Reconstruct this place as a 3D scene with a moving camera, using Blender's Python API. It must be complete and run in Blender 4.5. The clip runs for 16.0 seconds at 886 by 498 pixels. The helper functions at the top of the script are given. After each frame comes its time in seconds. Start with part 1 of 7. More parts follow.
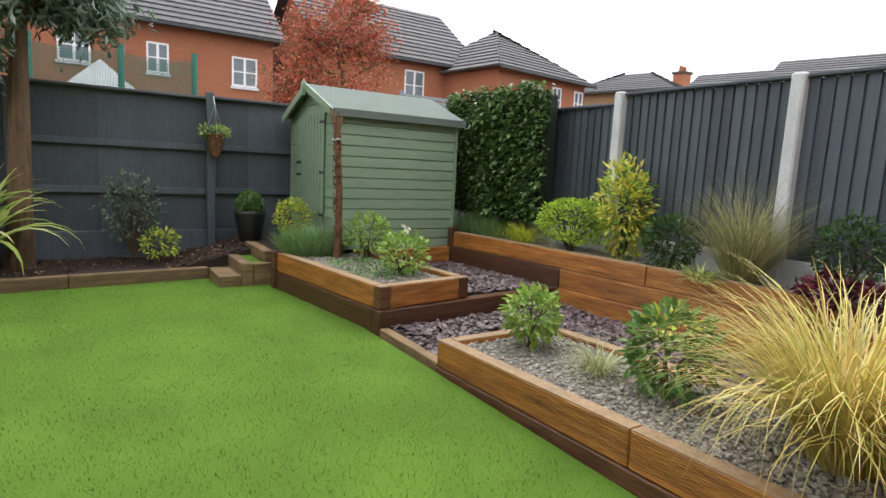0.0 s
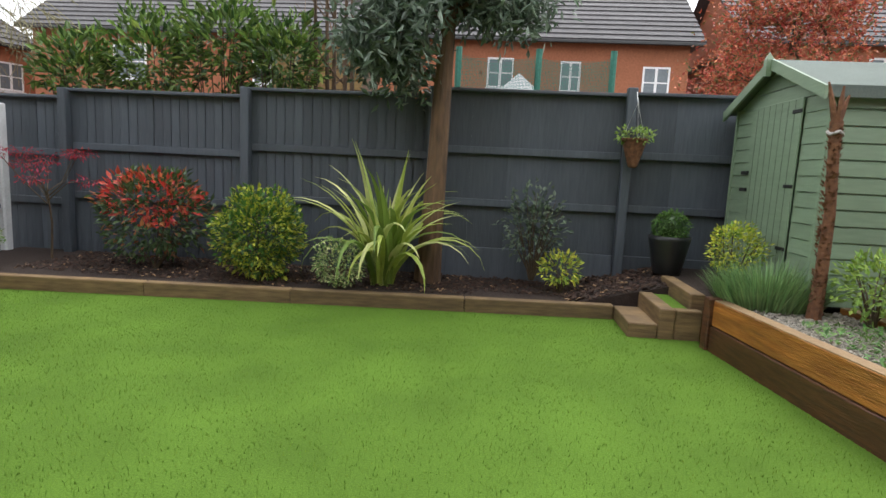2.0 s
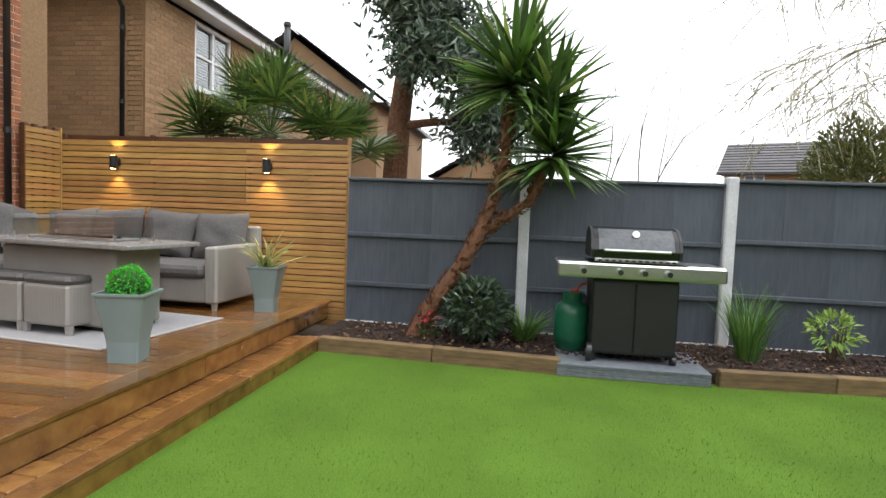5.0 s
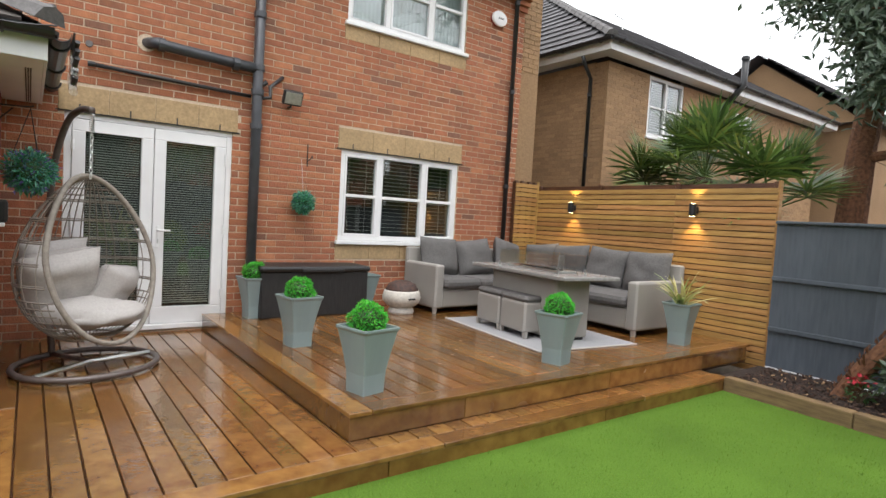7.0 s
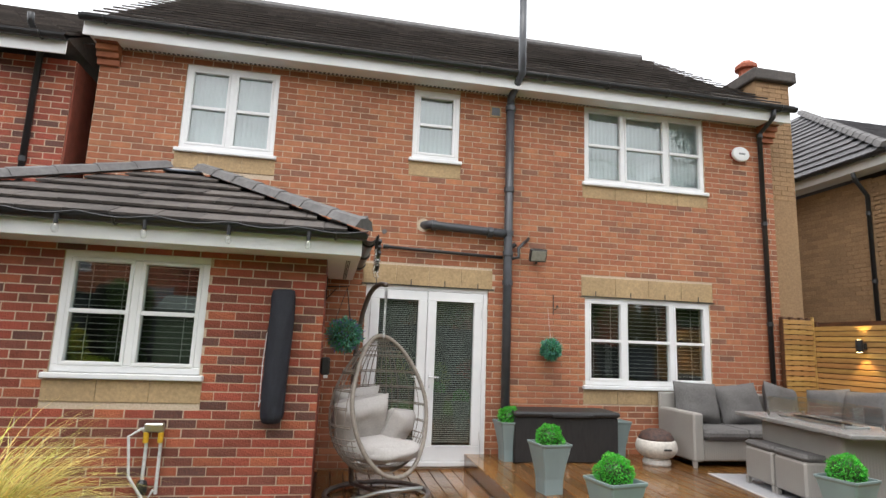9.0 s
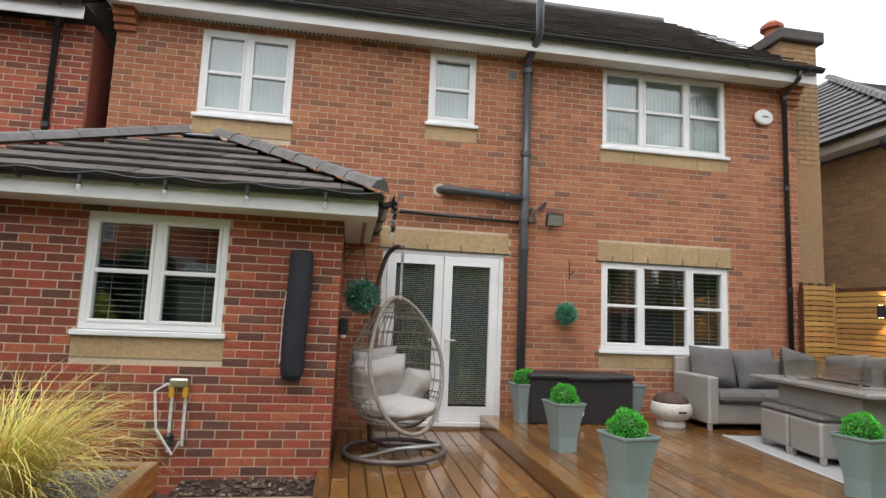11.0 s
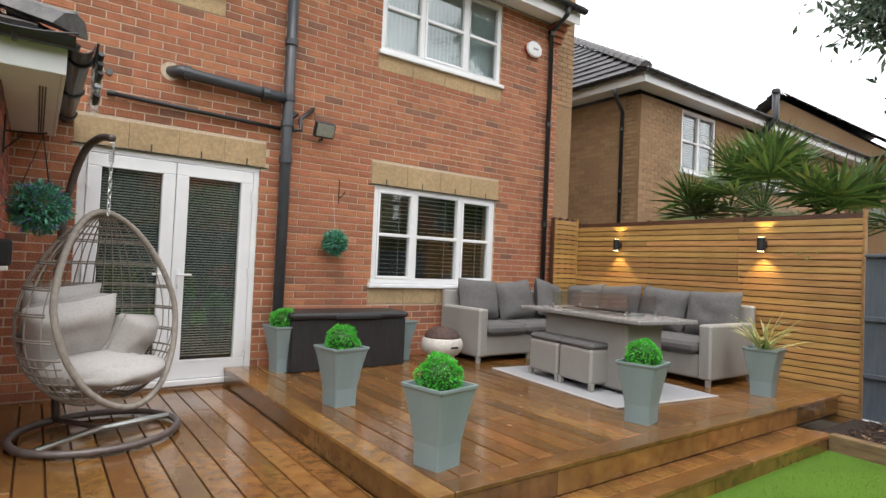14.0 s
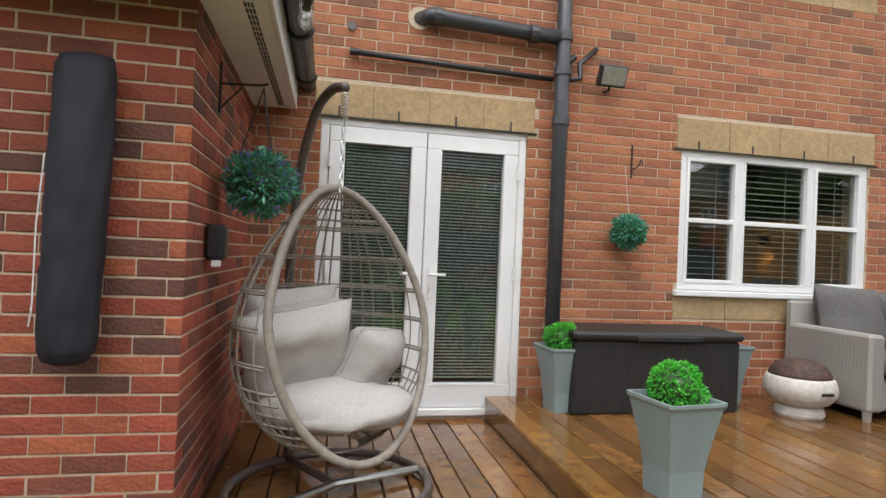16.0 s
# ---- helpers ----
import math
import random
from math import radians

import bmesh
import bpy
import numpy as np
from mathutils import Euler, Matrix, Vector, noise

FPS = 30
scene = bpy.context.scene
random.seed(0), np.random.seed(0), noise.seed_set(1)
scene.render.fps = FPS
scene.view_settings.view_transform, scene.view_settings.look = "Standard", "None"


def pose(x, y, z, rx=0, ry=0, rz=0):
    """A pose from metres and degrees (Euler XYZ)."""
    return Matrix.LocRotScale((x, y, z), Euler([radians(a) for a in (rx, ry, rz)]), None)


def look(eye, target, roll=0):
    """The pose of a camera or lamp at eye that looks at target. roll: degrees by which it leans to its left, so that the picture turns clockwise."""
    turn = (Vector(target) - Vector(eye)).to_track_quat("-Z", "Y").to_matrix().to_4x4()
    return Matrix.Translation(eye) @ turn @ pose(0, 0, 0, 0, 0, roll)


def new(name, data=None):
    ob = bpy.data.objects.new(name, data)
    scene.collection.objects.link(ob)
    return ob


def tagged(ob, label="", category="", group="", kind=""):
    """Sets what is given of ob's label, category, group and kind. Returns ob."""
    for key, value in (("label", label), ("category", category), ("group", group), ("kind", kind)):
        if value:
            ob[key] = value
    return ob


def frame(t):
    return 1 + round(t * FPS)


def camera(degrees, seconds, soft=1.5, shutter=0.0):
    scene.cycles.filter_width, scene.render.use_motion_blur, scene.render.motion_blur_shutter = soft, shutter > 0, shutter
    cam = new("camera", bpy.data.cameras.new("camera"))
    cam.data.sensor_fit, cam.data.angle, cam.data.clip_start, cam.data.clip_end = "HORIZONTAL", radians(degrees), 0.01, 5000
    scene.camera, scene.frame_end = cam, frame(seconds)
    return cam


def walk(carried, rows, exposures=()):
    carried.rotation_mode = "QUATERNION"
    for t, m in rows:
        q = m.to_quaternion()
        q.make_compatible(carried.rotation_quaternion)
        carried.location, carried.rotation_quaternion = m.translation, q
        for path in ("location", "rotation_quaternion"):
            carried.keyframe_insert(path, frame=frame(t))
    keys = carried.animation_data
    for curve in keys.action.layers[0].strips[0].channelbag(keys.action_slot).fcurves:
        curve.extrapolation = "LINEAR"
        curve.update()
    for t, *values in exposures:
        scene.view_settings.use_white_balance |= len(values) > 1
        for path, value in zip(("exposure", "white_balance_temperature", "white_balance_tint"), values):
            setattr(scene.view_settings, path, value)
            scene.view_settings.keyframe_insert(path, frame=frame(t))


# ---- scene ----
cam = camera(76.5, 16.0)
METRES, EYE, TILT, LEAN, TURN = 8.0, 1.5, 0.0, 0.0, -38.8
PATH = [
    (0, (0.379, 0.211, 1.4), (1.459, 1.871, 1.119), 2.9),
    (0.5, (0.402, 0.557, 1.379), (1.259, 2.342, 1.101), 2.8),
    (1, (0.399, 1.015, 1.348), (0.982, 2.908, 1.071), 3.0),
    (1.5, (0.439, 1.476, 1.317), (0.691, 3.44, 1.035), 3.0),
    (2, (0.475, 1.943, 1.277), (0.3, 3.916, 1.001), 2.8),
    (2.5, (0.426, 2.426, 1.225), (-0.15, 4.324, 0.967), 2.5),
    (3, (0.405, 2.828, 1.225), (-0.631, 4.523, 0.991), 2.0),
    (3.5, (0.359, 3.136, 1.231), (-1.085, 4.504, 1.02), 1.9),
    (4, (0.324, 3.323, 1.244), (-1.427, 4.274, 1.069), 1.8),
    (4.5, (0.407, 3.408, 1.287), (-1.567, 3.695, 1.144), 1.9),
    (5, (0.553, 3.476, 1.274), (-1.421, 3.179, 1.153), 2.2),
    (5.2, (0.598, 3.527, 1.269), (-1.333, 3.02, 1.157), 2.4),
    (7.3, (1.042, 4.334, 1.447), (-0.004, 2.63, 1.381), 2.6),
    (7.5, (1.03, 4.396, 1.437), (0.078, 2.637, 1.415), 2.0),
    (8, (1.026, 4.59, 1.549), (0.301, 2.73, 1.67), 2.1),
    (8.5, (1.096, 4.67, 1.578), (0.564, 2.757, 1.822), 2.1),
    (9, (1.158, 4.685, 1.577), (0.788, 2.748, 1.907), 2.2),
    (9.2, (1.165, 4.688, 1.552), (0.853, 2.745, 1.911), 2.1),
    (11.5, (1.13, 4.694, 1.466), (0.806, 2.726, 1.613), 2.6),
    (12, (1.1, 4.638, 1.462), (0.532, 2.721, 1.525), 2.5),
    (12.5, (1.088, 4.44, 1.438), (0.235, 2.632, 1.489), 2.6),
    (13, (1.113, 4.165, 1.414), (0.091, 2.447, 1.467), 2.6),
    (13.5, (1.126, 3.84, 1.401), (-0.023, 2.204, 1.457), 2.6),
    (14, (1.035, 3.496, 1.364), (-0.138, 1.877, 1.421), 2.5),
    (14.5, (0.959, 3.118, 1.338), (-0.154, 1.457, 1.393), 2.4),
    (15, (0.915, 2.691, 1.34), (0.035, 0.896, 1.386), 2.5),
    (15.5, (0.786, 2.293, 1.319), (0.185, 0.386, 1.362), 2.3),
    (16, (0.692, 1.902, 1.308), (0.293, -0.058, 1.333), 2.5),
]
walk(cam, [(t, look(eye, target, roll)) for t, eye, target, roll in PATH],
     exposures=[(0, .85), (9.2, .85), (11.5, .66), (12.2, .66), (13.2, .78), (16, .85)])

# ---- world, sun, exposure ----
world = bpy.data.worlds.new("world")
scene.world = world
world.use_nodes = True
wn, wl = world.node_tree.nodes, world.node_tree.links
sky = wn.new("ShaderNodeTexSky")
sky.sky_type = "NISHITA"
sky.sun_disc = False
sky.sun_elevation = radians(62)
sky.sun_rotation = radians(20)
sky.air_density, sky.dust_density = 1.0, 4.0
hs = wn.new("ShaderNodeHueSaturation")
hs.inputs["Saturation"].default_value = 0.12
wl.new(sky.outputs[0], hs.inputs["Color"])
mixw = wn.new("ShaderNodeMix")
mixw.data_type = "RGBA"
mixw.inputs[0].default_value = 0.75
mixw.inputs[7].default_value = (9.0, 9.2, 9.6, 1)
wl.new(hs.outputs[0], mixw.inputs[6])
wl.new(mixw.outputs[2], wn["Background"].inputs["Color"])
wn["Background"].inputs["Strength"].default_value = 0.15
sun_data = bpy.data.lights.new("sun", "SUN")
sun_data.energy, sun_data.angle, sun_data.color = 0.7, radians(40), (1, 0.98, 0.95)
sun = new("sun", sun_data)
sun.matrix_world = look((4, 6, 18), (0, 0, 0))


# ---- materials ----
def mat(name, color, rough=0.6, metal=0.0, vary=0.0, per="", scale=30.0, bump=0.0, bscale=80.0, stain=0.0, sscale=3.0,
        stretch=(1, 1, 1), color2=None, spec=None, coat=0.0, noise_rough=0.0, hue=0.0, trans=0.0, alt=()):
    """A surface: base colour with fine grain, broad stains, relief and a random shift for each piece."""
    m = bpy.data.materials.new(name)
    m.use_nodes = True
    n, l = m.node_tree.nodes, m.node_tree.links
    b = n["Principled BSDF"]
    b.inputs["Roughness"].default_value, b.inputs["Metallic"].default_value = rough, metal
    if spec is not None:
        b.inputs["Specular IOR Level"].default_value = spec
    if coat:
        b.inputs["Coat Weight"].default_value, b.inputs["Coat Roughness"].default_value = coat, 0.12
    tc = n.new("ShaderNodeTexCoord")
    mp = n.new("ShaderNodeMapping")
    mp.inputs["Scale"].default_value = stretch
    l.new(tc.outputs["Object"], mp.inputs["Vector"])
    def tex(sc, det=4):
        t = n.new("ShaderNodeTexNoise")
        t.inputs["Scale"].default_value, t.inputs["Detail"].default_value = sc, det
        l.new(mp.outputs[0], t.inputs["Vector"])
        return t.outputs["Fac"]
    def mix(kind, fac, a, c):
        x = n.new("ShaderNodeMix")
        x.data_type, x.blend_type = "RGBA", kind
        for s, v in ((0, fac), (6, a), (7, c)):
            if hasattr(v, "is_linked"):
                l.new(v, x.inputs[s])
            else:
                x.inputs[s].default_value = v if s == 0 else (*v[:3], 1)
        return x.outputs[2]
    def ramp(src, lo, hi):
        r = n.new("ShaderNodeMapRange")
        r.inputs[1].default_value, r.inputs[2].default_value = 0.3, 0.7
        r.inputs[3].default_value, r.inputs[4].default_value = lo, hi
        l.new(src, r.inputs[0])
        return r.outputs[0]
    col = None
    grain = tex(scale)
    c2 = color2 or tuple(c * 0.7 for c in color)
    col = mix("MIX", ramp(grain, 0.0, 1.0), color, c2)
    if alt or vary or hue:
        src = None
        if per == "object":
            src = n.new("ShaderNodeObjectInfo").outputs["Random"]
        elif per == "island":
            src = n.new("ShaderNodeNewGeometry").outputs["Random Per Island"]
        if src is not None:
            if alt:
                r = n.new("ShaderNodeValToRGB")
                r.color_ramp.interpolation = "CONSTANT"
                while len(r.color_ramp.elements) < len(alt):
                    r.color_ramp.elements.new(0.5)
                for i, (pos, c) in enumerate(alt):
                    r.color_ramp.elements[i].position, r.color_ramp.elements[i].color = pos, (*c, 1)
                l.new(src, r.inputs[0])
                col = mix("MIX", ramp(grain, 0.0, 0.35), r.outputs[0], c2)
            w = n.new("ShaderNodeTexWhiteNoise")
            w.noise_dimensions = "1D"
            l.new(src, w.inputs["W"])
            h = n.new("ShaderNodeHueSaturation")
            mr = n.new("ShaderNodeMapRange")
            mr.inputs[3].default_value, mr.inputs[4].default_value = 1 - vary, 1 + vary
            l.new(w.outputs["Value"], mr.inputs[0])
            l.new(mr.outputs[0], h.inputs["Value"])
            if hue:
                m2 = n.new("ShaderNodeMapRange")
                m2.inputs[3].default_value, m2.inputs[4].default_value = 0.5 - hue, 0.5 + hue
                l.new(src, m2.inputs[0])
                l.new(m2.outputs[0], h.inputs["Hue"])
            l.new(col, h.inputs["Color"])
            col = h.outputs[0]
    if stain:
        s = ramp(tex(sscale, 5), 0.0, 1.0)
        dark = mix("MULTIPLY", 1.0, col, (1 - stain,) * 3)
        col = mix("MIX", s, col, dark)
    l.new(col, b.inputs["Base Color"])
    if noise_rough:
        l.new(ramp(tex(2.3, 3), max(0.04, rough - noise_rough), rough + noise_rough), b.inputs["Roughness"])
    if bump:
        bp = n.new("ShaderNodeBump")
        bp.inputs["Strength"].default_value, bp.inputs["Distance"].default_value = bump, 0.01
        l.new(tex(bscale, 3), bp.inputs["Height"])
        l.new(bp.outputs[0], b.inputs["Normal"])
    if trans:
        tr = n.new("ShaderNodeBsdfTranslucent")
        l.new(col, tr.inputs["Color"])
        ms = n.new("ShaderNodeMixShader")
        ms.inputs[0].default_value = trans
        l.new(b.outputs[0], ms.inputs[1])
        l.new(tr.outputs[0], ms.inputs[2])
        l.new(ms.outputs[0], n["Material Output"].inputs["Surface"])
    return m


def leafmat(name, c, c2=None, alt=(), vary=0.35, hue=0.02, rough=0.45):
    k = 1.35
    c, c2 = tuple(min(.8, q * k) for q in c), c2 and tuple(min(.8, q * k) for q in c2)
    alt = tuple((p, tuple(min(.8, q * k) for q in a)) for p, a in alt)
    return mat(name, c, rough, vary=vary, per="island", hue=hue, scale=12, color2=c2, trans=0.25, alt=alt)


TURF = mat("artificial_turf", (0.130, 0.238, 0.030), 0.9, scale=95, color2=(0.082, 0.165, 0.018), spec=.15, bump=0.8, bscale=160, stain=0.28, sscale=1.6)
BLADE = mat("turf_blade", (0.150, 0.272, 0.034), 0.85, spec=.2, vary=0.22, per="island", hue=0.02, scale=3, stain=0.15, sscale=1.2)
HOUSE_ALT = ((0.0, (0.43, 0.160, 0.075)), (0.30, (0.49, 0.195, 0.090)), (0.58, (0.39, 0.135, 0.065)), (0.86, (0.30, 0.115, 0.065)), (0.96, (0.23, 0.105, 0.070)))
EXT_ALT = ((0.0, (0.37, 0.085, 0.042)), (0.28, (0.44, 0.125, 0.055)), (0.50, (0.29, 0.065, 0.036)), (0.74, (0.20, 0.058, 0.040)), (0.90, (0.12, 0.052, 0.044)))
BRICK = mat("orange_brown_brick", (0.42, 0.16, 0.08), 0.85, vary=0.12, per="island", hue=0.004, scale=45, color2=(0.34, 0.12, 0.065), bump=0.9, bscale=70, stain=0.3, sscale=9.0, alt=HOUSE_ALT)
BRICKP = mat("orange_brown_brick_piece", (0.42, 0.16, 0.08), 0.85, vary=0.12, per="object", hue=0.004, scale=45, color2=(0.34, 0.12, 0.065), bump=0.9, bscale=70, stain=0.3, sscale=9.0, alt=HOUSE_ALT)
BRICKE = mat("deep_red_brick", (0.36, 0.095, 0.05), 0.8, vary=0.18, per="island", hue=0.006, scale=45, color2=(0.26, 0.07, 0.042), bump=0.9, bscale=70, stain=0.3, sscale=9.0, alt=EXT_ALT)
BRICKEP = mat("deep_red_brick_piece", (0.36, 0.095, 0.05), 0.8, vary=0.18, per="object", hue=0.006, scale=45, color2=(0.26, 0.07, 0.042), bump=0.9, bscale=70, stain=0.3, sscale=9.0, alt=EXT_ALT)
MORTAR = mat("mortar", (0.68, 0.55, 0.41), 0.9, scale=60, color2=(0.50, 0.39, 0.28), bump=0.2, bscale=200, stain=0.2, sscale=1.0)
BUFF = mat("buff_brick", (0.52, 0.36, 0.19), 0.8, vary=0.04, per="island", scale=40, bump=0.4, bscale=120, stain=0.2, sscale=2)
TAN = mat("tan_brick", (0.40, 0.25, 0.13), 0.85, vary=0.15, per="island", scale=40, color2=(0.30, 0.18, 0.09), bump=0.4, bscale=120, stain=0.2, sscale=1)
FARBRICK = mat("orange_brick", (0.46, 0.17, 0.085), 0.85, vary=0.12, per="island", scale=15, bump=0.3, bscale=60, stain=0.15, sscale=1)
UPVC = mat("white_upvc", (0.80, 0.80, 0.80), 0.35, scale=4, color2=(0.74, 0.74, 0.74))
TILE = mat("dark_roof_tile", (0.075, 0.065, 0.06), 0.75, vary=0.3, per="island", scale=25, color2=(0.12, 0.10, 0.085), bump=0.5, bscale=60, stain=0.3, sscale=4)
GTILE = mat("grey_roof_tile", (0.135, 0.13, 0.135), 0.75, vary=0.2, per="island", scale=25, bump=0.3, bscale=60, stain=0.2, sscale=2)
RIDGE = mat("grey_ridge_tile", (0.20, 0.19, 0.185), 0.8, vary=0.15, per="island", scale=25, bump=0.4, bscale=60, stain=0.3, sscale=6)
BLACKP = mat("black_plastic", (0.025, 0.026, 0.028), 0.35, scale=8, stain=0.3, sscale=6)
BOXM = mat("matt_black_plastic", (0.012, 0.012, 0.013), 0.5, scale=30, stretch=(1, 1, .2), color2=(0.022, 0.021, 0.021), bump=.4, bscale=50)
GREYP = mat("grey_plastic_pipe", (0.075, 0.08, 0.09), 0.35, scale=8, stain=0.3, sscale=3)
LEAD = mat("lead", (0.25, 0.27, 0.31), 0.5, metal=0.5, scale=8, stain=0.3, sscale=6)
FENCE = mat("slate_grey_fence_paint", (0.092, 0.108, 0.130), 0.6, scale=30, stretch=(1, 1, 0.12), color2=(0.070, 0.084, 0.103), vary=0.18, per="object", bump=0.4, bscale=60, stain=0.25, sscale=2)
CONC = mat("pale_concrete", (0.74, 0.75, 0.76), 0.85, scale=50, color2=(0.62, 0.63, 0.64), bump=0.4, bscale=120, stain=0.2, sscale=4)
SLEEP = mat("orange_stained_sleeper", (0.60, 0.255, 0.055), 0.38, scale=9, stretch=(0.5, 0.5, 5), color2=(0.36, 0.115, 0.022), vary=0.15, per="object", bump=0.7, bscale=30, stain=0.6, sscale=3.2)
SLEEPD = mat("dark_stained_sleeper", (0.165, 0.068, 0.030), 0.4, scale=14, stretch=(0.35, 0.35, 3), color2=(0.07, 0.03, 0.018), vary=0.15, per="object", bump=0.5, bscale=40, stain=0.4, sscale=3)
SLEEPT = mat("weathered_sleeper_top", (0.36, 0.24, 0.13), 0.6, scale=30, color2=(0.26, 0.16, 0.08), bump=0.5, bscale=60, stain=0.3, sscale=3)
KERB = mat("weathered_timber_kerb", (0.27, 0.175, 0.08), 0.75, scale=12, stretch=(0.4, 0.4, 3), color2=(0.16, 0.10, 0.05), vary=0.2, per="object", bump=0.6, bscale=40, stain=0.4, sscale=3)
DECK = mat("wet_oiled_decking", (0.275, 0.138, 0.038), 0.17, scale=9, stretch=(1, 1, 1), color2=(0.17, 0.07, 0.02), vary=0.35, per="object", hue=0.006, bump=0.2, bscale=25, stain=0.4, sscale=1.6, noise_rough=0.12, coat=0.4)
SLAT = mat("cedar_slat", (0.54, 0.31, 0.105), 0.45, scale=10, stretch=(0.4, 0.4, 4), color2=(0.38, 0.19, 0.055), vary=0.2, per="object", hue=0.01, bump=0.3, bscale=40, stain=0.3, sscale=3)
SHED = mat("sage_green_paint", (0.255, 0.345, 0.235), 0.42, scale=12, stretch=(0.4, 0.4, 3), color2=(0.22, 0.305, 0.205), vary=0.05, per="object", bump=0.2, bscale=50, stain=0.1, sscale=3)
FELT = mat("green_roof_felt", (0.155, 0.190, 0.168), 0.8, scale=80, color2=(0.12, 0.15, 0.13), bump=0.5, bscale=200, stain=0.15, sscale=3)
SOIL = mat("dark_bark_soil", (0.035, 0.02, 0.014), 0.9, scale=40, color2=(0.02, 0.012, 0.009), bump=1.0, bscale=40)
CHIP = mat("bark_chip", (0.05, 0.026, 0.017), 0.75, vary=0.6, per="island", scale=20, alt=((0.0, (0.05, 0.026, 0.017)), (0.93, (0.30, 0.19, 0.10))))
LITTER = mat("brown_leaf_litter", (0.10, 0.065, 0.045), 0.8, vary=0.5, per="island", scale=20, alt=((0.0, (0.075, 0.05, 0.036)), (0.75, (0.19, 0.13, 0.085)), (0.93, (0.30, 0.25, 0.20))))
GRAVB = mat("packed_gravel", (0.26, 0.235, 0.195), 0.9, scale=60, color2=(0.12, 0.105, 0.09), bump=1.0, bscale=60)
SLATE = mat("plum_slate_chipping", (0.14, 0.10, 0.105), 0.4, vary=0.5, per="island", scale=20, hue=0.03)
GRAVEL = mat("grey_gravel", (0.34, 0.31, 0.26), 0.85, vary=0.28, per="island", scale=20)
RATTAN = mat("grey_rattan", (0.34, 0.32, 0.29), 0.65, scale=3, color2=(0.30, 0.28, 0.26))
CUSH = mat("dark_grey_cushion", (0.150, 0.142, 0.138), 0.9, scale=60, bump=0.3, bscale=150, stain=0.15, sscale=5)
EGGC = mat("light_grey_cushion", (0.46, 0.43, 0.41), 0.9, scale=60, color2=(0.40, 0.375, 0.355), bump=0.3, bscale=9)
TTOP = mat("grey_stone_tabletop", (0.30, 0.29, 0.28), 0.25, scale=30, bump=0.05)
POT = mat("grey_green_planter", (0.23, 0.30, 0.295), 0.4, scale=8, color2=(0.22, 0.28, 0.28), stain=0.12, sscale=4, stretch=(1, 1, .3))
STEEL = mat("stainless_steel", (0.62, 0.63, 0.62), 0.28, metal=1.0, scale=60, color2=(0.55, 0.56, 0.55))
BLACKM = mat("black_enamel", (0.012, 0.012, 0.013), 0.18, scale=6, stain=0.2)
BLACKS = mat("black_sheet_metal", (0.012, 0.012, 0.012), 0.5, scale=6)
DGREEN = mat("dark_green_paint", (0.01, 0.12, 0.06), 0.35, scale=6)
RED = mat("orange_red_hose", (0.55, 0.06, 0.03), 0.5)
SLABM = mat("grey_composite_board", (0.19, 0.21, 0.24), 0.6, scale=20, stain=0.2)
BLIND = mat("white_blind", (0.8, 0.79, 0.75), 0.6)
BLINDG = mat("grey_blind", (0.66, 0.67, 0.62), 0.6)
# indoor dimness is put into this near-black wall colour
ROOM = mat("room_dimness_tone", (0.05, 0.045, 0.04), 0.9)
CURT = mat("pale_curtain", (0.78, 0.82, 0.84), 0.9, scale=3)
NAVY = mat("navy_canvas", (0.013, 0.014, 0.024), 0.68, scale=80, bump=0.5, bscale=9, stain=.25, sscale=5)
CREAM = mat("cream_stoneware", (0.62, 0.58, 0.52), 0.5, scale=30, bump=0.2)
BARK = mat("rough_bark", (0.16, 0.10, 0.06), 0.9, scale=22, stretch=(1, 1, 0.35), color2=(0.07, 0.045, 0.03), bump=1.0, bscale=30)
YBARK = mat("reddish_brown_bark", (0.24, 0.11, 0.055), 0.9, scale=25, color2=(0.10, 0.045, 0.025), bump=1.0, bscale=35)
GUM = mat("peeling_brown_bark", (.21, .12, .065), 0.85, scale=14, stretch=(1, 1, 0.25), color2=(0.09, 0.055, 0.035), bump=1.0, bscale=26, stain=.3, sscale=4)
BIRCH = mat("mossy_birch_bark", (0.36, 0.34, 0.20), 0.9, scale=10, color2=(0.12, 0.11, 0.05), bump=0.6, bscale=20)
RUG = mat("pale_woven_rug", (0.34, 0.34, 0.35), 0.95, scale=35, color2=(0.30, 0.30, 0.31), bump=0.4, bscale=90)
WPIPE = mat("white_pipe", (0.7, 0.7, 0.68), 0.4)
YEL = mat("yellow_plastic", (0.7, 0.4, 0.03), 0.4)
NET = mat("green_netting", (0.05, 0.22, 0.16), 0.7)
DIRTB = mat("earth_and_paving", (0.13, 0.10, 0.07), 0.9, scale=5, stain=0.4, sscale=0.5)


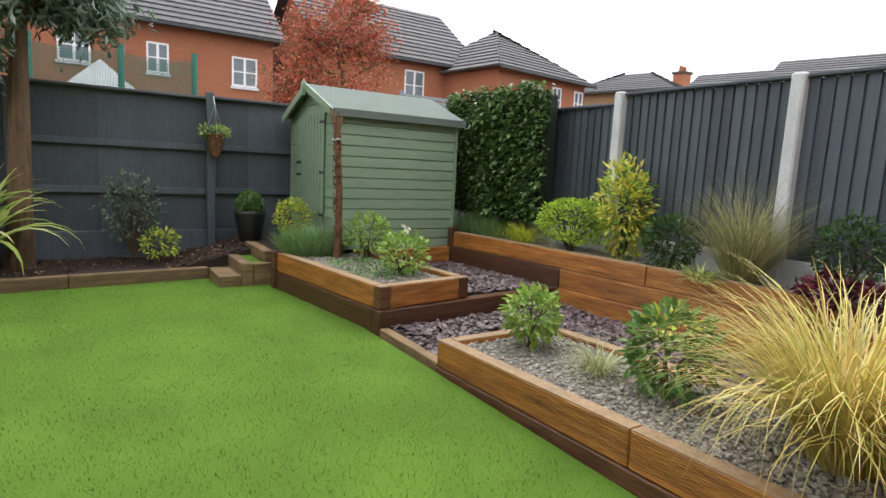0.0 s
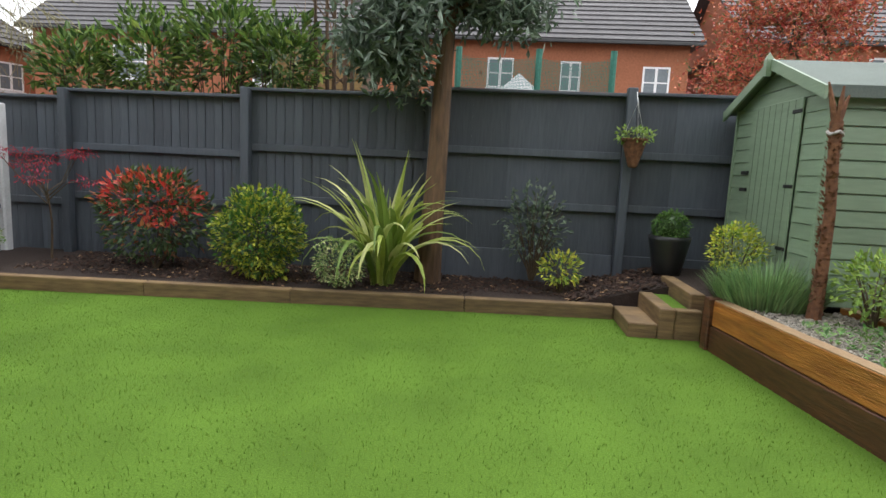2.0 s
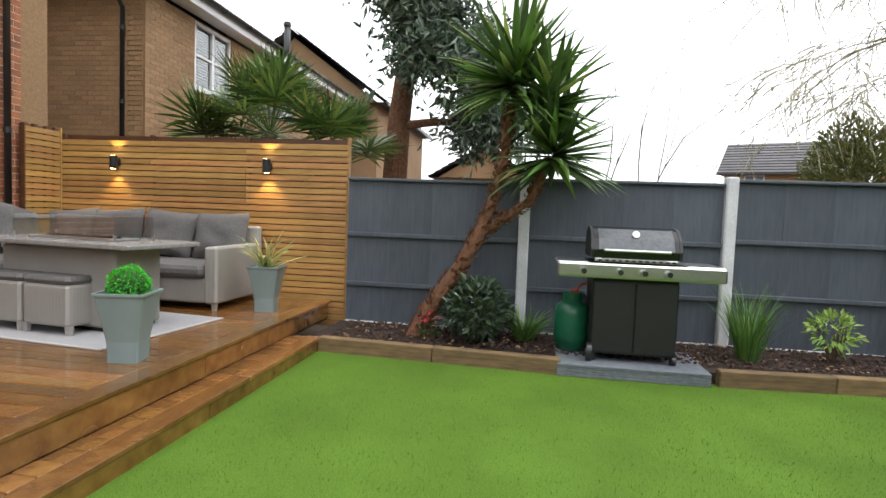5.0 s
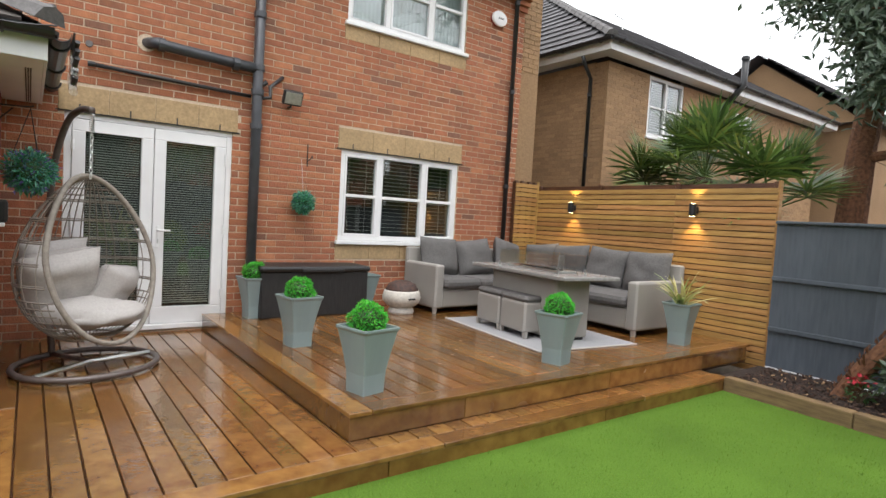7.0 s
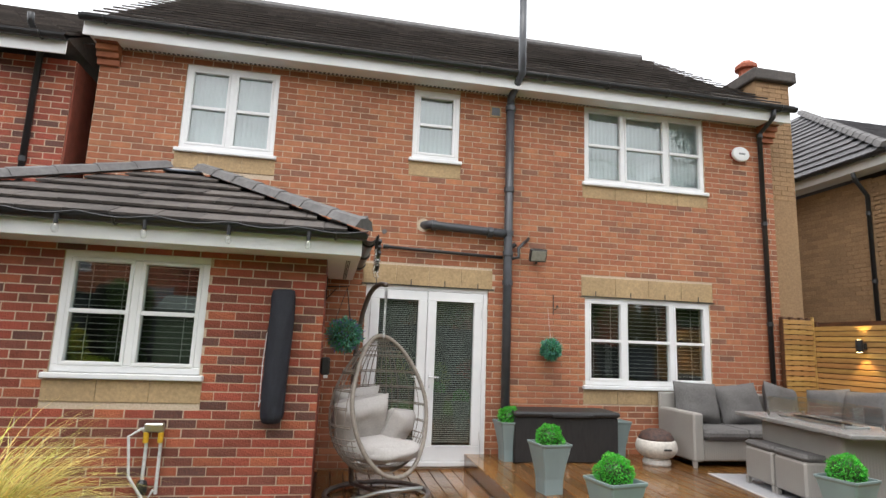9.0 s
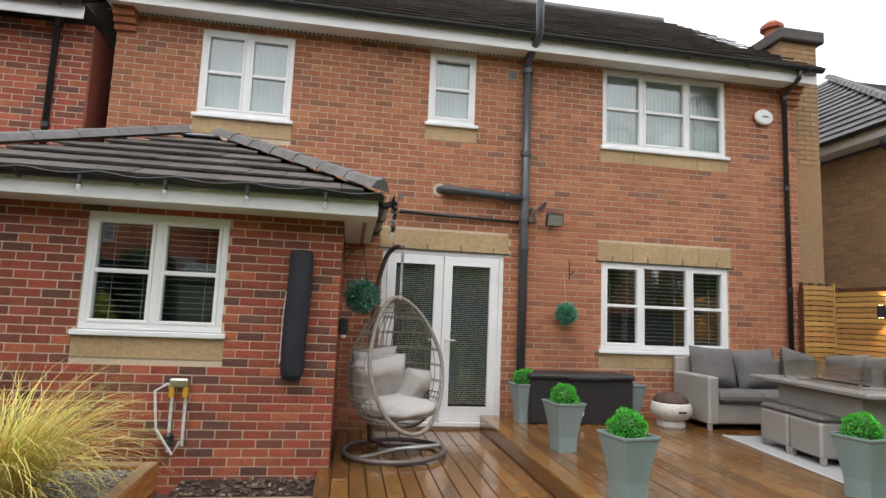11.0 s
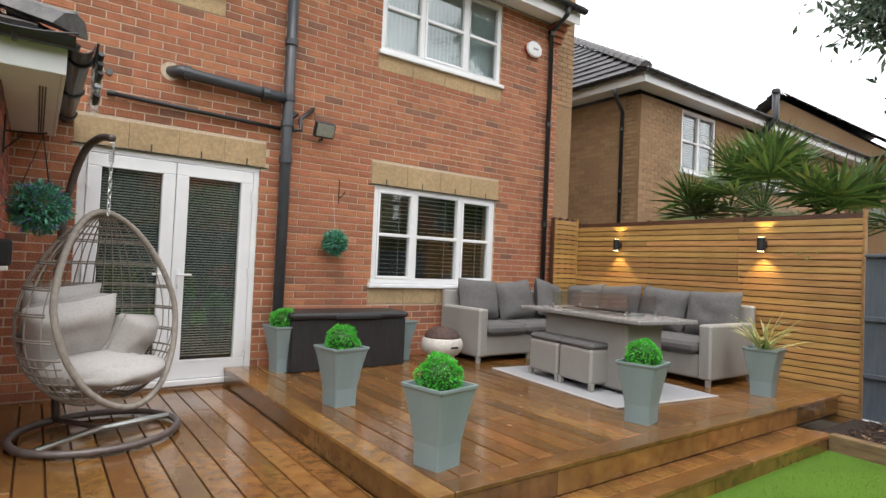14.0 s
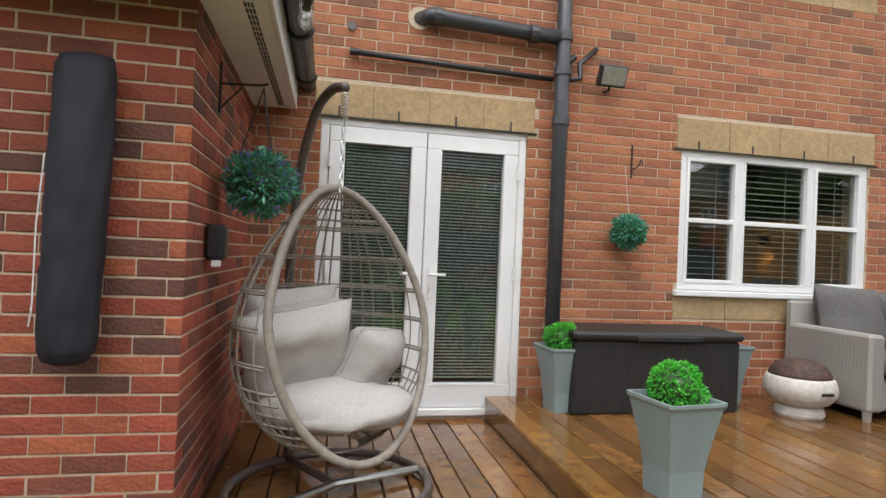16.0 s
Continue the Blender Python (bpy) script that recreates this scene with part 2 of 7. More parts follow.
def glass(name, tint=(1, 1, 1), rough=0.0):
    m = bpy.data.materials.new(name)
    m.use_nodes = True
    n, l = m.node_tree.nodes, m.node_tree.links
    g = n.new("ShaderNodeBsdfGlossy")
    g.inputs["Roughness"].default_value = rough
    t = n.new("ShaderNodeBsdfTransparent")
    t.inputs["Color"].default_value = (*tint, 1)
    lw = n.new("ShaderNodeLayerWeight")
    pw = n.new("ShaderNodeMath")
    pw.operation, pw.inputs[1].default_value = "POWER", 3.5
    l.new(lw.outputs["Facing"], pw.inputs[0])
    f = n.new("ShaderNodeMapRange")
    f.inputs[3].default_value, f.inputs[4].default_value = 0.13, 0.9
    l.new(pw.outputs[0], f.inputs[0])
    x = n.new("ShaderNodeMixShader")
    l.new(f.outputs[0], x.inputs[0])
    l.new(t.outputs[0], x.inputs[1])
    l.new(g.outputs[0], x.inputs[2])
    l.new(x.outputs[0], n["Material Output"].inputs["Surface"])
    return m


GLASS = glass("window_glass", (0.8, 0.84, 0.83))
CLEAR = glass("clear_glass", (0.96, 0.97, 0.965))


def glow(name, color, strength):
    m = bpy.data.materials.new(name)
    m.use_nodes = True
    b = m.node_tree.nodes["Principled BSDF"]
    b.inputs["Emission Color"].default_value = (*color, 1)
    b.inputs["Emission Strength"].default_value = strength
    return m


LAMP = glow("lit_lamp_lens", (1, 0.75, 0.35), 12)


# ---- mesh helpers ----
class G:
    """A growing mesh: vertices and faces."""
    def __init__(self):
        self.v, self.f = [], []

    def add(self, vs, fs, m=None):
        k = len(self.v)
        self.v += [tuple(m @ Vector(p)) for p in vs] if m else [tuple(p) for p in vs]
        self.f += [tuple(i + k for i in f) for f in fs]
        return self

    def box(self, x0, x1, y0, y1, z0, z1, c=0.0, m=None):
        """A box, its edges cut off by c."""
        if c <= 0:
            vs = [(x, y, z) for z in (z0, z1) for x, y in ((x0, y0), (x1, y0), (x1, y1), (x0, y1))]
            return self.add(vs, [(0, 3, 2, 1), (4, 5, 6, 7), (0, 1, 5, 4), (1, 2, 6, 5), (2, 3, 7, 6), (3, 0, 4, 7)], m)
        c = min(c, (x1 - x0) * 0.45, (y1 - y0) * 0.45, (z1 - z0) * 0.45)
        def ring(d, z):
            a, b, e, g = x0 + d, x1 - d, y0 + d, y1 - d
            return [(a + c, e, z), (b - c, e, z), (b, e + c, z), (b, g - c, z), (b - c, g, z), (a + c, g, z), (a, g - c, z), (a, e + c, z)]
        vs = ring(c * 0.6, z0) + ring(0, z0 + c) + ring(0, z1 - c) + ring(c * 0.6, z1)
        fs = [tuple(range(7, -1, -1)), tuple(range(24, 32))]
        for r in range(3):
            fs += [(r * 8 + i, r * 8 + (i + 1) % 8, r * 8 + 8 + (i + 1) % 8, r * 8 + 8 + i) for i in range(8)]
        return self.add(vs, fs, m)

    def loft(self, rings, closed=True, cap=True):
        n = len(rings[0])
        vs = [p for r in rings for p in r]
        fs = []
        for r in range(len(rings) - 1):
            for i in range(n if closed else n - 1):
                j = (i + 1) % n
                fs.append((r * n + i, r * n + j, r * n + n + j, r * n + n + i))
        if cap:
            fs += [tuple(range(n - 1, -1, -1)), tuple(range(len(vs) - n, len(vs)))]
        return self.add(vs, fs)

    def tube(self, pts, rad, n=8, cap=True, closed=False):
        """A round tube through points; rad is a number or one for each point."""
        pts = [Vector(p) for p in pts]
        rads = rad if isinstance(rad, (list, tuple)) else [rad] * len(pts)
        rings, prev = [], None
        for i, p in enumerate(pts):
            a = pts[(i - 1) % len(pts)] if closed else pts[max(i - 1, 0)]
            b = pts[(i + 1) % len(pts)] if closed else pts[min(i + 1, len(pts) - 1)]
            d = (b - a).normalized()
            if prev is None:
                u = d.cross(Vector((0, 0, 1)) if abs(d.z) < 0.9 else Vector((1, 0, 0))).normalized()
            else:
                u = (prev - d * prev.dot(d)).normalized()
            prev = u
            w = d.cross(u)
            rings.append([p + (u * math.cos(t) + w * math.sin(t)) * rads[i] for t in [2 * math.pi * k / n for k in range(n)]])
        if closed:
            rings.append(rings[0])
        return self.loft(rings, cap=cap and not closed)

    def lathe(self, prof, at=(0, 0, 0), n=24):
        rings = [[(at[0] + r * math.cos(2 * math.pi * k / n), at[1] + r * math.sin(2 * math.pi * k / n), at[2] + z) for k in range(n)] for r, z in prof]
        return self.loft(rings)

    def square(self, prof, at=(0, 0, 0), c=0.1, rot=0.0):
        """A square lofted section: rows of half width and height; c: share of the corner cut."""
        rings = []
        for h, z in prof:
            q = []
            for sx, sy in ((1, 1), (-1, 1), (-1, -1), (1, -1)):
                a, b = (sx * h, sy * h * (1 - c)), (sx * h * (1 - c), sy * h)
                q += [a, b] if sx * sy > 0 else [b, a]
            rings.append([(at[0] + x * math.cos(rot) - y * math.sin(rot), at[1] + x * math.sin(rot) + y * math.cos(rot), at[2] + z) for x, y in q])
        return self.loft(rings)

    def blob(self, c, r, n=10, k=0.12, seed=0.0):
        """A soft lump: rounded, uneven."""
        rings = []
        for i in range(1, n):
            t = math.pi * i / n
            ring = []
            for j in range(2 * n):
                a = 2 * math.pi * j / (2 * n)
                d = Vector((math.sin(t) * math.cos(a), math.sin(t) * math.sin(a), -math.cos(t)))
                s = 1 + k * noise.noise(d * 2.2 + Vector((seed, 0, 0)))
                ring.append((c[0] + d.x * r[0] * s, c[1] + d.y * r[1] * s, c[2] + d.z * r[2] * s))
            rings.append(ring)
        return self.loft(rings)

    def pillow(self, w, h, t, m, n=10, sag=0.0, seed=0.0):
        """A stuffed cushion, w by h and t thick, in the local x and z, with pinched corners."""
        def f(a):
            return max(0.0, 1 - abs(a) ** 5.0) ** 0.55
        for side in (1, -1):
            vs, fs = [], []
            for i in range(n + 1):
                for j in range(n + 1):
                    u, v = 2 * i / n - 1, 2 * j / n - 1
                    pin = 1 - 0.045 * (1 - abs(u * v))
                    cr = noise.noise(Vector((u * 2 + seed, v * 2, seed))) * 0.22 - 0.10 * abs(noise.noise(Vector((u * 4 + v * 2, v * 5 + seed, seed + 4))))
                    th = t / 2 * (0.012 + f(u) * f(v) * (1 + cr))
                    vs.append((u * w / 2 * pin, side * th, v * h / 2 * pin - sag * (1 - u * u) * (v > 0) * v))
            for i in range(n):
                for j in range(n):
                    q = (i * (n + 1) + j, (i + 1) * (n + 1) + j, (i + 1) * (n + 1) + j + 1, i * (n + 1) + j + 1)
                    fs.append(q if side < 0 else q[::-1])
            self.add(vs, fs, m)
        return self

    def leaf(self, p, d, up, ln, wd, fold=0.15):
        """A leaf of two folded halves from p along d."""
        d = Vector(d).normalized()
        s = d.cross(Vector(up))
        if s.length < 1e-3:
            s = Vector((1, 0, 0))
        s.normalize()
        nrm = s.cross(d)
        p = Vector(p)
        mid = p + d * ln * 0.5
        k = len(self.v)
        self.v += [tuple(p), tuple(mid + s * wd / 2 + nrm * wd * fold), tuple(p + d * ln - nrm * ln * 0.1), tuple(mid - s * wd / 2 + nrm * wd * fold), ]
        self.f += [(k, k + 1, k + 2), (k, k + 2, k + 3)]

    def blade(self, p, az, lean, ln, wd, droop=1.0, n=5, fold=0.0, curl=0.0):
        """A long bending leaf from p, thrown out toward the azimuth az."""
        ang = lean
        q = Vector(p)
        k = len(self.v)
        side0 = Vector((-math.sin(az), math.cos(az), 0))
        for i in range(n + 1):
            t = i / n
            w = wd * (0.55 + 1.6 * t) if t < 0.28 else wd * (1 - ((t - 0.28) / 0.72) ** 1.6)
            w = max(w, wd * 0.04)
            d = Vector((math.cos(az) * math.cos(ang), math.sin(az) * math.cos(ang), math.sin(ang)))
            up = side0.cross(d)
            self.v += [tuple(q - side0 * w / 2 + up * w * fold), tuple(q - up * 0), tuple(q + side0 * w / 2 + up * w * fold)] if fold else [tuple(q - side0 * w / 2), tuple(q + side0 * w / 2)]
            q = q + d * ln / n
            ang -= droop / n * (0.5 + t)
            if curl:
                az += curl / n
        s = 3 if fold else 2
        for i in range(n):
            for j in range(s - 1):
                a = k + i * s + j
                self.f.append((a, a + 1, a + s + 1, a + s))

    def mesh(self, name, material, smooth=False):
        me = bpy.data.meshes.new(name)
        me.from_pydata(self.v, [], self.f)
        if material:
            me.materials.append(material)
        if smooth:
            me.shade_smooth()
        me.update()
        return me


def part(name, g, material, parent=None, label="", smooth=False, kind=""):
    """Links a mesh as one object, under a thing or part."""
    ob = new(name, g.mesh(name, material, smooth) if isinstance(g, G) else g)
    if parent:
        ob.parent = parent
    if label:
        ob["label"] = label
    if kind:
        ob["kind"] = kind
    return ob


def thing(name, label, category, at=(0, 0, 0), rz=0.0, group=""):
    ob = new(name)
    ob.matrix_world = pose(*at, 0, 0, rz)
    return tagged(ob, label, category, group)


def struct(name, g, material, smooth=False):
    ob = new(name, g.mesh(name, material, smooth))
    return tagged(ob, kind="structure")


R = random.Random(7)


def holes(x0, x1, z0, z1, rects):
    """Splits a rectangle into boxes round the openings in it."""
    xs = sorted({x0, x1, *[min(max(r[i], x0), x1) for r in rects for i in (0, 1)]})
    zs = sorted({z0, z1, *[min(max(r[i], z0), z1) for r in rects for i in (2, 3)]})
    out = []
    for a, b in zip(xs, xs[1:]):
        for c, d in zip(zs, zs[1:]):
            if not any(r[0] < (a + b) / 2 < r[1] and r[2] < (c + d) / 2 < r[3] for r in rects):
                out.append((a, b, c, d))
    return out

# ---- ground and lawn ----
HY = -2.12      # face of the house wall
EY = -0.45      # face of the extension
g = G().box(-60, 60, -60, 90, -0.6, -0.1)
tagged(struct("ground", g, DIRTB), kind="structure")
g = G().box(-4.3, 2.42, 1.6, 7.4, -0.1, 0.0).box(1.42, 2.42, 0.55, 1.6, -0.1, 0.0)
struct("lawn", g, TURF)
rl = random.Random(3)


def kerb_y(x_):
    return 6.61 + (x_ + 4.22) * .083


def kerb_x(y_):
    return -4.04 - abs(y_ - 4.4) * .075


g = G()
for i in range(70000):
    u = rl.random()
    if i % 14 == 0:
        x, y = rl.uniform(1.44, 2.42), rl.uniform(0.56, 1.6)
    else:
        x, y = rl.uniform(-4.2, 2.42), rl.uniform(1.64, 7.3)
    if y > kerb_y(x) or x < kerb_x(y):
        continue
    a = rl.uniform(0, 6.28)
    h, w, t = rl.uniform(0.008, 0.02), 0.0022, rl.uniform(-0.9, 0.9) * 0.013
    k = len(g.v)
    dx, dy = math.cos(a), math.sin(a)
    g.v += [(x - dx * w, y - dy * w, -0.001), (x + dx * w, y + dy * w, -0.001), (x + dy * t, y - dx * t, h)]
    g.f.append((k, k + 1, k + 2))
tagged(part("turf_blades", g, BLADE), "short bright green artificial turf blades on the lawn", "grass", kind="stuff")

# ---- brick walls ----
def wall_bricks(name, parent, to_world, u0, u1, z0, z1, rects, near=None, material=None, piece=None, corner=(0, 0), seed=1):
    """Stretcher-bond bricks, 215 by 65 mm with 10 mm joints, laid on a wall face, cut at the openings. near: the part of the wall whose bricks are single."""
    rr = random.Random(seed)
    rest = G()
    single = []
    shapes = {}
    nc = int(round((z1 - z0) / 0.075))
    for c in range(nc):
        za, zb = z0 + c * 0.075 + 0.005, z0 + c * 0.075 + 0.070
        if zb > z1:
            break
        cuts = sorted((r[0], r[1]) for r in rects if r[2] < zb - 0.01 and r[3] > za + 0.01)
        off = 0.1125 * (c % 2)
        u = u0 - off
        while u < u1:
            a, b = max(u + 0.005, u0), min(u + 0.22, u1)
            u += 0.225
            segs = [(a, b)]
            for q0, q1 in cuts:
                segs = [s for p, q in segs for s in ((p, min(q, q0)), (max(p, q1), q)) if s[1] - s[0] > 0.025]
            for p, q in segs:
                d = rr.uniform(0.0, 0.003)
                mid, zm = (p + q) / 2, (za + zb) / 2
                if near and near[0] < mid < near[1] and near[2] < zm < near[3] and len(single) < 295:
                    single.append((mid, zm, round(q - p, 2), d))
                else:
                    M = to_world
                    k = len(rest.v)
                    y = 0.004 + d * .6
                    rest.v += [tuple(M @ Vector(v)) for v in ((p, 0, za), (q, 0, za), (q, 0, zb), (p, 0, zb), (p + .002, y, za + .002), (q - .002, y, za + .002), (q - .002, y, zb - .002), (p + .002, y, zb - .002))]
                    rest.f += [(k + i, k + j, k + l_, k + m_) for i, j, l_, m_ in ((4, 7, 6, 5), (0, 4, 5, 1), (1, 5, 6, 2), (2, 6, 7, 3), (3, 7, 4, 0))]
    if rest.f:
        part("brickwork", rest, material or BRICK, parent, kind="stuff")
    for mid, zm, w, d in single:
        if w not in shapes:
            s = G().box(-w / 2, w / 2, -0.012, 0.004, -0.0325, 0.0325, 0.003)
            shapes[w] = s.mesh("brick", piece or BRICKP)
        b = part("brick", shapes[w], None, parent)
        b.matrix_world = to_world @ pose(mid, d * .6, zm)


FACE = Matrix(((-1, 0, 0, 0), (0, 1, 0, 0), (0, 0, 1, 0), (0, 0, 0, 1)))   # u runs toward -x, outward is +y


def facing(o, ax):
    """The frame of a wall: u runs along it, v comes out of it. ax: the outward side."""
    t = {"+y": ((-1, 0, 0), (0, 1, 0)), "-y": ((1, 0, 0), (0, -1, 0)), "+x": ((0, 1, 0), (1, 0, 0)), "-x": ((0, -1, 0), (-1, 0, 0))}[ax]
    m = Matrix.Identity(4)
    for i in range(3):
        m[i][0], m[i][1], m[i][2], m[i][3] = t[0][i], t[1][i], (0, 0, 1)[i], o[i]
    return m


def brick_wall(name, o, ax, u0, u1, z0, z1, rects, near=None, thick=0.25, mortar=None, inset=(0, 0), **kw):
    m = facing(o, ax)
    g = G()
    for a, b, c, d in holes(u0 + inset[0], u1 - inset[1], z0, z1, rects):
        g.box(a, b, -thick, 0.0, c, d, m=m)
    fix = facing((0, 0, 0), ax).to_3x3().determinant() < 0
    w = struct(name, g, mortar or MORTAR)
    wall_bricks(name, w, m, u0, u1, z0, z1, [r for r in rects] + kw.pop("bands", []), near, **kw)
    return w


def band(parent, m, u0, u1, z0, z1, slots=True, seed=0):
    """Buff soldier course or sill panel: bricks on end."""
    n = max(1, round((u1 - u0) / 0.45))
    g = G()
    rr = random.Random(seed)
    for i in range(n):
        a = u0 + (u1 - u0) * i / n
        g.box(a + 0.002, a + (u1 - u0) / n - 0.002, -0.01, 0.008 + rr.uniform(0, 0.001), z0 + 0.003, z1 - 0.003, 0.002, m)
    part("soldier_course", g, BUFF, parent, "buff soldier-course bricks")
    if slots:
        w = G()
        for k in range(4):
            a = u0 + (u1 - u0) * (0.1 + 0.26 * k)
            w.box(a, a + 0.012, 0.008, 0.013, z0, z0 + 0.07, m=m)
        w.box(u0 - 0.02, u1 + 0.02, 0.0, 0.02, z0 - 0.008, z0, m=m)
        part("weep_vent", w, BLACKP, parent, "small black weep vents and lintel edge")


def window(name, m, u0, u1, z0, z1, cols, bar=0.5, blind=True, label="", curtain=False, sill=True, deep=0.075, casement=()):
    """A white uPVC window: frame, mullions, transoms, panes, sill and what hangs behind."""
    t = new(name)
    tagged(t, label or "white uPVC casement window with dark venetian blinds", "window", kind="structure")
    def at(g_, nm, mt, lb=""):
        return part(nm, g_, mt, t, lb)
    f = 0.06
    y0, y1 = -deep - 0.01, -0.012
    fr = G()
    fr.box(u0, u1, y0, y1, z1 - f, z1, 0.006, m).box(u0, u1, y0, y1, z0, z0 + f, 0.006, m)
    fr.box(u0, u0 + f, y0, y1, z0 + f, z1 - f, 0.006, m).box(u1 - f, u1, y0, y1, z0 + f, z1 - f, 0.006, m)
    at(fr, "window_frame", UPVC)
    edges = [u0 + f + (u1 - u0 - 2 * f) * c for c in cols]
    for e in edges[1:-1]:
        at(G().box(e - 0.032, e + 0.032, y0 + 0.002, y1 - 0.002, z0 + f, z1 - f, 0.006, m), "mullion", UPVC)
    for i, (a, b) in enumerate(zip(edges, edges[1:])):
        a2, b2 = (a if i == 0 else a + 0.032), (b if i == len(edges) - 2 else b - 0.032)
        s = 0.03 if (casement and i in casement) else 0.008
        sg = G()
        sg.box(a2, b2, y0 + .008, y1 + 0.006, z0 + f, z0 + f + s, 0.004, m).box(a2, b2, y0 + .008, y1 + 0.006, z1 - f - s, z1 - f, 0.004, m)
        sg.box(a2, a2 + s, y0 + .008, y1 + 0.006, z0 + f + s, z1 - f - s, 0.004, m).box(b2 - s, b2, y0 + .008, y1 + 0.006, z0 + f + s, z1 - f - s, 0.004, m)
        at(sg, "sash", UPVC)
        zz = [z0 + f + s, z1 - f - s]
        if bar:
            zb = z0 + f + (z1 - z0 - 2 * f) * bar
            at(G().box(a2 + s, b2 - s, y0 + .012, y1 + 0.002, zb - 0.018, zb + 0.018, 0.004, m), "glazing_bar", UPVC)
            zz = [zz[0], zb - 0.018, zb + 0.018, zz[1]]
        for k in range(0, len(zz), 2):
            gp = at(G().box(a2 + s, b2 - s, -deep + 0.02, -deep + 0.026, zz[k], zz[k + 1], 0, m), "pane", GLASS)
            gp.visible_shadow = False
    if sill:
        at(G().box(u0 - 0.04, u1 + 0.04, -0.02, 0.05, z0 - 0.045, z0, 0.008, m), "window_sill", UPVC)
    if blind:
        b = G()
        n = int((z1 - z0 - 0.16) / 0.05)
        for i in range(n):
            z = z1 - 0.1 - i * 0.05
            b.box(u0 + 0.07, u1 - 0.07, -deep - 0.085, -deep - 0.045, z, z + 0.004, 0, m)
        for e in edges:
            b.box(e - .14 if e > u0 + .3 else e + .12, (e - .14 if e > u0 + .3 else e + .12) + .004, -deep - 0.068, -deep - 0.062, z0 + .06, z1 - .08, 0, m)
        at(b, "blind_slats", BLIND, "white venetian blind slats")
    if curtain:
        b = G()
        n = int((u1 - u0) / 0.03)
        rr = random.Random(int(u0 * 100))
        pts = []
        for i in range(n + 1):
            pts.append((u0 + .02 + (u1 - u0 - .04) * i / n, -deep - 0.07 - 0.006 * (i % 2)))
        k = len(b.v)
        for z in (z0 + .03, z1 - .03):
            b.v += [tuple(m @ Vector((p[0], p[1], z))) for p in pts]
        b.f += [(i, i + 1, n + 2 + i, n + 1 + i) for i in range(n)]
        at(b, "curtain", CURT, "pale net curtain")
    # a closed room box behind the opening, its dimness put into the colour
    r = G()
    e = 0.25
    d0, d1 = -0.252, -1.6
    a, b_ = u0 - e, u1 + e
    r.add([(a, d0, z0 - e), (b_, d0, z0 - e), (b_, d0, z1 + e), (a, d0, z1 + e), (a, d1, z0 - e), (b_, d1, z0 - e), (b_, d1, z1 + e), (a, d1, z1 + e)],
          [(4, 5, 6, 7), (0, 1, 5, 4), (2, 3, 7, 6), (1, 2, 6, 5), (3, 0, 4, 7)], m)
    at(r, "room_backing", ROOM, "box coloured near-black to stand in for a dim interior")
    return t


HX0, HX1 = -4.95, 4.02      # ends of the house
hm = facing((0, HY, 0), "+y")
# openings as u = -x
W1 = (-3.07, -1.99, 3.72, 4.78)
W2 = (-0.31, 0.30, 3.88, 4.81)
W3 = (2.04, 3.85, 3.78, 4.86)
W4 = (2.04, 3.85, 1.12, 2.25)
DR = (-0.78, 0.74, 0.15, 2.26)
W0 = (-3.37, -2.22, 1.23, 2.23)
bands = [(W1[0] - .03, W1[1] + .03, 3.48, W1[2]), (W2[0] - .03, W2[1] + .03, 3.65, W2[2]), (W3[0] - .03, W3[1] + .03, 3.56, W3[2]),
         (W4[0] - .03, W4[1] + .03, 0.89, W4[2]), (W4[0] - .05, W4[1] + .05, W4[3], 2.50), (DR[0] - .05, DR[1] + .05, DR[3], 2.50)]
house = brick_wall("house_wall", (0, HY, 0), "+y", -HX1, -HX0, -0.1, 4.97, [W1, W2, W3, W4, DR], near=(0.7, 2.0, 0.8, 2.9), bands=bands, seed=5)
for i, b in enumerate(bands):
    band(house, hm, *b, slots=i > 3, seed=i)
g = G().box(HX0, HX0 + .25, HY - 7, HY - .251, -.1, 4.97).box(HX1 - .25, HX1, HY - 7, HY - .25, -.1, 4.97).box(HX0, HX1, HY - 7.25, HY - 7, -.1, 4.97)
g.loft([[(HX0, HY, 4.97), (HX0, HY - 7.25, 4.97), (HX0, HY - 3.62, 7.5)], [(HX0 + .2, HY, 4.97), (HX0 + .2, HY - 7.25, 4.97), (HX0 + .2, HY - 3.62, 7.5)]])
g.loft([[(HX1 - .2, HY, 4.97), (HX1 - .2, HY - 7.25, 4.97), (HX1 - .2, HY - 3.62, 7.5)], [(HX1, HY, 4.97), (HX1, HY - 7.25, 4.97), (HX1, HY - 3.62, 7.5)]])
struct("house_wall_side", g, TAN)
window("window_upper_bedroom", hm, *W1, (0, 0.5, 1), blind=False, curtain=True, label="white uPVC upstairs window with pale net curtain", casement=(0, 1))
window("window_upper_landing", hm, *W2, (0, 1), blind=False, curtain=True, label="small white uPVC upstairs window with obscured glass", casement=(0,))
window("window_upper_wide", hm, *W3, (0, 0.3, 0.7, 1), blind=False, curtain=True, label="wide white uPVC upstairs window of three lights", casement=(1,))
window("window_lower", hm, *W4, (0, 0.3, 0.7, 1), label="white uPVC ground-floor window with venetian blinds", casement=(0, 2))

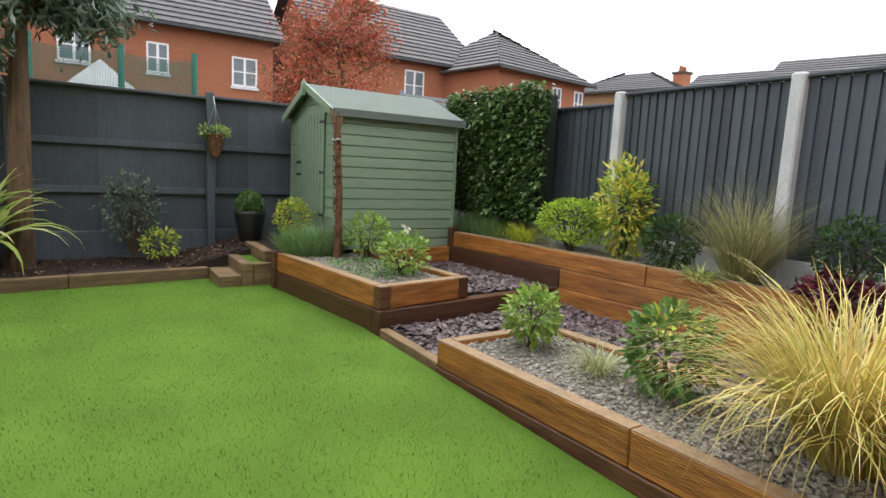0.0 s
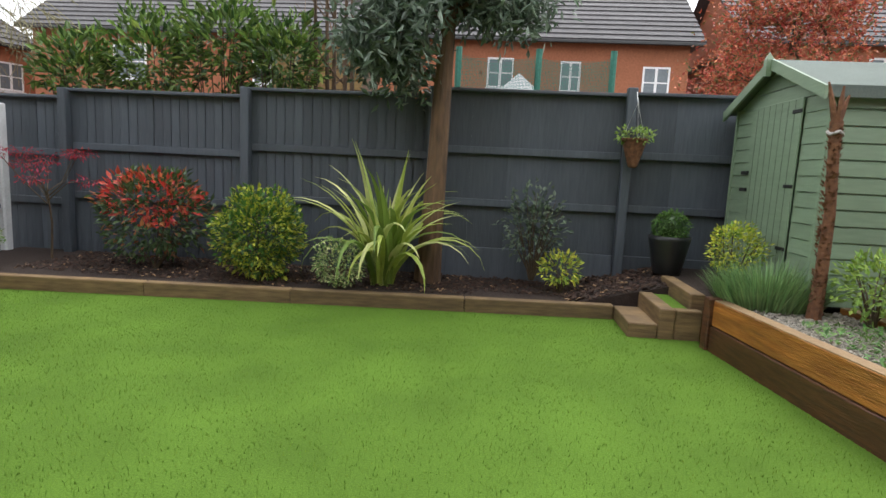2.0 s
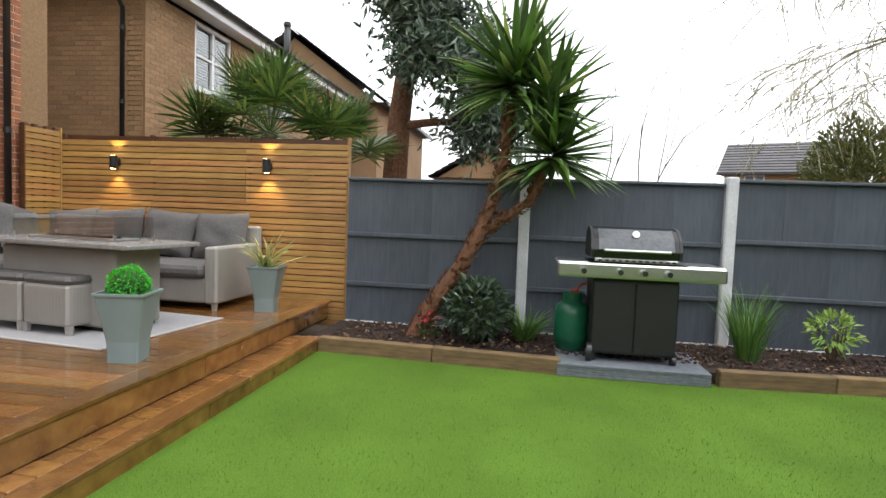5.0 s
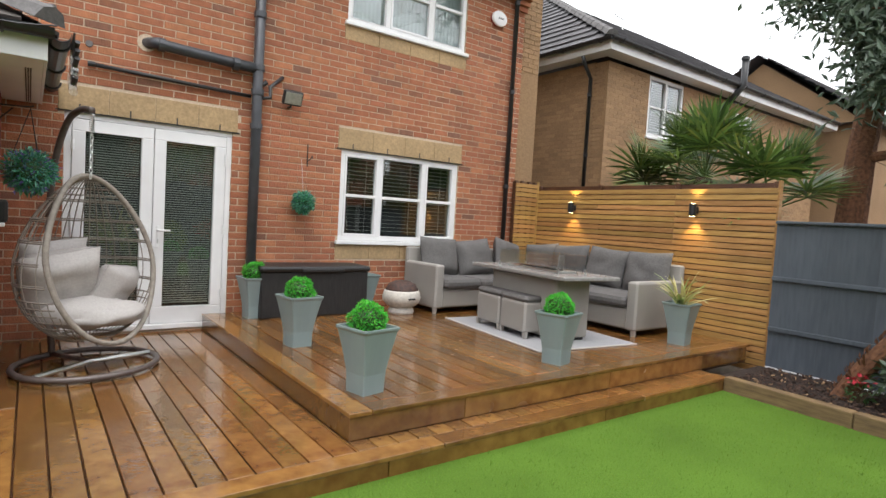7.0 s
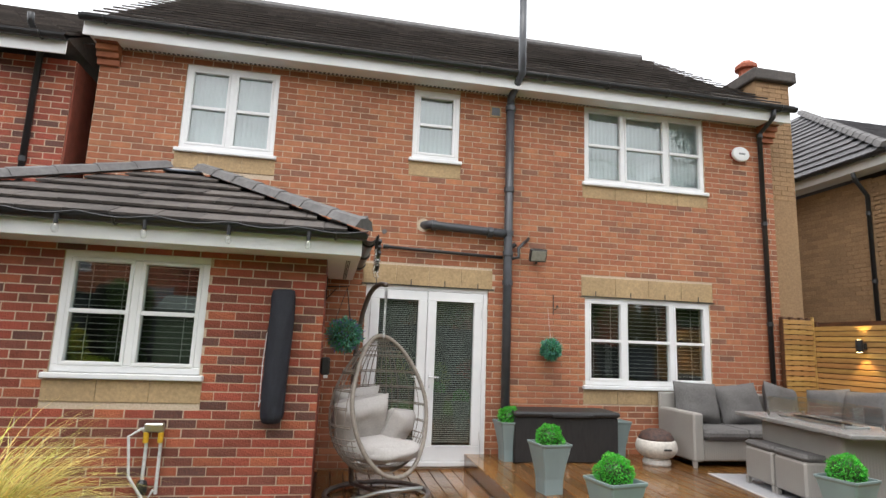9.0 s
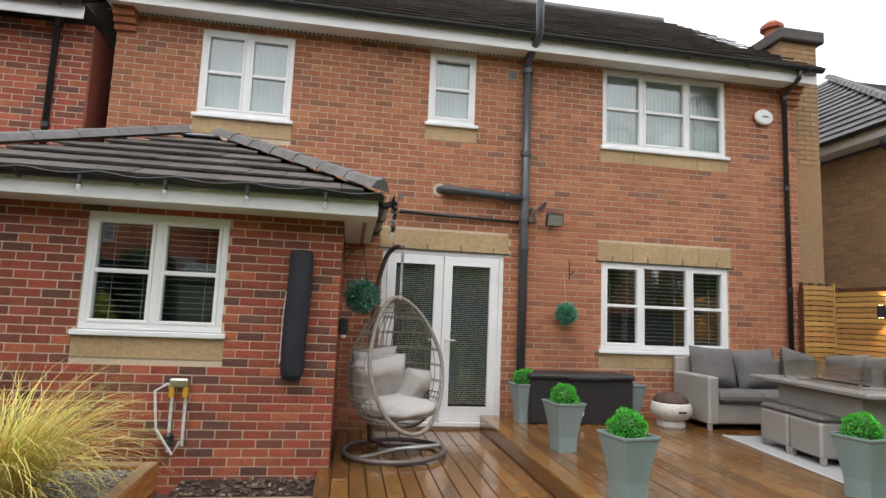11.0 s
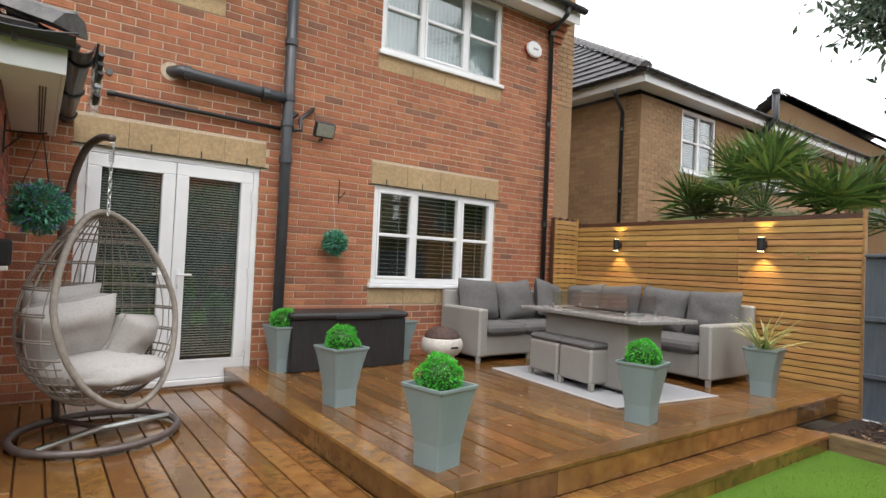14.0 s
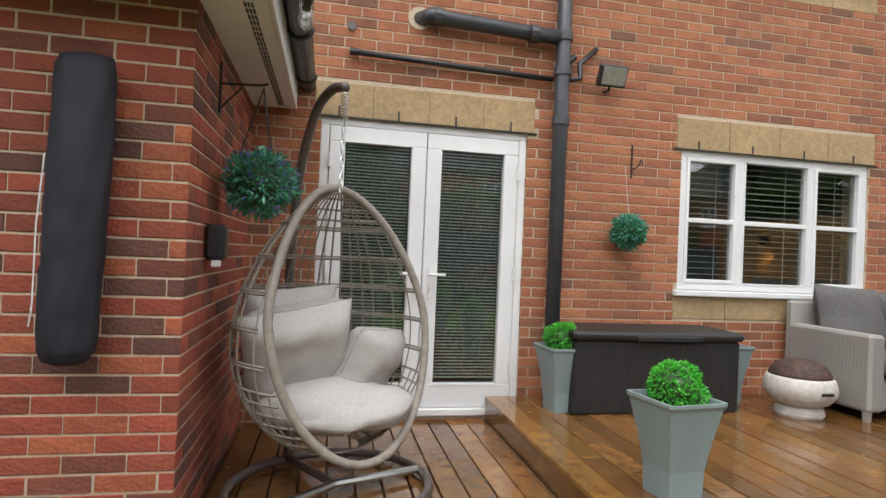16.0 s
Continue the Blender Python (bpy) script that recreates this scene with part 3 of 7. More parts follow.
# roof
def tiled_slope(name, p0, along, up, n_rows, w, mt, tile_w=0.33, gap=0.006, thick=0.022, parent=None, clip=None, seed=0):
    """Interlocking tiles in rows from the eave p0: along is the eave's direction, up the slope's unit vector."""
    along, up = Vector(along).normalized(), Vector(up).normalized()
    nrm = along.cross(up)
    if nrm.z < 0:
        nrm = -nrm
    g_ = G()
    rr = random.Random(seed)
    P = Vector(p0)
    for r in range(n_rows):
        s0 = r * 0.30
        k = (r % 2) * tile_w / 2
        x = -k
        while x < w:
            a, b = max(x, 0), min(x + tile_w - gap, w)
            x += tile_w
            if clip:
                lo, hi = clip(s0 + 0.15)
                a, b = max(a, lo), min(b, hi)
            if b - a < 0.03:
                continue
            t0 = thick + rr.uniform(-0.004, 0.004)
            q = [P + along * a + up * (s0 - 0.03) + nrm * 0.030, P + along * b + up * (s0 - 0.03) + nrm * 0.030,
                 P + along * b + up * (s0 + 0.32), P + along * a + up * (s0 + 0.32)]
            top = [q[0] + nrm * t0, q[1] + nrm * t0, q[2] + nrm * t0 * .6, q[3] + nrm * t0 * .6]
            g_.add([*q, *top], [(0, 3, 2, 1), (4, 5, 6, 7), (0, 1, 5, 4), (1, 2, 6, 5), (2, 3, 7, 6), (3, 0, 4, 7)])
    return part(name, g_, mt, parent, kind="stuff") if parent else g_


EZ = 5.03
roof = struct("roof", G().loft([[(HX0 - .08, HY + .30, EZ), (HX0 - .08, HY - 3.62, EZ + 2.80), (HX0 - .08, HY - 7.5, EZ)], [(HX1 + .08, HY + .30, EZ), (HX1 + .08, HY - 3.62, EZ + 2.80), (HX1 + .08, HY - 7.5, EZ)]]), TILE)
tiled_slope("roof_tiles", (HX0 - .1, HY + .34, EZ), (1, 0, 0), (0, -3.92, 2.80), 15, HX1 - HX0 + .2, TILE, parent=roof, seed=2)
part("ridge", G().tube([(HX0 - .1, HY - 3.62, EZ + 2.81), (HX1 + .1, HY - 3.62, EZ + 2.81)], 0.11, 8), RIDGE, roof)
soff = struct("soffit", G().box(HX0 - .05, HX1 + .05, HY + .001, HY + .28, 4.86, 4.875), UPVC)
g = G()
for i in range(180):
    x = HX0 + i * 0.052
    g.box(x, x + .03, HY + .02, HY + .05, 4.855, 4.860)
part("soffit_vent", g, GREYP, soff, "vented soffit strip")
struct("fascia", G().box(HX0 - .1, HX1 + .1, HY + .28, HY + .30, 4.84, 5.03, .003), UPVC)


def gutter(p0, p1, r=0.058, label="black half-round plastic gutter below the roof tiles", brackets=True):
    p0, p1 = Vector(p0), Vector(p1)
    d = (p1 - p0).normalized()
    s = d.cross(Vector((0, 0, 1))).normalized()
    t = thing("gutter", label, "gutter")
    rings = []
    for p in (p0, p1):
        o = [p + s * math.cos(a) * r + Vector((0, 0, -math.sin(a) * r)) for a in [math.pi * k / 8 for k in range(9)]]
        i = [p + s * math.cos(a) * (r - .006) + Vector((0, 0, -math.sin(a) * (r - .006))) for a in [math.pi * k / 8 for k in range(8, -1, -1)]]
        rings.append(o + i)
    part("trough", G().loft(rings), BLACKP, t)
    if brackets:
        n = max(2, int((p1 - p0).length / 0.85))
        for k in range(n + 1):
            c = p0 + (p1 - p0) * (k + .3) / (n + .6)
            gb = G().tube([c + s * math.cos(a) * (r + .004) + Vector((0, 0, -math.sin(a) * (r + .004))) for a in [math.pi * q / 8 for q in range(9)]], .012, 5)
            part("bracket", gb, BLACKP, t)
    return t


gutter((HX0 - .12, HY + .37, 5.03), (HX1 + .12, HY + .37, 5.03))


def pipe(name, pts, r, mt, label, clips=(), cat="pipe"):
    t = thing(name, label, cat)
    part("tube", G().tube(pts, r, 12), mt, t, smooth=True)
    for p, d in clips:
        part("collar", G().tube([Vector(p) - Vector(d) * .03, Vector(p) + Vector(d) * .03], r * 1.22, 12), mt, t)
    return t


Z = (0, 0, 1)
for x, zb in ((-4.72, 0.2), (4.62, 0.2)):
    pipe("downpipe", [(x, HY + .37, 4.98), (x, HY + .35, 4.88), (x, HY + .07, 4.72), (x, HY + .07, zb)], 0.034, BLACKP, "black plastic downpipe on the brick wall corner", [((x, HY + .07, z), Z) for z in (4.7, 3.4, 2.0, 0.9)])
pipe("soil_pipe", [(-0.96, HY + .09, 0.3), (-0.96, HY + .09, 4.72)], 0.055, GREYP, "dark grey plastic soil pipe on the brick wall", [((-0.96, HY + .09, z), Z) for z in (4.65, 3.55, 2.98, 2.72, 2.35, 0.75)])
pipe("vent_stack", [(-0.96, HY + .09, 4.72), (-0.96, HY + .09, 4.80), (-1.0, HY + .42, 5.0), (-1.0, HY + .42, 6.12)], 0.05, GREYP, "dark grey vent pipe rising past the gutter", [((-1.0, HY + .42, 6.09), Z)])
pipe("waste_pipe", [(0.12, HY - .02, 3.02), (0.04, HY + .09, 3.02), (-0.02, HY + .09, 3.01), (-0.96, HY + .09, 2.97)], 0.055, GREYP, "thick dark grey waste pipe along the wall", [((0.0, HY + .09, 3.01), (1, 0, 0)), ((-.72, HY + .09, 2.975), (1, 0, 0))])
pipe("overflow_pipe", [(0.60, HY + .05, 2.71), (-0.9, HY + .05, 2.67)], 0.021, BLACKP, "thin black overflow pipe above the doors", [((0.58, HY + .05, 2.71), (1, 0, 0))])
part("escutcheon", G().tube([(0.12, HY + .004, 3.02), (0.12, HY + .012, 3.02)], .085, 16), MORTAR, scene.objects["waste_pipe"], "pale mortar patch round the pipe")
pipe("branch_pipe", [(-1.0, HY + .1, 2.66), (-1.1, HY + .1, 2.68), (-1.1, HY + .08, 2.80), (-1.26, HY + .02, 2.95)], 0.02, BLACKP, "thin black bent waste pipe", [((-1.04, HY + .07, 2.83), (-.7, 0, .7))])

# kneelers (corbelled brick) at the eave ends
for sx, x0, x1 in ((1, HX0 - .02, HX0 + .22), (-1, HX1 - .22, HX1 + .02)):
    t = thing("corbel", "stepped red brick corbel under the roof's end", "brickwork")
    for k in range(6):
        part("course", G().box(x0, x1, HY, HY + .045 * (k + 1), 4.62 + k * .075 + .004, 4.62 + k * .075 + .071, .003), BRICKP, t)
# chimney
t = thing("chimney", "brick chimney with a red clay pot beyond the roof's end", "chimney")
part("shaft", G().box(-5.66, -5.05, -3.3, -2.462, 0, 5.80, .005), TAN, t)
wall_bricks("bricks", t, facing((0, -2.46, 0), "+y"), 5.06, 5.65, 3.9, 5.78, [], material=TAN, seed=71)
part("cap", G().box(-5.74, -4.98, -3.38, -2.37, 5.80, 5.98, .02), TILE, t)
part("pot", G().lathe([(.15, 0), (.13, .06), (.11, .22), (.17, .24), (.17, .30), (.08, .38), (.03, .4)], (-5.28, -2.9, 5.98), 16), mat("terracotta", (.35, .09, .04), .7), t, smooth=False)
part("rod", G().tube([(-5.36, -2.9, 5.98), (-5.36, -2.9, 8.4)], .012, 6), STEEL, t)

# ---- extension ----
em = facing((0, EY, 0), "+y")
ebands = [(W0[0] - .03, W0[1] + .03, 1.0, W0[2])]
ext = brick_wall("extension_wall", (0, EY, 0), "+y", -4.9, -1.24, -0.1, 2.30, [W0], near=(-2.2, -1.24, 0.4, 2.0), bands=ebands, seed=9, material=BRICKE, piece=BRICKEP)
band(ext, em, *ebands[0], slots=False)
sm = facing((1.24, 0, 0), "-x")
exs = brick_wall("extension_side_wall", (1.24, 0, 0), "-x", -EY, -HY, -0.1, 2.30, [], near=(-EY, -HY, 0.1, 2.3), thick=.25, seed=11, inset=(.251, 0), material=BRICKE, piece=BRICKEP)
window("window_extension", em, *W0, (0, 0.5, 1), label="white uPVC window of the extension with venetian blinds", casement=(0, 1))
EZ2, EE = 2.46, 0.36
EE = .27
ex0, ex1, ey0 = 1.24 - EE, 4.55 + EE, EY + .35
mx = (ex0 + ex1) / 2
run = min(mx - ex0, ey0 - HY - 0.28)
RZ = EZ2 + run * 0.5
A = [(ex0, HY, EZ2), (ex0, ey0, EZ2), (ex1, ey0, EZ2), (ex1, HY, EZ2)]
rx0, rx1 = ex0 + run, ex1 - run
T = [(rx0, HY, RZ), (rx0, ey0 - run, RZ), (rx1, ey0 - run, RZ), (rx1, HY, RZ)]
eroof = struct("extension_roof", G().add(A + T, [(0, 1, 5, 4), (1, 2, 6, 5), (2, 3, 7, 6), (4, 5, 6, 7), (3, 2, 1, 0)]), TILE)
L = Vector((0, -run, RZ - EZ2)).length
cs = run / L
tiled_slope("roof_tiles", (ex0 - .02, ey0 + .03, EZ2), (1, 0, 0), (0, -run, RZ - EZ2), int(L / .3), ex1 - ex0 + .04, TILE, parent=eroof, clip=lambda s: (s * cs, ex1 - ex0 - s * cs), seed=4)
tiled_slope("roof_tiles", (ex0 - .03, ey0 + .02, EZ2), (0, -1, 0), (run, 0, RZ - EZ2), int(L / .3), ey0 - HY, TILE, parent=eroof, clip=lambda s: (s * cs, 9), seed=6)


def hip(p0, p1, n, parent):
    p0, p1 = Vector(p0), Vector(p1)
    for i in range(n):
        a, b = p0 + (p1 - p0) * (i / n), p0 + (p1 - p0) * ((i + 1) / n)
        d = (b - a).normalized()
        s = d.cross(Vector((0, 0, 1))).normalized()
        u = s.cross(d)
        rings = []
        for q, k in ((a, 1.0), (b + d * .02, .9)):
            rings.append([q + s * .115 * k - u * .01, q + s * .07 * k + u * .065 * k, q + u * .09 * k, q - s * .07 * k + u * .065 * k, q - s * .115 * k - u * .01])
        part("hip_tile", G().loft(rings, cap=True), RIDGE, parent)


hip((ex0 - .03, ey0 + .03, EZ2 + .06), (rx0, ey0 - run, RZ + .06), 7, eroof)
hip((ex1 + .03, ey0 + .03, EZ2 + .06), (rx1, ey0 - run, RZ + .06), 7, eroof)
part("lead_flashing", G().box(rx0 - .02, rx1 + .02, HY + .02, ey0 - run + .1, RZ + .005, RZ + .03, .01), LEAD, eroof, "grey lead ridge cover")
struct("extension_fascia", G().box(ex0 - .02, ex1, ey0 - .005, ey0 + .015, 2.28, 2.46, .003).box(ex0 - .02, ex0 - .001, HY, ey0 - .006, 2.28, 2.46, .003), UPVC)
g = G().box(ex0, ex1, EY + .001, ey0 - .006, 2.28, 2.292).box(ex0, 1.239, HY, EY, 2.28, 2.292)
es = struct("extension_soffit", g, UPVC)
g = G()
for i in range(26):
    for k in range(3):
        g.box(ex0 + .06 + k * .014, ex0 + .068 + k * .014, HY + .1 + i * .062, HY + .14 + i * .062, 2.275, 2.279)
part("soffit_vent", g, BLACKP, es, "row of small dark soffit vents")
gutter((ex0 - .05, ey0 + .075, 2.46), (ex1, ey0 + .075, 2.46))
gutter((ex0 - .085, ey0 + .05, 2.46), (ex0 - .085, HY, 2.46))
struct("extension_side_wall_far", G().box(4.9, 5.15, HY, EY, -.1, 2.3), BRICK)

# ---- french doors ----
def french_doors():
    t = new("door_1")
    tagged(t, "white uPVC glazed french doors with internal blinds", "door", kind="structure")
    u0, u1, z0, z1 = DR
    f = 0.06
    fr = G().box(u0, u1, -.09, -.012, z1 - f, z1, .006, hm).box(u0, u0 + f, -.09, -.012, z0, z1 - f, .006, hm).box(u1 - f, u1, -.09, -.012, z0, z1 - f, .006, hm)
    fr.box(u0 - .02, u1 + .02, -.09, .03, z0, z0 + .05, .006, hm)
    part("door_frame", fr, UPVC, t)
    mid = (u0 + u1) / 2
    for k, (a, b) in enumerate(((u0 + f + .003, mid - .003), (mid + .003, u1 - f - .003))):
        leaf = G()
        s, zt, zb = .11, z1 - f - .005, z0 + .055
        leaf.box(a, b, -.075, -.004, zt - s, zt, .006, hm).box(a, b, -.075, -.004, zb, zb + .17, .006, hm)
        leaf.box(a, a + s, -.075, -.004, zb + .17, zt - s, .006, hm).box(b - s, b, -.075, -.004, zb + .17, zt - s, .006, hm)
        lf = part("door_leaf", leaf, UPVC, t)
        p = part("pane", G().box(a + s, b - s, -.045, -.035, zb + .17, zt - s, 0, hm), GLASS, lf)
        p.visible_shadow = False
        bl = G()
        bot = zb + .19
        n = int((zt - s - bot) / .024)
        for i in range(n):
            z = zt - s - .02 - i * .024
            bl.box(a + s + .01, b - s - .01, -.070, -.056, z, z + .009, 0, hm)
        part("blind_slats", bl, BLINDG, lf, "narrow white blind slats in the glazing")
        part("bead", G().box(a + s - .012, b - s + .012, -.006, .0, zt - s, zt - s + .012, 0, hm).box(a + s - .012, b - s + .012, -.006, .0, zb + .158, zb + .17, 0, hm), UPVC, lf)
        hx = b - .05 if k == 0 else a + .05
        sg = -1 if k == 0 else 1
        h = G().tube([hm @ Vector((hx, .0, z0 + 1.02)), hm @ Vector((hx, .045, z0 + 1.02)), hm @ Vector((hx + sg * .11, .05, z0 + 1.02))], .010, 8)
        h.box(hx - .014, hx + .014, -.003, .008, z0 + .84, z0 + 1.07, .004, hm)
        part("handle", h, UPVC, lf, "white lever handle")
        part("lock_cylinder", G().box(hx - .006, hx + .006, .008, .014, z0 + .89, z0 + .93, .002, hm), STEEL, lf)
    for z in (0.45, 1.15, 1.9):
        part("hinge", G().tube([hm @ Vector((u1 - .07, .012, z)), hm @ Vector((u1 - .07, .012, z + .1))], .012, 8), UPVC, t)
        part("hinge", G().tube([hm @ Vector((u0 + .07, .012, z)), hm @ Vector((u0 + .07, .012, z + .1))], .012, 8), UPVC, t)
    # room box behind the doors, coloured near-black for the indoor dimness
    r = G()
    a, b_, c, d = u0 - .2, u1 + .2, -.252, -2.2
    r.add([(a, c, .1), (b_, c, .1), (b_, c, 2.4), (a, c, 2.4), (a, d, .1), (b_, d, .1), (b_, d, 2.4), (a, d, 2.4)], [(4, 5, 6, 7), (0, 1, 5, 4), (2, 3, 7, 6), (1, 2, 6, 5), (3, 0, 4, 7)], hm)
    part("room_backing", r, ROOM, t, "box coloured near-black to stand in for a dim interior")


french_doors()

# ---- neighbour on the left ----
nb = brick_wall("neighbour_wall_red", (0, HY + .05, 0), "+y", -9.5, -4.25, -0.1, 4.62, [(-6.6, -5.35, 3.35, 4.45)], seed=21, material=BRICKE)
struct("neighbour_end_wall_red", G().box(4.225, 4.249, HY - 6, HY + .045, -.1, 4.6), BRICKE)
window("window_neighbour", facing((0, HY + .05, 0), "+y"), -6.6, -5.35, 3.35, 4.45, (0, .5, 1), blind=False, curtain=True, label="white uPVC upstairs window of the red brick neighbour")
nr = struct("neighbour_roof_red", G().loft([[(4.22, HY + .38, 4.72), (4.22, HY - 3.4, 7.0), (4.22, HY - 7, 4.72)], [(9.6, HY + .38, 4.72), (9.6, HY - 3.4, 7.0), (9.6, HY - 7, 4.72)]]), TILE)
tiled_slope("roof_tiles", (4.2, HY + .42, 4.72), (1, 0, 0), (0, -3.78, 2.28), 14, 5.4, TILE, parent=nr, seed=22)
struct("neighbour_fascia_red", G().box(4.22, 9.6, HY + .36, HY + .38, 4.54, 4.72, .003), UPVC)
gutter((4.2, HY + .45, 4.72), (9.6, HY + .45, 4.72))

# ---- tan neighbour on the right ----
nx, ny = -7.30, -2.40
NW = (8.62, 9.83, 3.32, 4.49)
n1 = brick_wall("neighbour_wall_tan", (0, ny, 0), "+y", 7.35, 16.5, -0.1, 4.5, [NW, (11.9, 12.8, 3.4, 4.30)], seed=31, material=TAN, mortar=TAN)
n2 = brick_wall("neighbour_side_wall_tan", (nx, 0, 0), "+x", -13, ny, -0.1, 4.5, [], seed=32, inset=(0, .251), material=TAN, mortar=TAN)
nm = facing((0, ny, 0), "+y")
window("window_neighbour", nm, *NW, (0, .5, 1), label="white uPVC upstairs window with white shutters on tan brick", bar=.5)
window("window_neighbour", nm, 11.9, 12.8, 3.4, 4.30, (0, .5, 1), label="further white uPVC upstairs window on tan brick", bar=.5)
o = .32
nrf = struct("neighbour_roof_tan", G().add([(nx + o, ny + o, 4.74), (nx + o, -13, 4.74), (-17, -13, 4.74), (-17, ny + o, 4.74), (nx + o - 3.6, ny + o - 5.2, 7.84), (-17, ny + o - 5.2, 7.84), (nx + o - 3.6, -13 + 5.2, 7.84)],
                                           [(0, 1, 6, 4), (0, 4, 5, 3), (3, 2, 1, 0), (1, 2, 6), (2, 5, 4, 6), (2, 3, 5)]), GTILE)
Ls, Lf = math.hypot(3.6, 3.1), math.hypot(5.2, 3.1)
tiled_slope("roof_tiles", (nx + o + .03, ny + o, 4.74), (0, -1, 0), (-3.6, 0, 3.1), 15, 10.6, GTILE, parent=nrf, clip=lambda s: (s * 5.2 / Ls, 10.6 - s * 5.2 / Ls), seed=33)
tiled_slope("roof_tiles", (nx + o, ny + o + .03, 4.74), (-1, 0, 0), (0, -5.2, 3.1), 19, 9.8, GTILE, parent=nrf, clip=lambda s: (s * 3.6 / Lf, 20), seed=34)
hip((nx + o + .02, ny + o + .02, 4.80), (nx + o - 3.6, ny + o - 5.2, 7.91), 18, nrf)
struct("neighbour_fascia_tan", G().box(nx + o - .02, nx + o, -13, ny + o, 4.56, 4.74, .003).box(-17, nx + o - .021, ny + o - .02, ny + o, 4.56, 4.74, .003), UPVC)
struct("neighbour_soffit_tan", G().box(nx + .001, nx + o - .021, -13, ny + o - .021, 4.56, 4.57).box(-17, nx, ny + .001, ny + o - .021, 4.56, 4.57), UPVC)
gutter((nx + o + .07, ny + o + .07, 4.75), (nx + o + .07, -12.9, 4.75))
gutter((nx + o + .07, ny + o + .07, 4.75), (-17, ny + o + .07, 4.75))
pipe("downpipe", [(nx + o + .05, ny - .25, 4.54), (nx + o, ny - .25, 4.42), (nx + .06, ny - .3, 4.2), (nx + .06, ny - .3, 0)], .034, BLACKP, "black plastic downpipe on the tan brick wall", [((nx + .06, ny - .3, z), Z) for z in (3.9, 2.8)])
pipe("flue", [(-11.1, ny + .0, 4.0), (-11.35, ny + .45, 4.74), (-11.35, ny + .45, 5.35)], .07, BLACKP, "black metal stove flue rising past the eave", [((-11.35, ny + .45, 5.3), Z)])
pipe("aerial", [(-11.6, -5.4, 5.9), (-11.6, -5.4, 7.1)], .02, STEEL, "television aerial on a roof mast")
part("arm", G().tube([(-12.4, -5.4, 6.9), (-10.9, -5.2, 7.0)], .012, 5).tube([(-12.2, -5.4, 6.75), (-11.2, -5.3, 6.6)], .01, 5).tube([(-11.3, -5.5, 7.1), (-11.3, -5.0, 6.85)], .01, 5), STEEL, scene.objects["aerial"])

# ---- decking ----
DZ1, DZ2 = 0.12, 0.29
UX, UY = -0.49, 1.37       # front corner of the upper deck
DY, DX = 1.65, 1.33        # lower deck's front and side edges
lower = struct("lower_deck", G().box(-4.3, DX - .02, HY + .01, DY - .03, -.1, DZ1 - .03), SLEEPD)
upper = struct("upper_deck", G().box(-5.30, UX - .03, HY + .01, UY - .03, DZ1 - .03, DZ2 - .03), SLEEPD)
rd = random.Random(12)
shapes = {}


def board(parent, x0, x1, y0, y1, z1, thick=.028, c=.004, mt=None, name="board"):
    key = (round(x1 - x0, 3), round(y1 - y0, 3), thick, c, mt)
    if key not in shapes:
        w, d = (x1 - x0) / 2, (y1 - y0) / 2
        shapes[key] = G().box(-w, w, -d, d, -thick, 0, c).mesh(name, mt or DECK)
    b = part(name, shapes[key], None, parent)
    b.matrix_world = pose((x0 + x1) / 2, (y0 + y1) / 2, z1 + rd.uniform(-.0012, .0012))
    return b


# lower boards run to the house, with one across the front
bw = 0.140
x = DX - .12
board(lower, DX - .12, DX, -.43, DY - .146, DZ1)
x = DX - .126
n = 0
while x > -4.3:
    x0 = max(x - bw + .009, -4.30)
    y0 = HY + .02 if x0 > UX - .02 else (UY + .0 if x < UX else HY + .02)
    if x < UX or x0 > UX:
        if y0 < 0 and n % 3 == 0:
            s = rd.uniform(-1.4, .6)
            board(lower, x0, x, y0, s, DZ1)
            board(lower, x0, x, s + .005, DY - .146, DZ1)
        else:
            board(lower, x0, x, y0 if x < UX else HY + .02, DY - .146, DZ1)
    else:
        board(lower, UX + .003, x, HY + .02, DY - .146, DZ1)
        board(lower, x0, UX + .001, UY, DY - .146, DZ1)
    x -= bw
    n += 1
for a, b in ((DX, -.98), (-.985, -3.0), (-3.005, -4.32)):
    board(lower, b, a, DY - .14, DY, DZ1)
# upper boards run to the house behind a border
x = UX - .15
n = 0
while x > -5.28:
    x0 = max(x - bw + .009, -5.30)
    s = (-.9, .1, -.35, .55)[n % 4] + rd.uniform(-.2, .2)
    board(upper, x0, x, HY + .02, s, DZ2)
    board(upper, x0, x, s + .005, UY - .146, DZ2)
    x -= bw
    n += 1
board(upper, UX - .145, UX + .005, HY + .02, UY + .005, DZ2)
for a, b in ((UX - .15, -2.6), (-2.605, -4.4), (-4.405, -5.3)):
    board(upper, b, a, UY - .14, UY + .005, DZ2)
# risers
for a, b in ((UX, -1.35), (-1.355, -2.9), (-2.905, -4.35), (-4.355, -5.25)):
    part("riser_board", G().box(b, a, UY - .028, UY - .002, DZ1 + .002, DZ2 - .029, .003), DECK, upper)
part("riser_board", G().box(UX - .026, UX, HY + .02, UY - .03, DZ1 + .002, DZ2 - .029, .003), DECK, upper)
for a, b in ((DX, -.6), (-.605, -2.5), (-2.505, -4.3)):
    part("riser_board", G().box(b, a, DY - .03, DY - .006, -.08, DZ1 - .029, .003), DECK, lower)
part("riser_board", G().box(DX - .024, DX - .004, -.43, DY - .032, -.08, DZ1 - .029, .003), DECK, lower)

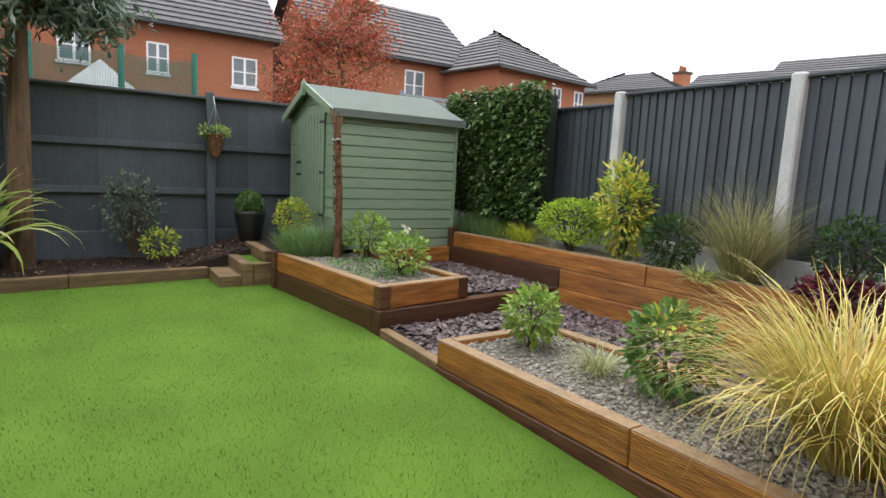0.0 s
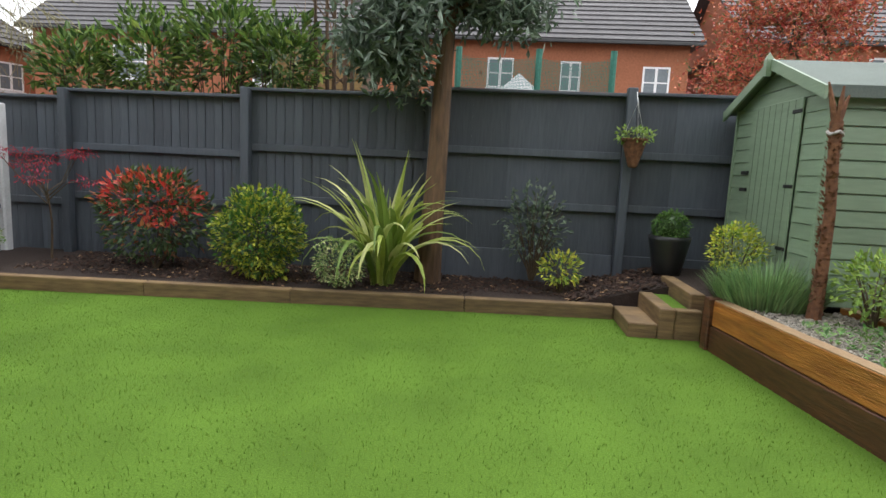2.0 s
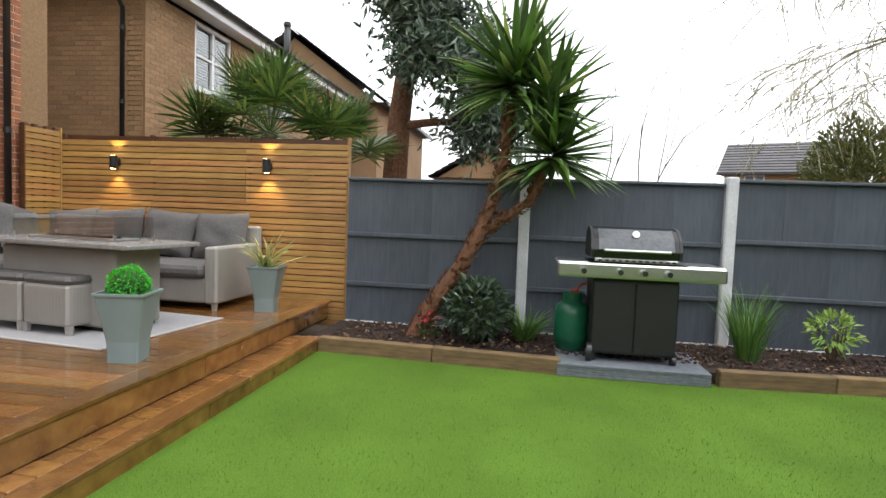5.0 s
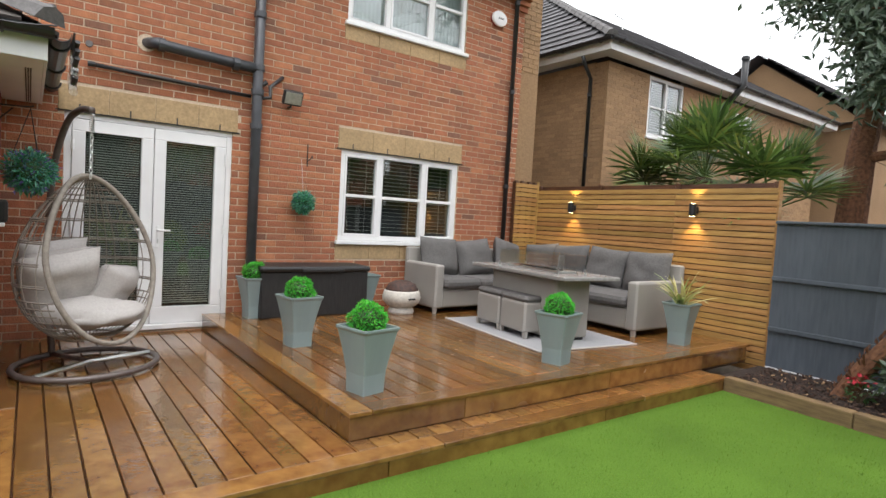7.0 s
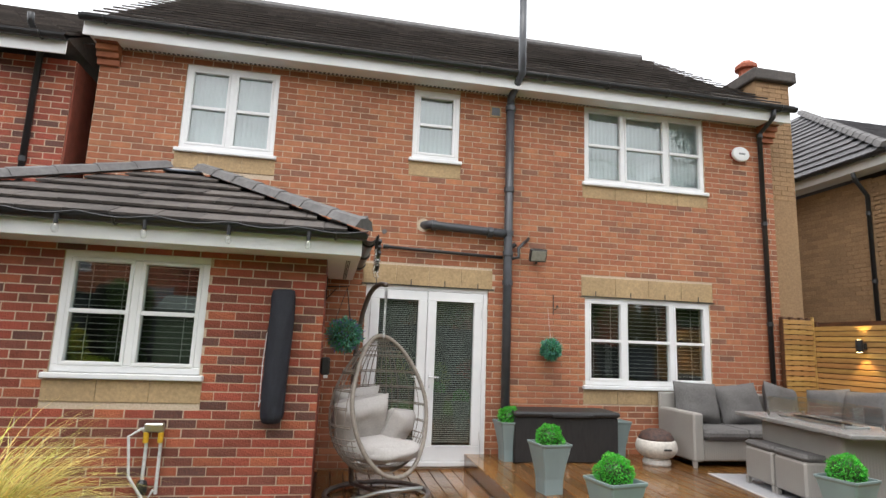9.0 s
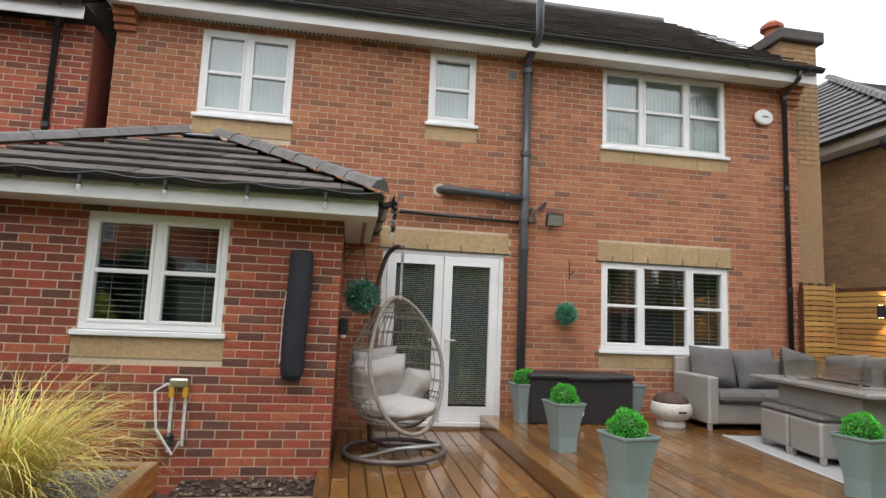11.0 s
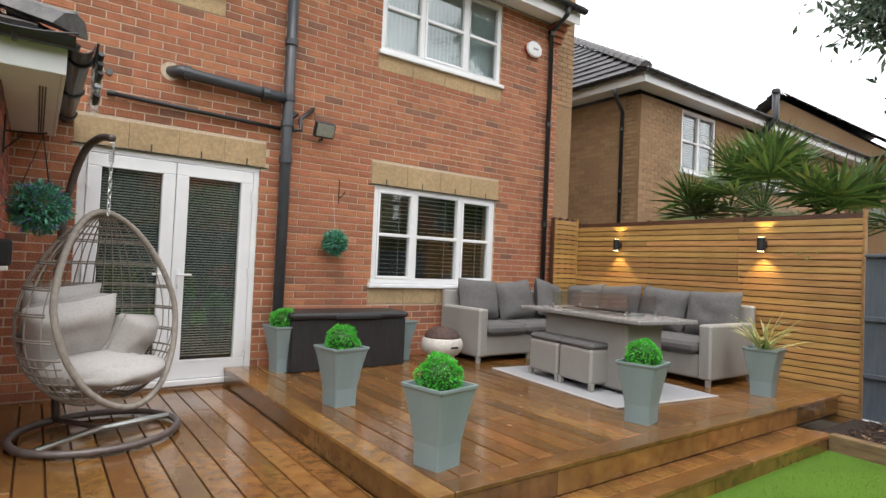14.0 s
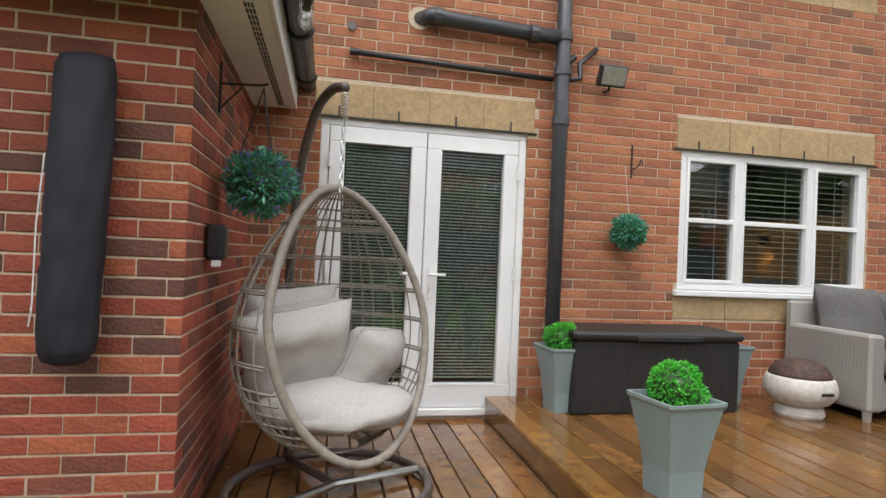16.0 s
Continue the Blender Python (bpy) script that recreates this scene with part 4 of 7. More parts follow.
# gravel strip and concrete edge along the extension
struct("strip_soil", G().box(DX + .001, 2.42, EY, .05, -.1, .02), SOIL)
tagged(struct("concrete_edge", G().box(DX + .001, 2.42, .05, .55, -.1, .035, .01), mat("brown_concrete", (.30, .22, .15), .85, scale=40, bump=.4, stain=.3)), kind="structure")

# ---- slatted screen ----
def slatted(name, label, o, ax, u0, u1, z0, z1, group="slatted screens"):
    t = thing(name, label, "fence", group=group)
    m = facing(o, ax)
    n = int((z1 - z0) / .069)
    for u in (u0 + .03, (u0 * 2 + u1) / 3, (u0 + 2 * u1) / 3, u1 - .03):
        part("post", G().box(u - .025, u + .025, -.07, -.02, z0, z1 - .01, .004, m), SLEEPD, t)
    rs = random.Random(int(u1 * 10))
    for i in range(n):
        z = z0 + i * .069
        cut = []
        if u1 - u0 > 1.5:
            cut = [rs.choice((u0 + (u1 - u0) / 3, u0 + (u1 - u0) * 2 / 3))]
        e = [u0, *cut, u1]
        for a, b in zip(e, e[1:]):
            w = b - a - .002
            key = ("slat", round(w, 3))
            if key not in shapes:
                shapes[key] = G().box(-w / 2, w / 2, -.02, 0, 0, .058, .003).mesh("slat", SLAT)
            s = part("slat", shapes[key], None, t)
            s.matrix_world = m @ pose((a + b) / 2, rs.uniform(-.001, .001), z)
    # added panel blocks sky in the gaps; its dark colour stands for shade
    part("backing", G().box(u0, u1, -.085, -.071, z0, z1 - .02, 0, m), SLEEPD, t, "added dark panel behind the slats, standing in for the fence")
    part("end_trim", G().box(u1 - .0, u1 + .022, -.07, .004, z0, z1, .003, m), SLAT, t)
    return t


SX = -5.36
slatted("slatted_screen", "cedar slatted privacy screen beside the deck, wet and warm brown", (SX, 0, 0), "+x", -2.02, 1.50, .0, 2.07)
slatted("slatted_screen", "short cedar slatted return screen against the house", (0, -1.98, 0), "+y", 4.87, 5.33, .29, 2.12)
for y in (-1.25, 0.61):
    t = thing("wall_light", "dark grey up-and-down wall light, lit, on the slatted screen", "wall light", group="wall lights on the screen")
    part("body", G().lathe([(.038, -.075), (.041, -.07), (.041, .07), (.038, .075)], (SX + .085, y, 1.735), 18), BLACKP, t)
    part("bracket", G().box(SX + .002, SX + .05, y - .03, y + .03, 1.695, 1.775, .005), BLACKP, t)
    part("lens", G().lathe([(.030, .0755), (.030, .077)], (SX + .085, y, 1.735), 16), LAMP, t, "glowing warm lens")
    part("lens", G().lathe([(.030, -.077), (.030, -.0755)], (SX + .085, y, 1.735), 16), LAMP, t, "glowing warm lens")
    for s in (1, -1):
        ld = bpy.data.lights.new("lamp", "SPOT")
        ld.energy, ld.color, ld.spot_size, ld.spot_blend, ld.shadow_soft_size = 6, (1, .70, .30), radians(95), .5, .02
        lo = new("lamp", ld)
        lo.matrix_world = look((SX + .085, y, 1.735 + s * .085), (SX + .06, y, 1.735 + s * 1))

# ---- fences ----
def feather_panel(t, m, u0, u1, z0, z1, seed):
    """Overlapping upright boards, each thick on one edge."""
    rr = random.Random(seed)
    part("backing_sheet", G().box(u0, u1, -.012, -.002, z0, z1 - .01, 0, m), FENCE, t)
    flat = 20 <= seed < 30 or 3 <= seed < 10
    n = max(1, round((u1 - u0) / (.46 if flat else .105)))
    w = (u1 - u0) / n
    tk = .007 if flat else .020
    key = ("feather", tk, round(w, 3), round(z1 - z0, 2))
    if key not in shapes:
        e_ = w - (.001 if flat else .015)
        ta, tb = (.006, tk) if seed >= 40 else (tk, .006)
        shapes[key] = G().add([(0, 0, 0), (e_, 0, 0), (e_, tb, 0), (0, ta, 0), (0, 0, z1 - z0), (e_, 0, z1 - z0), (e_, tb, z1 - z0), (0, ta, z1 - z0)],
                              [(0, 3, 2, 1), (4, 5, 6, 7), (0, 1, 5, 4), (1, 2, 6, 5), (2, 3, 7, 6), (3, 0, 4, 7)]).mesh("board", FENCE)
    for i in range(n):
        b = part("board", shapes[key], None, t)
        b.matrix_world = m @ pose(u0 + i * w, rr.uniform(0, .001 if flat else .006), z0, 0, rr.uniform(-.03, .03) if flat else rr.uniform(-.2, .2))


def concrete_post(p, z0, z1, label="pale concrete fence post"):
    t = thing("concrete_post", label, "fence post", group="concrete fence posts")
    part("shaft", G().box(p[0] - .055, p[0] + .055, p[1] - .055, p[1] + .055, z0, z1, .015), CONC, t)
    return t


# north fence: rails on this side, boards behind
nfm = facing((0, 8.23, 0), "-y")
nz = lambda x: 2.115 + .038 * min(x, 1.2)
posts = [-6.9, -4.57, -2.38, -0.25, 1.84, 3.9, 5.4]
gz = lambda x: .14 + max(0, x + .5) * .1
for i, (a, b) in enumerate(zip(posts, posts[1:])):
    t = thing("fence_panel", "slate-grey painted feather-edge fence panel with three rails", "fence", group="north fence panels")
    zt = nz((a + b) / 2)
    feather_panel(t, facing((0, 8.30, 0), "-y"), a, b, .02, zt, i)
    for z in (zt - .635, zt - 1.21):
        part("rail", G().box(a + .05, b - .05, 8.232, 8.28, z - .03, z + .05, .006), FENCE, t)
    part("capping", G().box(a, b, 8.20, 8.34, zt, zt + .035, .006), FENCE, t)
    if b > 0:
        part("gravel_board", G().box(a + .05, b - .05, 8.22, 8.28, .02, .44, .006), FENCE, t)
for p in posts[:-1]:
    t = thing("timber_post", "slate-grey painted timber fence post", "fence post", group="north fence posts")
    part("shaft", G().box(p - .05, p + .05, 8.13, 8.23, 0, nz(p) + .07, .008), FENCE, t)

# west fence
wz = lambda y: 1.63 + (y - 3.43) * .022
wp = [1.50, 3.43, 5.40, 7.29, 8.04]
for i, (a, b) in enumerate(zip(wp, wp[1:])):
    t = thing("fence_panel", "slate-grey painted overlap fence panel with flat rails", "fence", group="west fence panels")
    zt = wz((a + b) / 2)
    m = facing((-5.30, 0, 0), "+x")
    feather_panel(t, m, a + .05, b - .05, .1, zt, 20 + i)
    for z in (zt - .55, zt - 1.08):
        part("rail", G().box(a + .06, b - .06, .019, .055, z - .045, z, .006, m), FENCE, t)
    part("capping", G().box(a + .05, b - .05, -.02, .05, zt, zt + .03, .006, m), FENCE, t)
    gb = thing("gravel_board", "pale concrete gravel board under the fence", "fence base", group="concrete gravel boards")
    part("slab", G().box(a + .05, b - .05, -.03, .02, -.05, .10, .006, m), CONC, gb)
for y in wp[1:]:
    concrete_post((-5.27, y), 0, wz(y) + .07)

# east fence
ezt = 2.30
ep = [0.90, 2.69, 4.55, 6.38, 8.2]
for i, (a, b) in enumerate(zip([-1.0] + ep, ep)):
    t = thing("fence_panel", "slate-grey painted vertical-board fence panel", "fence", group="east fence panels")
    feather_panel(t, facing((5.50, 0, 0), "-x"), -b + .055, -a - .055, .78, ezt - (.0 if i < 3 else .1), 40 + i)
    part("capping", G().box(5.44, 5.53, a + .055, b - .055, ezt - (.0 if i < 3 else .1), ezt + .03 - (.0 if i < 3 else .1), .006), FENCE, t)
    gb = thing("gravel_board", "pale concrete gravel board under the fence", "fence base", group="concrete gravel boards")
    part("slab", G().box(5.46, 5.50, a + .055, b - .055, .45, .78, .006), CONC, gb)
for y in ep[:-1]:
    concrete_post((5.45, y), 0, ezt + .04)

# ---- beds and timber edges ----
def sleeper(x0, x1, y0, y1, z0, z1, mt=SLEEP, label="orange-stained timber sleeper edging a raised bed", group="garden sleepers", top=True):
    t = thing("sleeper", label, "sleeper", group=group)
    part("beam", G().box(x0, x1, y0, y1, z0, z1 - (.004 if top else 0), .008), mt, t)
    if top:
        part("top_face", G().box(x0 + .003, x1 - .003, y0 + .003, y1 - .003, z1 - .01, z1, .003), SLEEPT, t, "paler worn top of the sleeper")
    return t


kl = "weathered brown timber edging beside the lawn"
def beam(p, q, w, z0, z1, mt, lb, group, side=1):
    """A straight timber along p to q, its width on one side."""
    p, q = Vector((*p, 0)), Vector((*q, 0))
    t = thing("sleeper", lb, "sleeper", at=(p.x, p.y, 0), rz=math.degrees(math.atan2(q.y - p.y, q.x - p.x)), group=group)
    L_ = (q - p).length
    part("beam", G().box(.003, L_ - .003, min(0, side * w), max(0, side * w), z0, z1, .008), mt, t)


e = [-4.30, -2.7, -1.35, .25, 1.615]
for a, b in zip(e, e[1:]):
    beam((a, kerb_y(a)), (b, kerb_y(b)), .10, -.05, .13, KERB, kl, "lawn edging")
for a, b in ((1.64, 2.7), (2.7, 3.79), (5.02, 5.9), (5.9, 6.69)):
    beam((kerb_x(a), a), (kerb_x(b), b), .10, -.05, .13, KERB, kl, "lawn edging")


def prism(pts, z0, z1):
    n_ = len(pts)
    return G().loft([[(x_, y_, z0) for x_, y_ in pts], [(x_, y_, z1) for x_, y_ in pts]])


struct("north_bed_soil", prism([(-5.27, kerb_y(-5.27) + .1), (1.7, kerb_y(1.7) + .1), (2.4, kerb_y(1.7) + .1), (2.4, 8.3), (-5.27, 8.3)], -.1, .10), SOIL)
struct("west_bed_soil", prism([(-5.27, 1.5), (kerb_x(1.5) - .1, 1.5), (kerb_x(4.4) - .1, 4.4), (kerb_x(6.7) - .1, 6.7), (-5.27, 6.7)], -.1, .09), SOIL)
rc = random.Random(8)


def scatter(name, n, area, z, s, mt, label, cat, flat=.4, seed=1, hump=.0):
    """Loose pieces, each an uneven little slab, lying at all angles."""
    rr = random.Random(seed)
    g_ = G()
    for _ in range(n):
        a = rr.choices(area, [(q[1] - q[0]) * (q[3] - q[2]) for q in area])[0]
        x_, y_ = rr.uniform(a[0], a[1]), rr.uniform(a[2], a[3])
        r = rr.uniform(s * .45, s)
        k = rr.choice((4, 5, 5))
        el = rr.uniform(.45, 1)
        pts = [(r * math.cos(6.28 * i / k + rr.uniform(-.3, .3)), r * el * math.sin(6.28 * i / k + rr.uniform(-.3, .3))) for i in range(k)]
        h = r * flat * rr.uniform(.5, 1.2)
        m = pose(x_, y_, z + rr.uniform(-.2, .8) * h + hump * rr.random(), rr.gauss(0, 18), rr.gauss(0, 18), rr.uniform(0, 360))
        g_.add([(p[0], p[1], -h / 2) for p in pts] + [(p[0] * .8, p[1] * .8, h / 2) for p in pts],
               [tuple(range(k, 2 * k))] + [(i, (i + 1) % k, k + (i + 1) % k, k + i) for i in range(k)], m)
    return tagged(part(name, g_, mt), label, cat, kind="stuff")


scatter("bark_chips", 9000, [(-4.33, -1.5, 7.08, 8.2), (-1.5, 2.3, 7.45, 8.2), (-2.8, 0.3, 7.24, 7.5), (-5.22, -4.36, 1.65, 7.0)], .10, .024, CHIP, "dark bark chips and soil with a few pale leaves", "bark", seed=3, hump=.02)

scatter("bark_chips", 260, [(1.35, 2.40, -.42, .03)], .03, .03, LITTER, "brown chips and dead leaves on the soil strip by the wall", "bark", seed=14, hump=.01)
# bed A: two tiers of sleepers, the whole bed turned a little
def since(old, m):
    """Moves every top-level thing made after old was taken by the pose m."""
    for o_ in set(scene.objects) - old:
        if not o_.parent:
            o_.matrix_world = m @ o_.matrix_world


AX0, AX1, AY0, AY1 = 2.42, 3.42, 4.42, 6.42
was = set(scene.objects)
sleeper(AX0, AX0 + .1, AY0 + .1, AY1, .20, .40)
sleeper(AX0 + .11, AX1 - .1, AY0, AY0 + .1, .20, .40)
sleeper(AX0, AX0 + .105, AY0 - .004, AY0 + .098, .20, .40, SLEEPD, "dark end-grain sleeper end at the bed's corner")
sleeper(AX1 - .1, AX1 + .02, AY0 - .0, AY0 + .1, .20, .40, SLEEPD, "dark end-grain sleeper end at the bed's corner")
sleeper(AX1 - .08, AX1 + .02, AY0 + .102, AY1 - .1, .20, .40)
sleeper(AX0 - .01, AX0 + .09, AY0 + .104, AY1, -.05, .195, SLEEPD, "dark wet sleeper at the foot of the bed", top=False)
sleeper(AX0 - .03, AX0 + .1, AY1 + .003, AY1 + .09, -.05, .41, SLEEPD, "dark upright timber post at the bed's corner", top=False)
struct("bed_gravel_base", G().box(AX0 + .1, AX1 - .08, AY0 + .1, AY1 - .1, 0, .345), GRAVB)
scatter("bed_gravel", 3200, [(AX0 + .1, AX1 - .08, AY0 + .1, AY1 - .1)], .352, .018, GRAVEL, "grey gravel in the raised bed", "gravel", .7, 4)
since(was, pose(2.46, 4.34, 0, 0, 0, 8) @ pose(-AX0, -AY0, 0))
was = set(scene.objects)
sleeper(AX0 - .012, 4.83, AY0 - .02, AY0 + .1, -.05, .195, SLEEPD, "dark wet sleeper riser between the slate levels", top=False)
since(was, pose(2.46, 4.34, 0, 0, 0, 5.6) @ pose(-AX0, -AY0, 0))
# bed B, its timbers rising a little toward the house
BX0, BX1, BY0, BY1 = 2.45, 3.50, 0.15, 3.40
RISE = pose(0, BY1, .03, -1.8) @ pose(0, -BY1, 0)
was = set(scene.objects)
sleeper(BX0, BX0 + .1, BY0, 1.75, .0, .19)
sleeper(BX0, BX0 + .1, 1.754, BY1, .0, .19)
sleeper(BX0 + .104, BX1, BY1 - .1, BY1, .0, .19)
sleeper(BX1 - .1, BX1, BY0, BY1 - .104, .0, .19)
sleeper(BX0 + .104, BX1 - .104, BY0, BY0 + .1, .0, .19)
sleeper(BX0 - .008, BX0 + .092, BY0, BY1, -.2, -.004, SLEEPD, "dark wet sleeper at the foot of the bed", top=False)
sleeper(BX0 + .096, BX1 - .01, BY0 + .004, BY0 + .1, -.2, -.004, SLEEPD, "dark wet sleeper at the foot of the bed", top=False)
struct("bed_gravel_base_low", G().box(BX0 + .1, BX1 - .1, BY0 + .1, BY1 - .1, 0, .15), GRAVB)
scatter("bed_gravel", 5200, [(BX0 + .1, BX1 - .1, BY0 + .1, BY1 - .1)], .157, .018, GRAVEL, "grey gravel in the low raised bed", "gravel", .7, 5)
since(was, RISE)
sleeper(BX0 - .0, BX0 + .09, BY1 + .006, AY0 - .11, -.05, .05, KERB, "thin timber edge between slate and lawn", top=False)
# slate levels
struct("slate_base_low", prism([(2.5, BY0), (5.12, BY0), (4.72, 4.55), (2.52, 4.36)], -.1, .02), SOIL)
struct("slate_base_high", prism([(3.3, 4.47), (4.68, 4.62), (4.5, 6.42), (3.1, 6.42)], -.1, .17), SOIL)
scatter("slate_chippings", 4600, [(2.55, 4.66, BY1, AY0 - .08), (3.4, 4.68, 4.32, 4.42), (BX1, 4.76, BY0, BY1)], .035, .045, SLATE, "plum slate chippings", "slate chippings", .22, 6, .02)
scatter("slate_chippings", 2500, [(3.45, 4.62, 4.66, 6.35), (3.25, 3.45, 5.5, 6.35)], .185, .045, SLATE, "plum slate chippings on the upper level", "slate chippings", .22, 7, .02)
# bed C: long back bed, turned a little
CX, CY = 4.71, 4.2
was = set(scene.objects)
for a, b in ((-.2, 1.6), (1.6, 3.5), (3.5, 6.3)):
    sleeper(CX, CX + .1, a + .003, b - .003, .41, .60)
for a, b in ((-.2, 2.4), (2.4, 4.5), (4.5, 6.3)):
    sleeper(CX - .012, CX + .088, a + .003, b - .003, .205, .406, SLEEP if b < 5 else SLEEPD, top=False)
    sleeper(CX - .02, CX + .08, a + .003, b - .003, -.05, .20, SLEEP if b < 5 else SLEEPD, top=False)
sleeper(CX - .02, CX + .1, 6.30, 6.39, .0, .65, SLEEPD, "dark upright sleeper post at the bed's end", top=False)
sleeper(CX - 1.15, CX - .03, 6.32, 6.39, .1, .40, SLEEP, "orange-stained timber board at the foot of the shed", top=False)
since(was, pose(CX, CY, 0, 0, 0, 6.3) @ pose(-CX, -CY, 0))
edge_c = lambda y_: CX + (CY - y_) * .1104
struct("back_bed_base", prism([(edge_c(-.2) + .09, -.2), (5.46, -.2), (5.46, 7.6), (4.69, 7.6), (4.69, 6.38), (edge_c(6.3) + .09, 6.3)], 0, .545), GRAVB)
scatter("bed_gravel", 3600, [(5.03, 5.44, .6, 2.4), (4.93, 5.44, 2.4, 4.0), (4.80, 5.44, 4.0, 5.6), (4.62, 5.44, 5.6, 6.3)], .552, .02, GRAVEL, "grey gravel in the back bed", "gravel", .7, 9)
# steps, rising toward the shed
t = thing("garden_steps", "two weathered timber steps with turf treads", "steps")
part("low_timber", G().box(1.62, 1.855, 6.55, 7.15, -.03, .12, .010), KERB, t)
part("tread_frame", G().box(1.86, 1.985, 6.55, 7.25, -.03, .25, .010), KERB, t)
part("riser_timber", G().box(1.99, 2.20, 6.555, 6.66, -.03, .245, .010), KERB, t, "dark wet timber riser")
part("turf_tread", G().box(1.988, 2.125, 6.664, 7.25, 0, .235), TURF, t, "artificial turf tread")
part("top_timber", G().box(2.13, 2.25, 6.67, 7.55, .1, .365, .010), KERB, t)
struct("shed_ground", G().box(2.255, 4.685, 6.52, 8.3, -.1, .35).box(4.69, 5.46, 7.61, 8.3, -.1, .35), SOIL)
struct("bed_slope", G().add([(1.2, 7.26, .08), (2.27, 7.26, .34), (2.27, 8.3, .34), (1.2, 8.3, .08), (1.2, 7.26, -.05), (2.27, 7.26, -.05), (2.27, 8.3, -.05), (1.2, 8.3, -.05)], [(0, 1, 2, 3), (7, 6, 5, 4), (0, 4, 5, 1), (1, 5, 6, 2), (2, 6, 7, 3), (3, 7, 4, 0)]), SOIL)
was = set(scene.objects)
scatter("bark_chips", 900, [(0, 1.07, 7.27, 8.2)], .005, .032, CHIP, "dark bark chips on the rising soil by the steps", "bark", seed=23, hump=.02)
since(was, pose(1.2, 0, .08, 0, -13.7))

# ---- plants: helpers ----
def crown(n, c, r, s, seed=0, shell=.55, aspect=.55, g=None, flat=0.0, up=.2, hole=0.0, fold=.15):
    """Many single leaves on an uneven lump, with gaps."""
    rr = random.Random(seed)
    g = g or G()
    off = Vector((seed * 3.1, seed * 1.7, 0))
    k = 0
    while k < n:
        d = Vector((rr.gauss(0, 1), rr.gauss(0, 1), rr.gauss(0, 1))).normalized()
        nz_ = noise.noise(d * 2.1 + off)
        if nz_ < -0.5 + hole and rr.random() < .8:
            k += .3
            continue
        q = (shell + (1 - shell) * rr.random() ** .6) * (1 + .28 * nz_)
        p = Vector((c[0] + d.x * r[0] * q, c[1] + d.y * r[1] * q, c[2] + d.z * r[2] * q))
        o = (d + Vector((rr.gauss(0, .5), rr.gauss(0, .5), rr.gauss(0, .5) + up))).normalized()
        g.leaf(p, o, (rr.gauss(0, .6), rr.gauss(0, .6), 1), s * rr.uniform(.6, 1.2), s * aspect * rr.uniform(.8, 1.1), fold)
        k += 1
    return g


def twigs(c, base, n, r, rad=.006, seed=0):
    rr = random.Random(seed + 50)
    g = G()
    for i in range(n):
        d = Vector((rr.gauss(0, 1), rr.gauss(0, 1), rr.gauss(0, .6) + .4)).normalized()
        e = Vector((c[0] + d.x * r[0] * .8, c[1] + d.y * r[1] * .8, c[2] + d.z * r[2] * .8))
        b = Vector(base) + Vector((rr.uniform(-.02, .02), rr.uniform(-.02, .02), 0))
        m_ = b.lerp(e, .5) + Vector((rr.uniform(-.04, .04), rr.uniform(-.04, .04), .05))
        g.tube([b, m_, e], [rad * 1.6, rad, rad * .4], 5)
    return g


L_GLOSS = leafmat("dark_glossy_leaf", (.03, .055, .025), (.05, .08, .04), alt=((0, (.025, .045, .02)), (.6, (.05, .08, .045)), (.88, (.22, .26, .2))), rough=.3)
STEM = mat("brown_stem", (.10, .07, .04), .8, bump=.4)
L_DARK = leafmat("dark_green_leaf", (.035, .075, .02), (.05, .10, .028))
L_MID = leafmat("mid_green_leaf", (.07, .15, .03), (.10, .19, .045))
L_LIGHT = leafmat("light_green_leaf", (.17, .27, .05), (.25, .36, .08))
L_YEL = leafmat("yellow_green_leaf", (.42, .46, .05), (.24, .33, .04), alt=((0, (.42, .44, .05)), (.5, (.26, .34, .05)), (.8, (.10, .17, .03))))
L_VAR = leafmat("variegated_leaf", (.3, .36, .16), (.15, .22, .07), alt=((0, (.42, .44, .22)), (.4, (.14, .22, .07)), (.8, (.22, .30, .12))))
L_GREY = leafmat("grey_green_leaf", (.12, .16, .11), (.07, .10, .06), alt=((0, (.11, .15, .10)), (.5, (.06, .09, .06)), (.85, (.20, .24, .18))))
L_RED = leafmat("red_leaf", (.36, .10, .05), (.24, .06, .03), alt=((0, (.36, .095, .045)), (.3, (.44, .17, .08)), (.6, (.30, .06, .035)), (.82, (.09, .11, .035))))
L_PHOT = leafmat("red_and_green_leaf", (.2, .06, .03), (.05, .09, .025), alt=((0, (.04, .075, .025)), (.5, (.03, .06, .02)), (.9, (.22, .05, .03))))
L_ACER = leafmat("crimson_leaf", (.30, .02, .04))
L_BOX = leafmat("artificial_box_leaf", (.08, .42, .04), (.05, .30, .03), vary=.3)
L_BALL = leafmat("blue_green_artificial_leaf", (.05, .2, .12), (.08, .28, .18), alt=((0, (.04, .21, .11)), (.5, (.07, .18, .20)), (.75, (.16, .40, .27))))
L_STRAP = leafmat("strap_leaf", (.22, .30, .06), (.12, .19, .035), alt=((0, (.12, .20, .04)), (.3, (.34, .40, .09)), (.6, (.58, .58, .24))), vary=.2)
L_GRASS = leafmat("golden_grass", (.48, .40, .10), (.36, .30, .07), alt=((0, (.50, .40, .12)), (.5, (.36, .35, .07)), (.78, (.62, .50, .22))), vary=.3)
L_GRASS2 = leafmat("olive_grass", (.20, .22, .08), (.28, .26, .13), alt=((0, (.15, .18, .06)), (.6, (.30, .26, .13)), (.85, (.38, .30, .18))), vary=.3)
